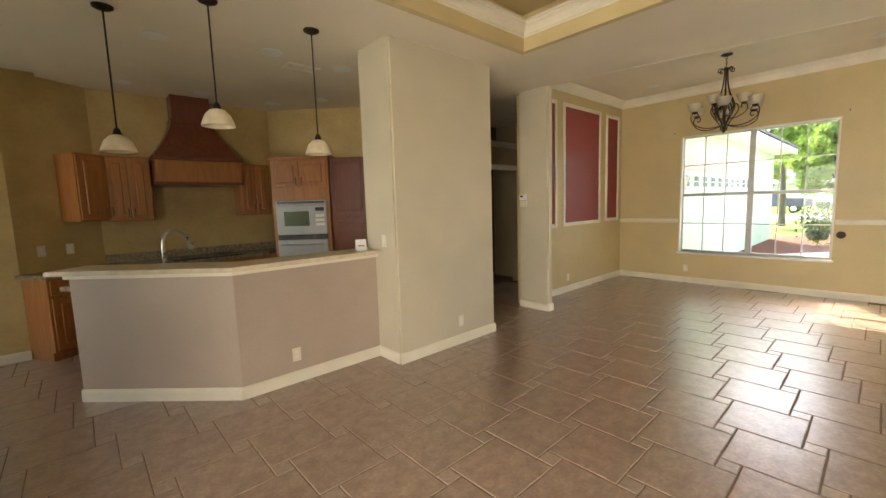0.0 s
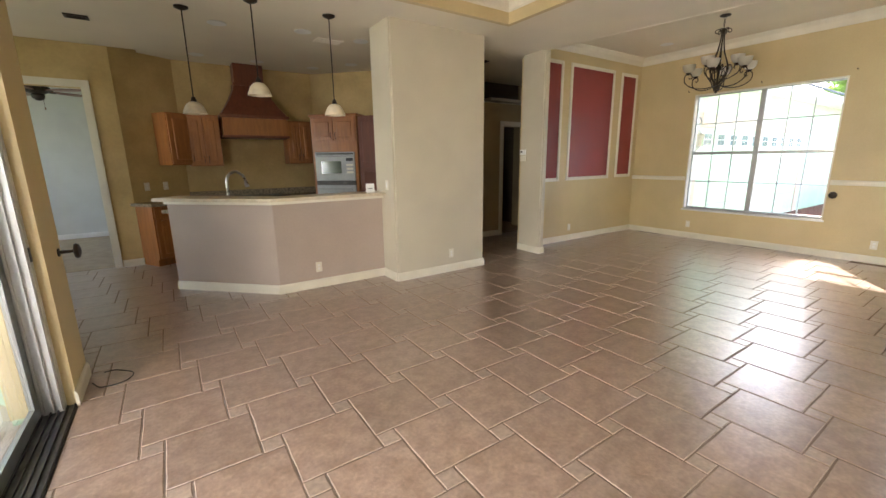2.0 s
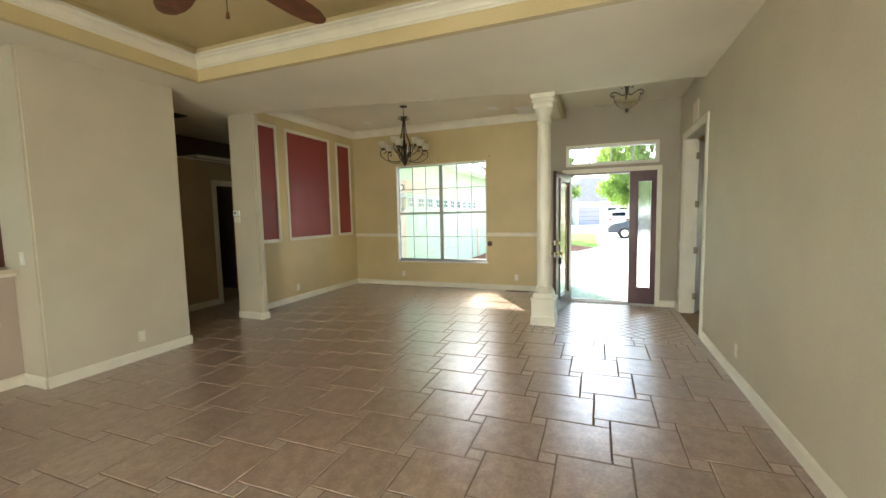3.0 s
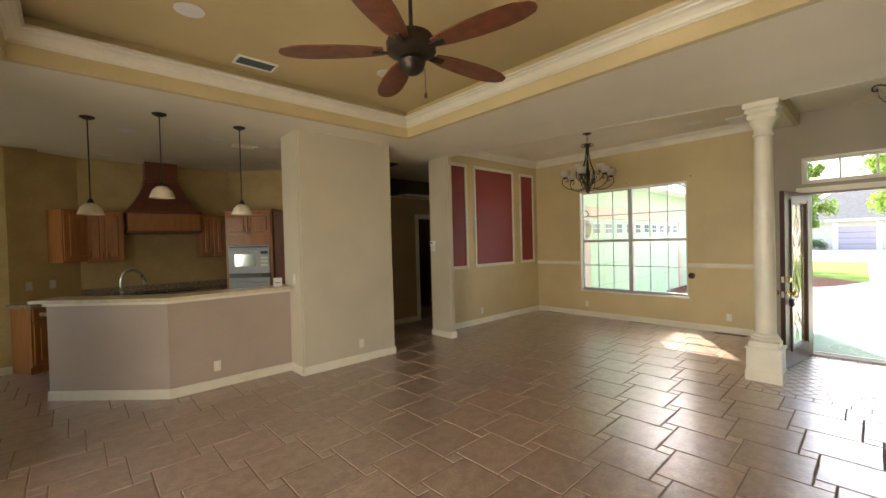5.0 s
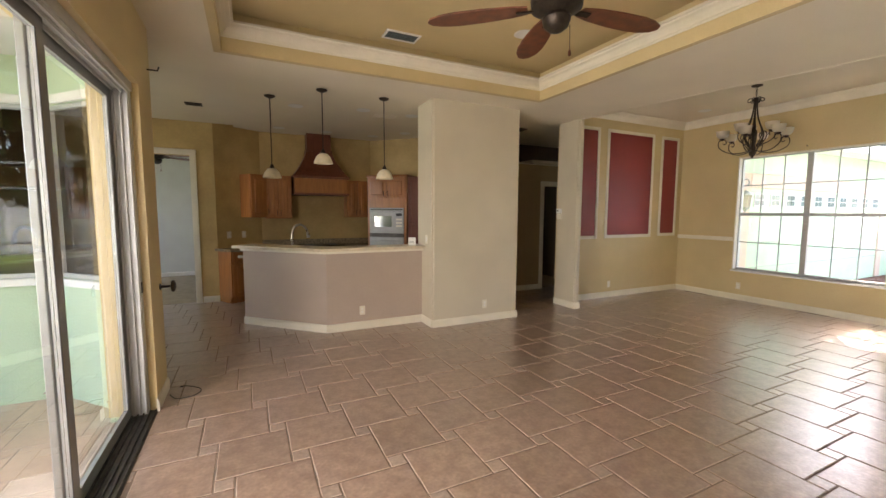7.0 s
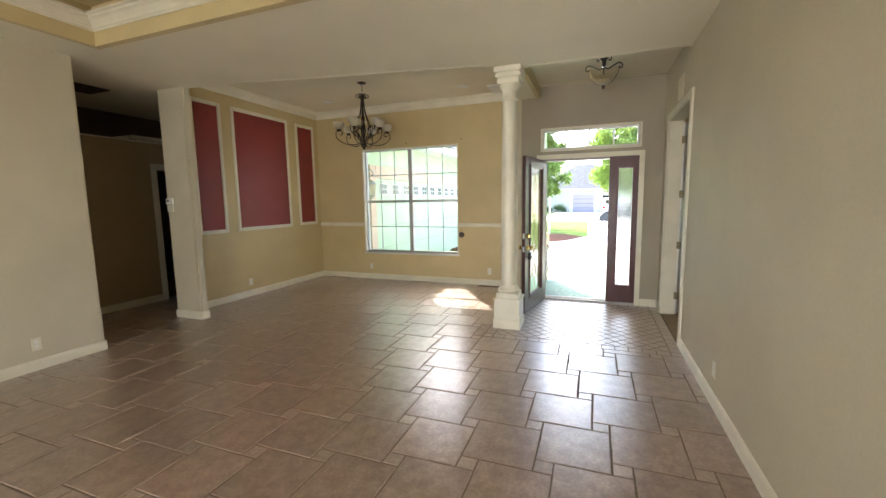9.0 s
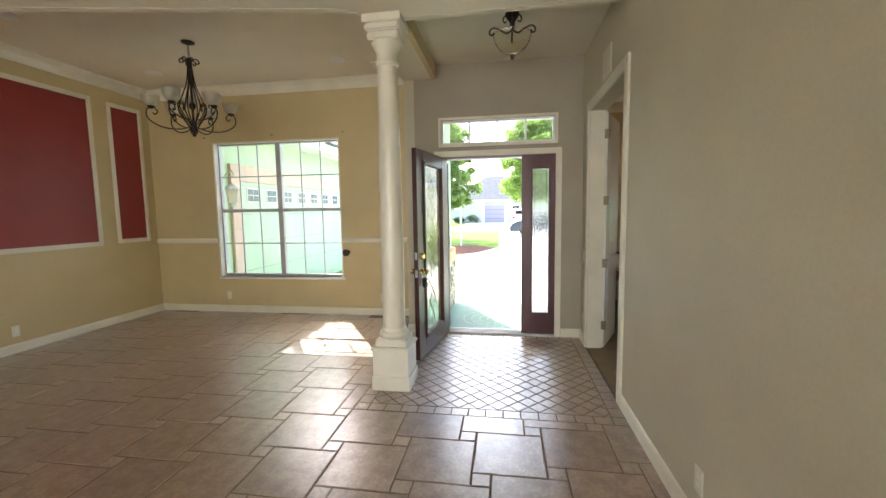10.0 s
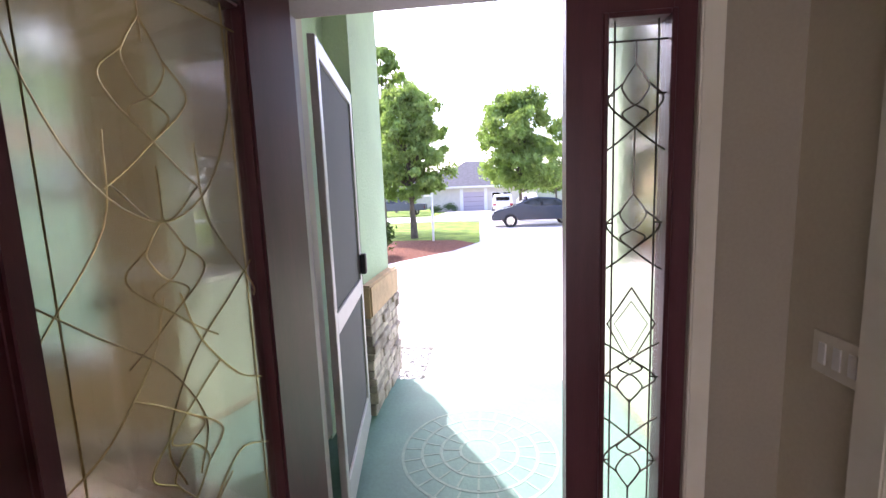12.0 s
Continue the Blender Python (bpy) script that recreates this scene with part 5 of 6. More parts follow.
part("right_stile", box(0.305, 0.37, 0.012, 0.075, 0.026, 2.074), DOORWOOD, sl)
part("top_rail", box(0.115, 0.305, 0.014, 0.073, 1.92, 2.074), DOORWOOD, sl)
part("bottom_rail", box(0.115, 0.305, 0.014, 0.073, 0.026, 0.27), DOORWOOD, sl)
for a in ((0.105, 0.122, 0.26, 1.93), (0.298, 0.315, 0.26, 1.93), (0.122, 0.298, 1.913, 1.93), (0.122, 0.298, 0.26, 0.277)):
    part("glass_molding", box(a[0], a[1], 0.002, 0.085, a[2], a[3], 0.004), DOORWOOD, sl)
sg = part("leaded_glass", box(0.12, 0.30, 0.036, 0.042, 0.275, 1.915), LEADED, sl, "rippled leaded glass panel with lead cames")
sg.visible_shadow = False
SD = 0.033
for u in (0.147, 0.273):
    came(sg, [(u, 0.277), (u, 1.913)], SD, 0.003)
for z in (0.335, 1.855):
    came(sg, [(0.12, z), (0.30, z)], SD, 0.003)
for z, s, up in ((1.64, 0.15, 1), (1.26, 0.14, 1), (0.55, 0.15, -1), (0.83, 0.12, -1)):
    flame(sg, 0.21, z, s, 0.19, SD, up, r=0.003)
came(sg, [(0.21, 1.10), (0.285, 0.98), (0.21, 0.84), (0.135, 0.98), (0.21, 1.10)], SD, 0.003)
came(sg, [(0.21, 1.055), (0.262, 0.98), (0.21, 0.885), (0.158, 0.98), (0.21, 1.055)], SD, 0.0015)
for z0, z1 in ((1.855, 1.79), (1.60, 1.40), (0.335, 0.40), (0.59, 0.72)):
    came(sg, [(0.21, z0), (0.21, z1)], SD, 0.003)
for z in (1.70, 1.31, 0.50, 0.80):
    came(sg, [(0.12, z), (0.147, z)], SD, 0.003)
    came(sg, [(0.273, z), (0.30, z)], SD, 0.003)

# screen door swung out on the porch
sc = empty("screen_door", (8.315, 0.285, 0), "white aluminium screen door standing open on the porch", "door", turn=10.0)
for a in ((0, 0.05, 0.03, 2.03), (0.80, 0.86, 0.03, 2.03), (0.05, 0.80, 1.96, 2.03), (0.05, 0.80, 0.03, 0.20), (0.05, 0.80, 0.86, 0.95)):
    part("frame_bar", box(a[0], a[1], -0.015, 0.015, a[2], a[3], 0.003), ALUMINIUM, sc)
part("screen", box(0.05, 0.80, -0.003, 0.0, 0.20, 0.86), SCREEN, sc, "grey insect screen")
part("screen", box(0.05, 0.80, -0.003, 0.0, 0.95, 1.96), SCREEN, sc, "grey insect screen")
part("handle", box(0.79, 0.84, -0.05, -0.015, 0.98, 1.10, 0.006), BLACK, sc)

# ---- sliding glass door ----
sd = empty("door_slider", (0.0, 0.0, 0.0), "grey aluminium sliding glass door to the patio", "door", kind="structure")
part("head_frame", box(0.20, 0.362, -0.90, 3.268, 2.36, 2.418), ALUMINIUM, sd)
for x in (0.215, 0.262, 0.309, 0.345):
    part("head_rib", box(x, x + 0.008, -0.84, 3.21, 2.335, 2.36), ALUMINIUM, sd)
part("side_frame", box(0.20, 0.352, 3.212, 3.268, 0.0, 2.36), ALUMINIUM, sd)
part("side_frame", box(0.20, 0.352, -0.898, -0.84, 0.0, 2.36), ALUMINIUM, sd)
for x in (0.212, 0.258, 0.300, 0.338):
    part("jamb_rib", box(x, x + 0.008, 3.192, 3.212, 0.02, 2.36), ALUMINIUM, sd)
part("strike", box(0.352, 0.357, 3.225, 3.250, 0.92, 1.00), BLACK, sd)
part("track", box(0.19, 0.40, -0.90, 3.268, -0.05, 0.006), TRACK, sd, "dark worn aluminium track")
for x in (0.215, 0.25, 0.285, 0.32, 0.355, 0.388):
    part("track_rib", box(x, x + 0.006, -0.88, 3.25, 0.006, 0.020), TRACK, sd)



def slide_panel(x, y0, y1):
    p = part("panel", box(x, x + 0.03, y0, y0 + 0.085, 0.025, 2.35, 0.003), SLIDER, sd)
    for a in ((y1 - 0.085, y1, 0.025, 2.35), (y0 + 0.085, y1 - 0.085, 2.28, 2.35), (y0 + 0.085, y1 - 0.085, 0.025, 0.10)):
        part("stile", box(x + 0.001, x + 0.029, a[0], a[1], a[2], a[3]), SLIDER, p)
    for y in (y0 + 0.085, y1 - 0.089):
        part("gasket", box(x + 0.0292, x + 0.0312, y, y + 0.005, 0.10, 2.28), GASKET, p)
    g = part("pane", box(x + 0.012, x + 0.017, y0 + 0.087, y1 - 0.087, 0.10, 2.28), PANE, p)
    g.visible_shadow = False


slide_panel(0.222, 2.00, 3.205)
slide_panel(0.267, 0.82, 2.07)
slide_panel(0.312, -0.84, 0.88)

# ---- office ----
od = empty("office_door", (7.752, -1.405, 0), "white panelled office door standing open", "door", turn=-25)
part("leaf", box(0.0, 0.58, -0.018, 0.018, 0.012, 2.41, 0.003), WHITE, od)
for z0, z1 in ((0.2, 0.95), (1.1, 2.25)):
    part("panel", box(0.1, 0.48, -0.022, 0.022, z0, z1, 0.006), WHITE, od)
part("lever_handle", tube([(0.52, -0.02, 0.96), (0.52, -0.06, 0.96), (0.44, -0.06, 0.96)], 0.008, 8), IRON, od)
for z in (0.25, 0.90, 1.54, 2.2):
    part("hinge", box(-0.016, -0.001, -0.035, 0.03, z - 0.045, z + 0.045, 0.003), HINGE_METAL, od, "brushed metal hinge")
structure("door_jamb", box(7.742, 7.759, -1.40, -1.252, 0, 2.43), TRIM, "cream jamb of the office doorway", "jamb")
structure("door_jamb", box(6.541, 6.558, -1.40, -1.252, 0, 2.43), TRIM, "cream jamb of the office doorway", "jamb")
bl = empty("window_blind", (10.08, -3.0, 0), "brown wooden blind half raised over the office window", "blind")
part("head_rail", box(-0.05, 0.03, -1.80, 0.03, 2.48, 2.56, 0.005), BLIND, bl)
for k in range(18):
    part("slat", box(-0.042, 0.008, -1.78, 0.01, 2.475 - 0.036 * k - 0.004, 2.475 - 0.036 * k + 0.002), BLIND, bl)
part("slat_backing", box(-0.012, -0.008, -1.775, 0.005, 1.80, 2.48), BLIND, bl)
part("bottom_rail", box(-0.05, 0.012, -1.79, 0.015, 1.775, 1.80, 0.004), BLIND, bl)
b2 = empty("window_blind", (8.75, -1.45, 0), "brown wooden blind half raised over the porch window", "blind")
part("head_rail", box(-0.03, 1.03, -0.05, 0.02, 2.48, 2.56, 0.005), BLIND, b2)
for k in range(18):
    part("slat", box(-0.01, 1.01, -0.042, 0.008, 2.475 - 0.036 * k - 0.004, 2.475 - 0.036 * k + 0.002), BLIND, b2)
part("slat_backing", box(0.0, 1.0, -0.012, -0.008, 1.80, 2.48), BLIND, b2)
part("bottom_rail", box(-0.015, 1.015, -0.05, 0.012, 1.775, 1.80, 0.004), BLIND, b2)
dk = empty("office_desk", (0, 0, 0), "built-in cherry desk with a tan top round the office corner", "desk")
part("top", prism([(8.35, -1.43), (10.09, -1.43), (10.09, -5.0), (9.47, -5.0), (9.47, -2.80), (8.45, -1.74), (8.35, -1.74)][::-1], 0.73, 0.77, 0.006), DESKTOP, dk, "tan laminate top")
part("corner_rail", prism([(8.40, -1.71), (8.46, -1.71), (9.47, -2.76), (9.51, -2.72), (8.48, -1.65), (8.42, -1.65)], 0.60, 0.73), DESKWOOD, dk)
for y0 in (-3.35, -3.95, -4.55):
    u = part("drawer_unit", box(9.52, 10.08, y0, y0 + 0.59, 0.0, 0.73), DESKWOOD, dk)
    for z0, z1 in ((0.08, 0.36), (0.39, 0.55), (0.575, 0.715)):
        dr = part("drawer", box(9.50, 9.52, y0 + 0.015, y0 + 0.575, z0, z1, 0.004), DESKWOOD, u)
part("end_unit", box(8.37, 8.72, -1.66, -1.44, 0.0, 0.73), DESKWOOD, dk)

# ---- porch and garden ----
structure("ground", box(-300, 600, -300, 300, -0.6, -0.17), GRASS, "green lawn reaching to the horizon", "ground")
structure("porch_floor", box(8.27, 9.885, -1.27, 4.0, -0.3, -0.045), TEAL, "teal painted concrete porch floor", "floor")
med = empty("floor_medallion", (8.97, -0.27, -0.0448), "pale stencilled compass medallion on the porch floor", "floor medallion")
def ring_piece(r0, r1, a0, a1, n=3):
    bm = bmesh.new()
    pts = [(r0 * math.cos(a0 + (a1 - a0) * i / n), r0 * math.sin(a0 + (a1 - a0) * i / n)) for i in range(n + 1)]
    pts += [(r1 * math.cos(a1 + (a0 - a1) * i / n), r1 * math.sin(a1 + (a0 - a1) * i / n)) for i in range(n + 1)]
    bm_prism(bm, pts, 0, 0.0016)
    return bm
for radius in (0.44, 0.33, 0.22, 0.11):
    for k in range(12):
        part("ring", ring_piece(radius - 0.008, radius + 0.008, k * math.pi / 6, (k + 1) * math.pi / 6, 4), TEAL_PALE, med)
for r0, r1, n in ((0.12, 0.21, 12), (0.23, 0.32, 18), (0.34, 0.43, 24)):
    for k in range(n):
        a = (k + 0.5 * (n % 4)) * 2 * math.pi / n
        part("joint", ring_piece(r0, r1, a - 0.006 / r1, a + 0.006 / r1, 1), TEAL_PALE, med)
drive = [(9.90, -7.0), (9.90, 0.20), (10.74, 0.22), (10.74, 0.9), (12.0, 3.4), (14.5, 3.4), (16.3, 1.9), (18.3, 0.6), (20.5, -0.15), (24, -0.10), (32.8, 0.0), (34, 1.5), (34, -9.0), (22, -9.0)]
structure("driveway", prism(drive[::-1], -0.3, -0.10), CONCRETE, "sunlit pale concrete driveway", "driveway")
thing("pebble_bed", prism([(9.90, 0.21), (9.90, 0.9), (10.73, 0.9), (10.73, 0.23)], -0.3, -0.13), PEBBLE, "gravel bed beside the porch", "garden bed", kind="structure")
rnd = random.Random(4)
pb = bmesh.new()
for k in range(640):
    x, y = rnd.uniform(9.93, 10.71), rnd.uniform(0.24, 0.88)
    r = rnd.uniform(0.014, 0.034)
    m = pose(x, y, -0.125, rnd.uniform(0, 90), rnd.uniform(0, 90), rnd.uniform(0, 180)) @ Matrix.Diagonal((r, r * rnd.uniform(0.6, 1), r * rnd.uniform(0.5, 0.8), 1))
    bmesh.ops.create_icosphere(pb, subdivisions=1, radius=1.0, matrix=m)
thing("pebbles", pb, PEBBLE, "rounded white and grey river pebbles beside the porch", "pebbles", kind="stuff", smooth=180)
structure("road", box(34.0, 42.0, -120, 120, -0.3, -0.14), CONCRETE, "pale concrete street", "road")
structure("pavement", box(42.0, 54.9, -6.0, 4.0, -0.3, -0.13), CONCRETE, "pale concrete drive across the street", "pavement")
thing("mulch_bed", prism([(14.6, 3.5), (16.4, 2.0), (18.4, 0.7), (20.4, 0.0), (21.6, 0.8), (21.8, 3.0), (20.0, 6.0), (15.5, 6.5)], -0.3, -0.125), MULCH, "reddish bark mulch bed beside the driveway", "garden bed", kind="structure")

# porch pier with ledge stone foot
structure("wall_porch_pier", box(9.365, 10.06, 0.48, 1.15, -0.05, 3.4), GREEN, "mint green stucco porch pier", "wall")
structure("wall_porch_left", box(9.045, 9.365, 0.64, 0.76, -0.05, 3.4), GREEN, "mint green stucco wall beside the porch", "wall")
cap = empty("pier_cap", (9.712, 0.8, 0), "peach stone cap over the ledge stone of the pier", "stone cap")
part("cap_stone", box(-0.404, 0.404, -0.385, 0.36, 0.64, 0.86, 0.012, 2), SANDSTONE, cap)
ls = empty("ledge_stone_base", (0, 0, 0), "stacked ledge stones round the foot of the porch pier", "stone veneer")
z = -0.045
while z < 0.63:
    h = rnd.uniform(0.045, 0.085)
    if z + h > 0.635:
        h = 0.64 - z
    y = 0.43
    u = 9.31
    while u < 10.10:
        w = min(rnd.uniform(0.14, 0.30), 10.115 - u)
        d = rnd.uniform(0.0, 0.03)
        part("stone", box(u + 0.002, u + w - 0.002, 0.415 - d + 0.02, 0.49, z + 0.002, z + h - 0.002, 0.006), STONE, ls)
        u += w
    v = 0.49
    while v < 1.12:
        w = min(rnd.uniform(0.12, 0.28), 1.16 - v)
        d = rnd.uniform(0.0, 0.025)
        part("stone", box(9.315 - d, 9.375, v + 0.002, v + w - 0.002, z + 0.002, z + h - 0.002, 0.006), STONE, ls)
        v += w
    z += h

# ---- garage wing outside the dining window ----
GY = 4.15
gw = structure("wall_garage", box(9.04, 19.5, GY, GY + 0.2, -0.2, 3.0), GREEN, "mint green stucco garage wall", "wall")
gd = empty("garage_door", (9.82, GY, 0), "mint green garage door with a row of small windows", "garage door")
part("leaf", box(0.0, 6.0, -0.03, 0, -0.1, 2.02), GREEN, gd)
for k in range(4):
    part("groove", box(0.0, 6.0, -0.033, -0.030, 0.45 + 0.5 * k, 0.455 + 0.5 * k), TRACK, gd)
for k in range(10):
    u = 0.18 + 0.59 * k
    wn_ = part("window", box(u, u + 0.36, -0.045, -0.03, 1.66, 1.92, 0.004), WHITE, gd)
    for i in range(2):
        for j in range(2):
            part("pane", box(u + 0.03 + 0.16 * i, u + 0.17 + 0.16 * i, -0.049, -0.045, 1.685 + 0.115 * j, 1.785 + 0.115 * j), GARAGE_PANE, wn_)
for a in ((-0.24, 0.0, -0.1, 2.30), (6.0, 6.28, -0.1, 2.30), (0.0, 6.0, 2.02, 2.30)):
    part("trim_band", box(a[0], a[1], -0.06, 0, a[2], a[3], 0.008), PEACH, gd, "peach stucco band")
structure("roof_garage_fascia", box(9.3, 19.9, 3.58, 3.64, 2.82, 3.0), WHITE, "white fascia of the garage eave", "fascia")
structure("roof_garage_soffit", box(9.3, 19.9, 3.64, GY, 2.86, 2.90), WHITE, "white soffit of the garage eave", "soffit")
rb = bmesh.new()
vs = [rb.verts.new(p) for p in ((9.04, 3.52, 3.0), (20.0, 3.52, 3.0), (17.5, 7.5, 4.9), (9.04, 7.5, 4.9), (9.04, 3.52, 3.05), (20.0, 3.52, 3.05), (17.5, 7.5, 4.98), (9.04, 7.5, 4.98))]
for q in ((3, 2, 1, 0), (4, 5, 6, 7), (0, 1, 5, 4), (1, 2, 6, 5), (2, 3, 7, 6), (3, 0, 4, 7)):
    rb.faces.new([vs[i] for i in q])
structure("roof_garage", rb, ROOF, "grey shingle roof of the garage", "roof")
lt = empty("wall_lantern", (9.40, GY, 1.80), "large weathered scroll wall lantern on the garage", "wall lantern")
part("scroll", tube(smooth_path([(0, 0, 0.10), (0, -0.10, 0.30), (0, -0.20, 0.36), (0, -0.24, 0.28), (0, -0.19, 0.24)], 5), 0.012, 7), PEBBLE, lt, smooth=60)
part("cap", lathe([(0.12, 0.06), (0.10, 0.09), (0.03, 0.14), (0.01, 0.16)], 12, (0, -0.2, 0)), PEBBLE, lt)
part("glass_body", lathe([(0.07, -0.16), (0.10, 0.06)], 8, (0, -0.2, 0)), FROST, lt)
part("finial", lathe([(0.005, -0.26), (0.02, -0.23), (0.05, -0.19), (0.072, -0.16)], 10, (0, -0.2, 0)), PEBBLE, lt)
part("backplate", box(-0.05, 0.05, -0.015, 0, 0.0, 0.25, 0.004), PEBBLE, lt)


# ---- trees, houses and cars along the street ----
def leaf_cloud(bm, c, rad, n, size, rnd):
    for _ in range(n):
        d = Vector((rnd.gauss(0, 1), rnd.gauss(0, 1), rnd.gauss(0, 1))).normalized() * rnd.uniform(0.0, 1.0) ** 0.6 * rnd.choice((0.8, 1.0, 1.3))
        p = Vector(c) + Vector((d.x * rad[0], d.y * rad[1], d.z * rad[2]))
        m = pose(*p, rnd.uniform(0, 360), rnd.uniform(0, 360), rnd.uniform(0, 360))
        s = size * rnd.uniform(0.6, 1.4)
        vs = [bm.verts.new(m @ Vector(q)) for q in ((-s, 0, 0), (-s * 0.2, -s * 0.5, 0.1 * s), (s, 0, 0), (-s * 0.2, s * 0.5, 0.1 * s))]
        bm.faces.new(vs)


def tree(x, y, h, trunk_h, spread, seed, label, leaf_size=0.16, clumps=40, per=110, mat=None):
    rnd = random.Random(seed)
    ob = empty("tree", (x, y, -0.17), label, "tree")
    tb = bmesh.new()
    bm_tube(tb, smooth_path([(0, 0, 0), (0.05, 0.03, trunk_h * 0.5), (-0.03, 0.05, trunk_h), (0.05, 0, h * 0.75)], 4), [0.16 * (1 - 0.75 * i / 12) for i in range(13)], 8)
    crown_bm = bmesh.new()
    for k in range(clumps):
        a, t = rnd.uniform(0, 6.28), rnd.uniform(0, 1)
        z = trunk_h + (h - trunk_h) * t
        r = spread * math.sqrt(max(0.05, 1 - (2 * t - 0.8) ** 2 / 1.6)) * rnd.uniform(0.25, 1.0)
        c = (r * math.cos(a), r * math.sin(a), z)
        if k % 3 == 0:
            bm_tube(tb, smooth_path([(0, 0, min(z * 0.8, trunk_h + 0.5)), (c[0] * 0.5, c[1] * 0.5, z * 0.92), c], 3), [0.05 - 0.006 * i for i in range(7)], 5)
        q = rnd.uniform(0.10, 0.26) * spread
        leaf_cloud(crown_bm, c, (q, q, q * 0.75), per, leaf_size, rnd)
    part("trunk", tb, BARK, ob)
    part("crown", crown_bm, mat or LEAF, ob)
    return ob


tree(23.0, 2.55, 5.7, 1.7, 1.65, 11, "leafy green street tree on a slender trunk beyond the mulch bed", 0.085, 150, 230)
tree(27.5, 4.9, 9.0, 3.5, 2.3, 12, "taller leafy tree behind the lawn", 0.11, 110, 170)
tree(32.0, -2.6, 7.6, 2.2, 2.7, 13, "broad leafy green tree beside the street", 0.11, 170, 230)
tree(48.0, -7.5, 7.5, 2.0, 3.0, 14, "broad leafy green tree across the street", 0.18, 45, 110)
tree(58.0, 11.0, 8.0, 2.5, 3.5, 15, "leafy green tree across the street", 0.2, 40, 110)
tree(25.0, 9.5, 6.0, 2.0, 2.5, 18, "leafy tree beyond the garage", 0.14, 45, 110)


def bush(x, y, rx, h, seed, label, mat=LEAF_DARK, size=0.06):
    rnd = random.Random(seed)
    bm = bmesh.new()
    for k in range(10):
        leaf_cloud(bm, (rnd.uniform(-rx, rx) * 0.7, rnd.uniform(-rx, rx) * 0.7, h * rnd.uniform(0.3, 0.7)), (rx * 0.5, rx * 0.5, h * 0.4), 130, size, rnd)
    ob = thing("bush", bm, mat, label, "bush")
    ob.location = (x, y, -0.14)
    return ob


bush(17.6, 2.75, 0.5, 1.2, 3, "dark green shrub in the mulch bed beside the driveway")
bush(53.4, 3.5, 0.9, 1.0, 5, "clipped green shrub before the far house")
bush(53.2, 5.2, 0.8, 0.9, 6, "clipped green shrub before the far house")
for k in range(6):
    bush(14.2 + 0.3 * (k % 2), -3.0 - 1.1 * k, 0.75, 1.25, 20 + k, "green garden shrub outside the office window", LEAF, 0.08)
pm = empty("palm_tree", (15.4, -4.9, -0.15), "leaning palm with a ringed trunk outside the office window", "palm")
pm_line = smooth_path([(0.9, -1.0, 0), (0.5, -0.7, 1.0), (0.1, -0.1, 2.2), (0, 0.25, 3.4)], 5)
part("trunk", tube(pm_line, [0.13 - 0.003 * i for i in range(len(pm_line))], 9), BARK, pm)
rnd = random.Random(8)
for k in range(12):
    a = k * 2.4
    fb = bmesh.new()
    spine = smooth_path([(0, 0.25, 3.4), (0.8 * math.cos(a), 0.25 + 0.8 * math.sin(a), 3.9 - 0.03 * k), (1.7 * math.cos(a), 0.25 + 1.7 * math.sin(a), 3.2 - 0.08 * k)], 7)
    for i, c in enumerate(spine[2:]):
        for q in (-1, 1):
            d = Vector((-math.sin(a) * q, math.cos(a) * q, -0.5)) * 0.42
            w_ = Vector((math.cos(a), math.sin(a), 0)) * 0.03
            fb.faces.new([fb.verts.new(p) for p in (c - w_, c + w_, c + d + w_ * 2)])
    part("frond", fb, LEAF_DARK, pm)
sp = empty("sign_post", (21.3, 1.55, -0.12), "thin white sign post in the mulch bed", "post")
part("post", box(-0.03, 0.03, -0.03, 0.03, 0, 1.75, 0.004), WHITE, sp)
part("arm", box(-0.025, 0.025, -0.03, 0.45, 1.62, 1.68, 0.004), WHITE, sp)
sp.rotation_euler = (0, 0, radians(60))


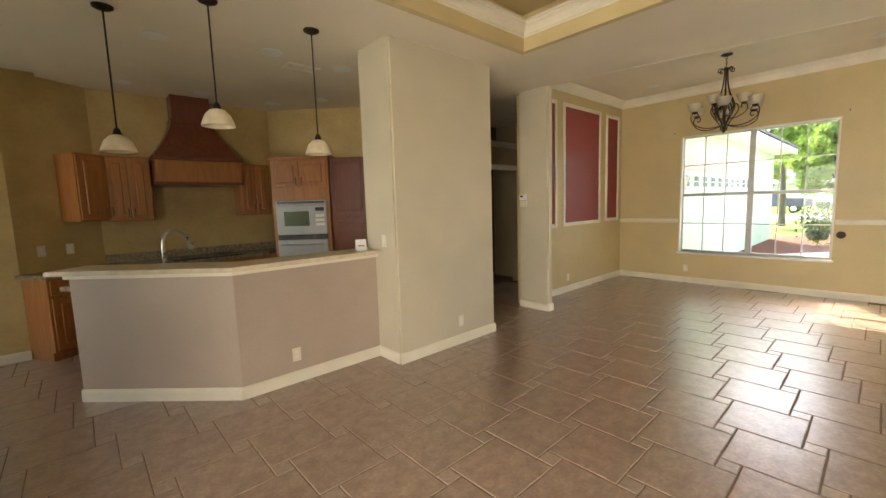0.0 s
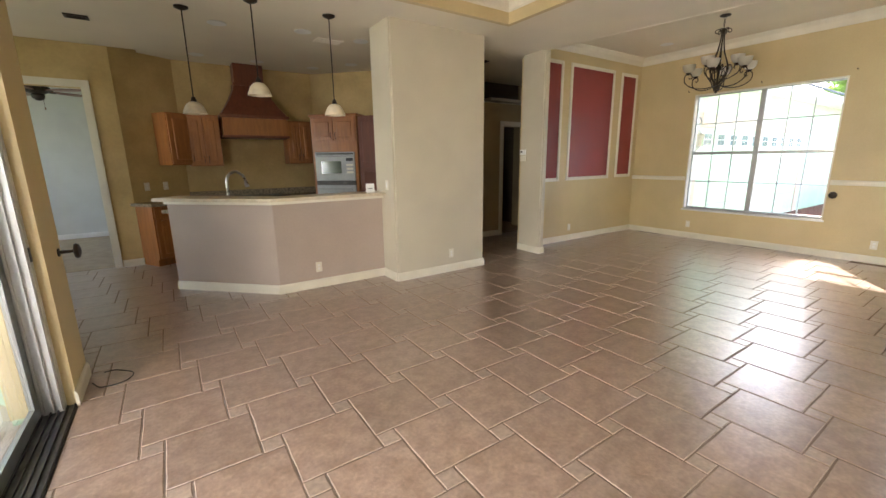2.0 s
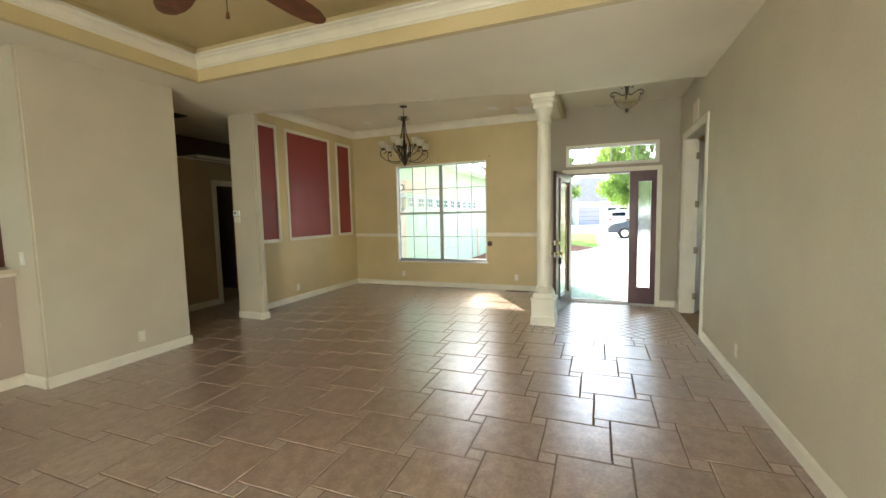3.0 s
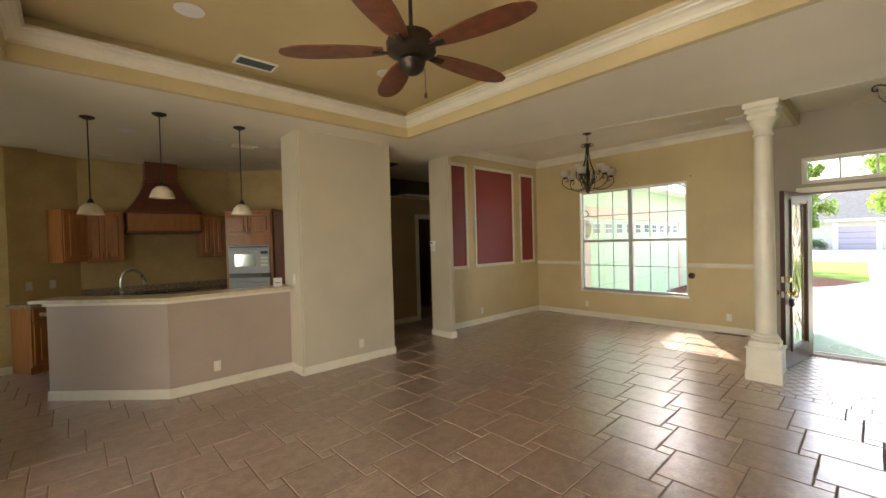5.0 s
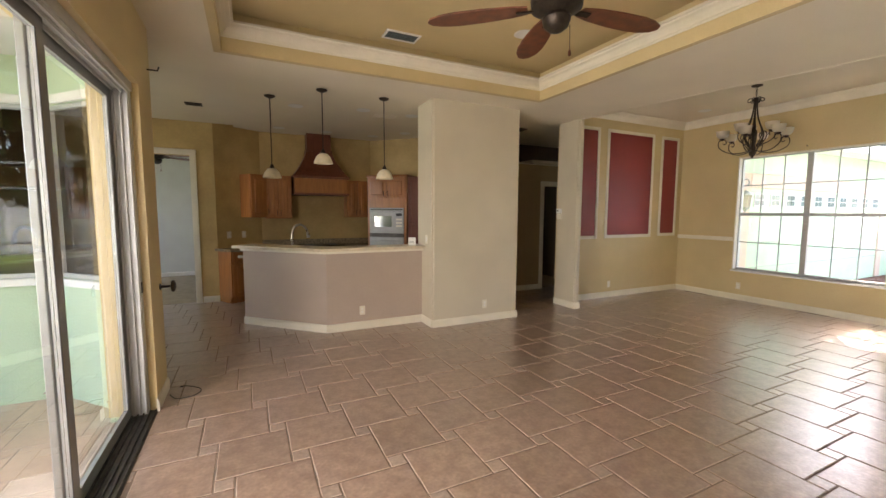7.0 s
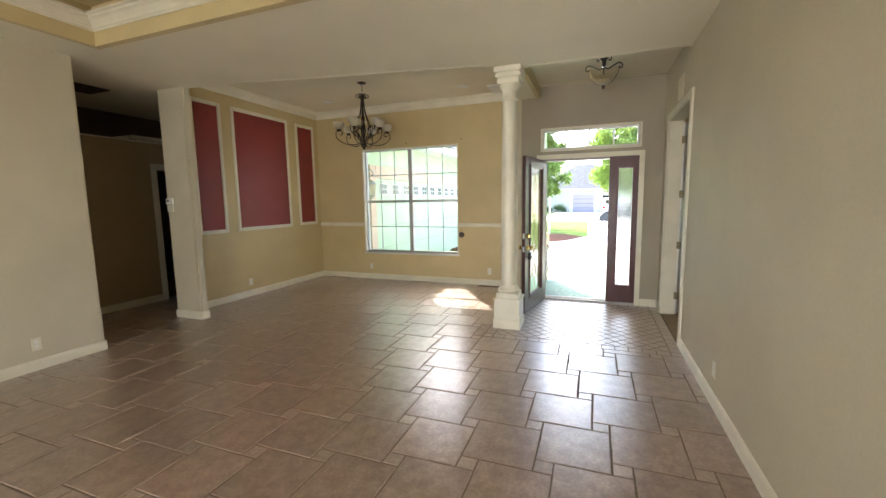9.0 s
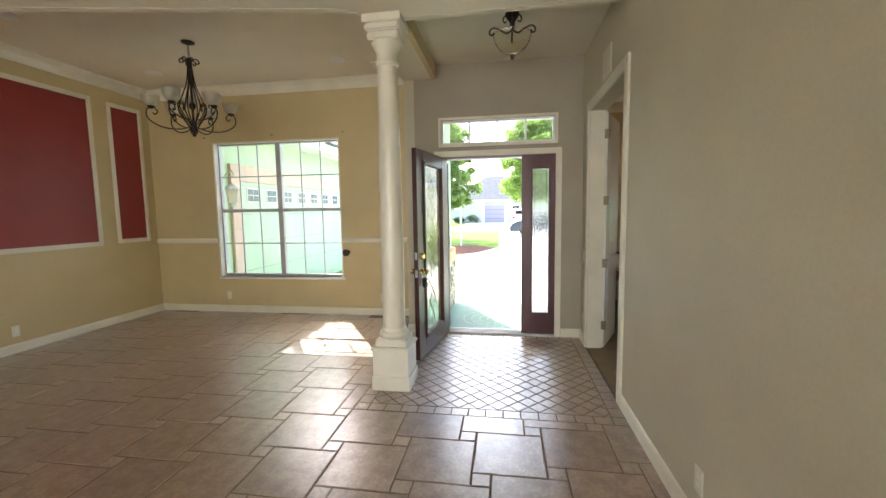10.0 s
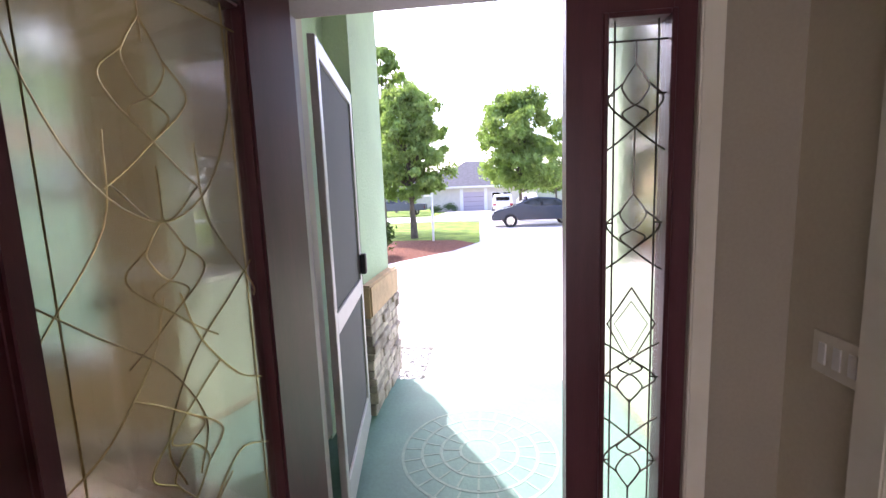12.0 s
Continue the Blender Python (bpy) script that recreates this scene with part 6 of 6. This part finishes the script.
def car(name, x, y, turn, paint, label, kind="sedan"):
    """A parked vehicle, its length along its own x."""
    ob = empty(name, (x, y, -0.13), label, "car" if kind != "pickup" else "pickup truck", turn=turn)
    if kind == "sedan":
        L, W, side = 4.7, 1.8, [(-2.35, 0.35), (-2.33, 0.75), (-2.1, 0.95), (-1.5, 1.02), (-0.8, 1.38), (0.0, 1.45), (0.6, 1.36), (1.25, 1.0), (2.0, 0.88), (2.3, 0.7), (2.35, 0.35)]
        glass_pts = [(-1.35, 1.03), (-0.75, 1.33), (0.0, 1.39), (0.55, 1.31), (1.05, 1.02)]
    elif kind == "suv":
        L, W, side = 4.6, 1.85, [(-2.3, 0.4), (-2.3, 1.05), (-2.1, 1.62), (-1.7, 1.74), (0.3, 1.72), (1.0, 1.15), (1.9, 1.02), (2.25, 0.85), (2.3, 0.4)]
        glass_pts = [(-2.0, 1.12), (-1.85, 1.58), (0.2, 1.62), (0.75, 1.15)]
    else:
        L, W, side = 5.6, 1.95, [(-2.8, 0.5), (-2.8, 1.15), (-0.95, 1.15), (-0.85, 1.80), (0.55, 1.82), (1.15, 1.22), (2.5, 1.12), (2.8, 0.95), (2.8, 0.5)]
        glass_pts = [(-0.75, 1.25), (-0.7, 1.70), (0.45, 1.72), (0.85, 1.25)]
    bm = bmesh.new()
    l_ = [bm.verts.new((px, -W / 2, pz)) for px, pz in side]
    r_ = [bm.verts.new((px, W / 2, pz)) for px, pz in side]
    bm.faces.new(l_)
    bm.faces.new(r_[::-1])
    for i in range(len(side)):
        j = (i + 1) % len(side)
        bm.faces.new((l_[i], r_[i], r_[j], l_[j]))
    for v in bm.verts:
        if v.co.z > 1.2:
            v.co.y *= 0.84
    bmesh.ops.bevel(bm, geom=list(bm.edges), offset=0.06, segments=2, affect="EDGES", clamp_overlap=True)
    part("body", bm, paint, ob, smooth=50)
    for s in (-1, 1):
        g = bmesh.new()
        yy = W / 2 * 0.93
        a = [g.verts.new((px, s * (yy - 0.02 - 0.10 * (pz - 1.0)), pz)) for px, pz in glass_pts]
        b = [g.verts.new((px, s * (yy + 0.012 - 0.10 * (pz - 1.0)), pz)) for px, pz in glass_pts]
        g.faces.new(a)
        g.faces.new(b[::-1])
        for i in range(len(a)):
            j = (i + 1) % len(a)
            g.faces.new((a[i], a[j], b[j], b[i]))
        part("side_window", g, DARKGLASS, ob)
    for cx in (-L * 0.3, L * 0.3):
        for s in (-1, 1):
            wob = part("wheel", lathe([(0.10, -0.10), (0.30, -0.11), (0.335, -0.08), (0.335, 0.08), (0.30, 0.11), (0.10, 0.10)], 24), RUBBER, ob, smooth=40)
            wob.matrix_basis = pose(cx, s * (W / 2 - 0.09), 0.335, 90, 0, 0)
            part("rim", lathe([(0.01, -0.115), (0.2, -0.12), (0.215, -0.1), (0.215, 0.1), (0.2, 0.12), (0.01, 0.115)], 16), CHROME, wob, smooth=40)
    for s in (-1, 1):
        part("tail_lamp", box(-L / 2 - 0.01, -L / 2 + 0.12, s * W * 0.40 - 0.14, s * W * 0.40 + 0.14, 0.72, 0.90, 0.02), LAMPRED, ob)
        part("head_lamp", box(L / 2 - 0.14, L / 2 + 0.01, s * W * 0.38 - 0.16, s * W * 0.38 + 0.16, 0.66, 0.80, 0.02), WHITECAR, ob)
    if kind == "pickup":
        part("tailgate", box(-2.84, -2.80, -0.85, 0.85, 0.6, 1.12, 0.01), paint, ob)
    part("windscreen" if kind != "suv" else "rear_window", box(-L / 2 + 0.02 if kind == "suv" else L * 0.12, (-L / 2 + 0.12) if kind == "suv" else L * 0.135, -0.6, 0.6, 1.15, 1.5, 0.01), DARKGLASS, ob)
    return ob


car("parked_car", 27.6, -3.0, 90, NAVY, "dark blue sedan parked along the street")
car("parked_car", 46.0, -2.0, 0, WHITECAR, "white sport utility car in the far driveway", "suv")
car("parked_car", 49.0, -4.8, 180, WHITECAR, "white pickup truck in the far driveway", "pickup")
car("parked_car", 46.0, 8.2, 90, GREYCAR, "dark grey pickup truck parked across the street", "pickup")


def house(name, x, y, w, d, wall_h, roof_h, label, garage=None, wall_mat=FARWALL):
    ob = empty(name, (x, y, -0.15), label, "house")
    part("wall", box(0, d, -w / 2, w / 2, 0, wall_h), wall_mat, ob)
    rb = bmesh.new()
    e = 0.6
    vs = [rb.verts.new(p) for p in ((-e, -w / 2 - e, wall_h), (d + e, -w / 2 - e, wall_h), (d + e, w / 2 + e, wall_h), (-e, w / 2 + e, wall_h), (d * 0.5, -w / 2 + d * 0.45, wall_h + roof_h), (d * 0.5, w / 2 - d * 0.45, wall_h + roof_h))]
    for q in ((3, 2, 1, 0), (0, 1, 4), (1, 2, 5, 4), (2, 3, 5), (3, 0, 4, 5)):
        rb.faces.new([vs[i] for i in q])
    part("roof", rb, ROOF, ob)
    part("fascia", box(-e - 0.03, -e, -w / 2 - e, w / 2 + e, wall_h - 0.2, wall_h), WHITE, ob)
    if garage:
        g = part("garage_door", box(-0.06, 0, garage - 1.24, garage + 1.24, 0, 2.2), LILAC, ob)
        for k in range(3):
            part("panel_line", box(-0.065, -0.06, garage - 1.24, garage + 1.24, 0.52 + 0.55 * k, 0.55 + 0.55 * k), TRACK, g)
        part("trim", box(-0.1, 0, garage - 1.62, garage - 1.24, 0, 2.6), WHITE, ob)
        part("trim", box(-0.1, 0, garage + 1.24, garage + 1.62, 0, 2.6), WHITE, ob)
    for k in range(3):
        u = -w * 0.42 + k * w * 0.12
        if garage and u + 1.0 > garage - 1.7:
            continue
        wi = part("window", box(-0.04, 0, u, u + 1.0, 0.9, 2.1), WHITE, ob)
        part("pane", box(-0.045, -0.04, u + 0.06, u + 0.94, 0.96, 2.04), DARKGLASS, wi)
    return ob


house("house", 55.0, 0.9, 10.4, 9.0, 2.9, 3.3, "pale far house with a lilac garage door across the street", 0.02)
house("house", 74.0, 9.0, 16.0, 10.0, 3.2, 3.2, "pale far house with a grey shingle roof", None)
house("house", 72.0, -13.0, 16.0, 10.0, 3.0, 2.8, "pale far house with a grey shingle roof", None)
house("house", 22.0, -13.5, 12.0, 8.0, 3.0, 2.4, "cream neighbouring house beyond the office window", None, CREAM)

# ---- patio ----
structure("patio_floor", box(-7.0, 0.12, -4.0, 4.06, -0.3, -0.064), PATIO_GROUT, "grout bed of the tiled patio floor", "floor")
structure("patio_roof", box(-0.95, 0.10, -6.0, 4.3, 2.72, 2.82), WHITE, "white soffit over the patio", "roof")
structure("patio_beam", box(-1.05, -0.90, -4.0, 4.05, 2.55, 2.82), WHITE, "white beam along the patio roof", "beam")
for y in (-3.8, -1.6):
    pp = empty("patio_post", (-0.98, y, -0.06), "white square post under the patio roof", "post", "patio posts")
    part("post", box(-0.06, 0.06, -0.06, 0.06, 0, 2.61), WHITE, pp)
cage = empty("screen_cage", (0, 0, -0.06), "grey aluminium frame of a screened patio cage", "screen enclosure")
for k in range(5):
    part("post", box(-1.5 - 1.5 * k, -1.45 - 1.5 * k, -5.05, -4.95, 0, 2.75), ALUMINIUM, cage)
for z in (0.75, 2.1, 2.72):
    part("rail", box(-7.55, -1.4, -5.04, -4.96, z, z + 0.05), ALUMINIUM, cage)
for k in range(6):
    part("post", box(-7.55, -7.45, -3.4 + 1.7 * k, -3.35 + 1.7 * k, 0, 2.75), ALUMINIUM, cage)
for z in (0.75, 2.1, 2.72):
    part("rail", box(-7.54, -7.46, -5.0, 5.2, z, z + 0.05), ALUMINIUM, cage)
fence = empty("garden_fence", (-13.0, 0, -0.17), "white vinyl panel fence round the back garden", "fence")
for k in range(9):
    y = -10.8 + 2.4 * k
    part("fence_post", box(-0.07, 0.07, y - 0.07, y + 0.07, 0, 1.9, 0.01), VINYL, fence)
    part("fence_panel", box(-0.02, 0.02, y + 0.07, y + 2.33, 0.05, 1.8), VINYL, fence)
fence2 = empty("garden_fence", (-1.0, -12.0, -0.17), "white vinyl panel fence round the back garden", "fence", turn=90)
for k in range(9):
    y = -10.8 + 2.4 * k
    part("fence_post", box(-0.07, 0.07, y - 0.07, y + 0.07, 0, 1.9, 0.01), VINYL, fence2)
    part("fence_panel", box(-0.02, 0.02, y + 0.07, y + 2.33, 0.05, 1.8), VINYL, fence2)
tree(-17, -3, 7.5, 2.0, 3.5, 31, "dark leafy tree behind the fence", 0.22, 90, 130, LEAF_DARK)
tree(-6, -16, 9.0, 1.5, 4.2, 32, "dark leafy tree behind the fence", 0.22, 90, 130, LEAF_DARK)
tree(-12, -15, 9.0, 1.5, 4.2, 33, "dark leafy tree behind the fence", 0.22, 90, 130, LEAF_DARK)
tree(0.5, -16, 8.5, 1.5, 4.0, 34, "dark leafy tree behind the fence", 0.22, 90, 130, LEAF_DARK)
tree(-16, -12, 8.0, 2.0, 3.8, 33, "dark leafy tree behind the fence", 0.22, 90, 130, LEAF_DARK)

# ---- floor tiles ----
def clip(poly, n, c):
    """The part of a convex plan polygon where n . p <= c."""
    out = []
    for i, p in enumerate(poly):
        q = poly[(i + 1) % len(poly)]
        dp, dq = n[0] * p[0] + n[1] * p[1] - c, n[0] * q[0] + n[1] * q[1] - c
        if dp <= 0:
            out.append(p)
        if (dp < 0 < dq) or (dq < 0 < dp):
            t = dp / (dp - dq)
            out.append((p[0] + t * (q[0] - p[0]), p[1] + t * (q[1] - p[1])))
    return out


def area(poly):
    return 0.5 * sum(p[0] * q[1] - q[0] * p[1] for p, q in zip(poly, poly[1:] + poly[:1])) if len(poly) > 2 else 0.0


def tile_faces(poly, z, verts, faces, inset=0.0032, drop=0.005):
    """A tile over a convex outline: top, worn chamfer and sides."""
    cx, cy = sum(p[0] for p in poly) / len(poly), sum(p[1] for p in poly) / len(poly)
    base, n = len(verts), len(poly)
    for x, y in poly:
        k = math.hypot(x - cx, y - cy)
        f = max(0.0, 1 - inset * 1.4 / max(k, 1e-4))
        verts.append((cx + (x - cx) * f, cy + (y - cy) * f, z))
    verts += [(x, y, z - drop * 0.45) for x, y in poly]
    verts += [(x, y, z - drop * 1.6) for x, y in poly]
    faces.append([base + i for i in range(n)])
    for i in range(n):
        j = (i + 1) % n
        faces.append((base + n + i, base + n + j, base + j, base + i))
        faces.append((base + 2 * n + i, base + 2 * n + j, base + n + j, base + n + i))


def tile_mesh(name, poly, z, mat, origin=(0.0, 0.0)):
    verts, faces = [], []
    tile_faces([(x - origin[0], y - origin[1]) for x, y in poly], z, verts, faces)
    me = bpy.data.meshes.new(name)
    me.from_pydata(verts, [], faces)
    worn_lit_edges(me, mat)
    return me


def worn_lit_edges(me, mat):
    """The tile's material on top, paler worn chamfers round it with their highlight in the colour."""
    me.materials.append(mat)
    me.materials.append(WORN_LIT)
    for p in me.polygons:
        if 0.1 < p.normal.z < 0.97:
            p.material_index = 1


FLOOR = bpy.data.objects["floor"]
TA, TB, GAP = 0.4169, 0.1079, 0.0072
BIG, SMALL = TA - GAP, TB - GAP
square = lambda s: [(0, -s), (s, -s), (s, 0), (0, 0)]
edge_rnd = random.Random(21)


def uneven(poly, n, amp):
    """An outline whose edges waver a little inwards, as hand-finished tiles do."""
    out = []
    cx, cy = sum(p[0] for p in poly) / len(poly), sum(p[1] for p in poly) / len(poly)
    for p, q in zip(poly, poly[1:] + poly[:1]):
        for k in range(n):
            x, y = p[0] + (q[0] - p[0]) * k / n, p[1] + (q[1] - p[1]) * k / n
            f = 1 - edge_rnd.uniform(0, amp) / max(math.hypot(x - cx, y - cy), 1e-4)
            out.append((cx + (x - cx) * f, cy + (y - cy) * f))
    return out


big_meshes = [tile_mesh("tile", uneven(square(BIG), 4, 0.0035), 0.0, TILE) for _ in range(6)]
small_meshes = [tile_mesh("tile", uneven(square(SMALL), 2, 0.0025), 0.0, TILE_SMALL) for _ in range(4)]
FX0, FX1, FY0, FY1 = 6.19, 8.095, -1.245, 0.72
ROOMS = [(0.385, 8.1, -1.42, 4.9), (5.8, 8.84, 0.70, 4.85), (-2.5, 4.6, 3.44, 7.45), (4.5, 7.4, 4.4, 6.05)]


def inside(x, y):
    return any(r[0] - 0.05 < x < r[1] + 0.05 and r[2] - 0.05 < y < r[3] + 0.05 for r in ROOMS) and not (x < 0.0 and y < 4.15)


rest_v, rest_f, count = [], [], 0
placed = []
for i in range(-12, 26):
    for j in range(-18, 16):
        ox, oy = 0.741 + i * TA + j * TB, 2.976 + i * TB - j * TA
        placed.append((ox, oy, BIG, big_meshes[(i * 5 + j * 7) % 6], TILE))
        placed.append((ox - TB, oy, SMALL, small_meshes[(i * 3 + j) % 4], TILE_SMALL))
placed = [p for p in placed if inside(p[0] + p[2] / 2, p[1] - p[2] / 2)]
near = lambda p: 0.4 < p[0] < 6.2 and -1.25 < p[1] < 3.3
rest_small_v, rest_small_f = [], []
for ox, oy, s, me, mt in placed:
    poly = [(ox, oy - s), (ox + s, oy - s), (ox + s, oy), (ox, oy)]
    touches = ox + s > FX0 and oy - s < FY1
    low_wall = ox < 0.40 and oy < 3.45
    pieces = [poly]
    if touches:
        left = clip(poly, (1, 0), FX0 - 0.004)
        upper = clip(clip(poly, (-1, 0), -(FX0 - 0.004)), (0, -1), -(FY1 + 0.004))
        pieces = [q for q in (left, upper) if len(q) > 2 and abs(area(q)) > 0.0004]
    if low_wall:
        pieces = [q for q in (clip(p, (-1, 0), -0.405) for p in pieces) if len(q) > 2 and abs(area(q)) > 0.0004]
    if near((ox, oy)) and count < 300:
        for q in pieces:
            if len(pieces) == 1 and not touches and not low_wall:
                t = new("tile", me)
                t.location = (ox, oy, 0)
            else:
                t = new("tile", tile_mesh("tile", q, 0.0, mt))
            t.parent = FLOOR
            count += 1
    else:
        for q in pieces:
            tile_faces(q, 0.0, rest_v if s > 0.2 else rest_small_v, rest_f if s > 0.2 else rest_small_f)
for vs, fs, mt in ((rest_v, rest_f, TILE), (rest_small_v, rest_small_f, TILE_SMALL)):
    me = bpy.data.meshes.new("tile_field")
    me.from_pydata(vs, [], fs)
    worn_lit_edges(me, mt)
    ob = new("tile_field", me)
    ob.parent = FLOOR
    tagged(ob, kind="stuff")

# foyer: small diagonal tiles inside a border
foyer = structure("floor_foyer", box(FX0 - 0.003, FX1, FY0, FY1 + 0.003, -0.05, -0.0028), GROUT, "foyer floor of small diagonal tiles in a tiled border", "floor")
BW = 0.108
ix0, ix1, iy0, iy1 = FX0 + BW, FX1 - BW, FY0 + BW, FY1 - BW
ds = 0.105
side = ds - 0.007
h = side / math.sqrt(2)
step = ds * math.sqrt(2)
diamond = tile_mesh("tile", [(0, -h), (h, 0), (0, h), (-h, 0)], 0.0, TILE_SMALL)
for i in range(-1, int((ix1 - ix0) / step * 2) + 3):
    for j in range(-1, int((iy1 - iy0) / step) + 2):
        cx = ix0 + i * step / 2
        cy = iy1 - (j + (0.5 if i % 2 else 0.0)) * step
        poly = [(cx, cy - h), (cx + h, cy), (cx, cy + h), (cx - h, cy)]
        whole = cx - h > ix0 and cx + h < ix1 and cy - h > iy0 and cy + h < iy1
        q = clip(clip(clip(clip(poly, (1, 0), ix1), (-1, 0), -ix0), (0, 1), iy1), (0, -1), -iy0)
        if len(q) < 3 or abs(area(q)) < 0.0003:
            continue
        if whole:
            t = new("tile", diamond)
            t.location = (cx, cy, 0)
        else:
            t = new("tile", tile_mesh("tile", q, 0.0, TILE_SMALL))
        t.parent = foyer
border = []
n = round((iy1 - iy0) / 0.128)
for k in range(n):
    y0 = iy0 + (iy1 - iy0) * k / n
    border += [(FX0 + 0.003, FX0 + BW - 0.006, y0 + 0.003, y0 + (iy1 - iy0) / n - 0.003), (ix1 + 0.006, FX1 - 0.003, y0 + 0.003, y0 + (iy1 - iy0) / n - 0.003)]
n = round((ix1 - ix0) / 0.128)
for k in range(n):
    x0 = ix0 + (ix1 - ix0) * k / n
    border += [(x0 + 0.003, x0 + (ix1 - ix0) / n - 0.003, FY0 + 0.003, FY0 + BW - 0.006), (x0 + 0.003, x0 + (ix1 - ix0) / n - 0.003, iy1 + 0.006, FY1 - 0.003)]
for x0, y0 in ((FX0, FY0), (FX0, iy1), (ix1, FY0), (ix1, iy1)):
    border.append((x0 + 0.003, x0 + BW - 0.006, y0 + 0.006, y0 + BW - 0.003))
for x0, x1, y0, y1 in border:
    t = new("tile", tile_mesh("tile", [(x0, y0), (x1, y0), (x1, y1), (x0, y1)], 0.0, TILE_SMALL))
    t.parent = foyer

dc = empty("deco_tile", (FX0 + BW / 2, FY1 - BW / 2, 0.0), "small brown corner tile with a pale diamond motif", "tile")
for q in range(4):
    part("motif", prism([(0.005, 0.0), (0.019, -0.012), (0.033, 0.0), (0.019, 0.012)], 0.0005, 0.0015), PLATE, dc).rotation_euler = (0, 0, q * math.pi / 2)

# patio tiles, laid in the same pattern as indoors
PATIO = bpy.data.objects["patio_floor"]
patio_big, patio_small = tile_mesh("tile", square(BIG), 0.0, PATIO_TILE), tile_mesh("tile", square(SMALL), 0.0, PATIO_TILE)
for i in range(-14, 4):
    for j in range(-8, 12):
        ox, oy = 0.60 + i * TA + j * TB, 2.976 + i * TB - j * TA
        for x, y, w, me in ((ox, oy, BIG, patio_big), (ox - TB, oy, SMALL, patio_small)):
            if -4.6 < x and x + w < 0.118 and y - w > -1.6 and y < 4.05:
                t = new("tile", me)
                t.parent = PATIO
                t.location = (x, y, -0.060)
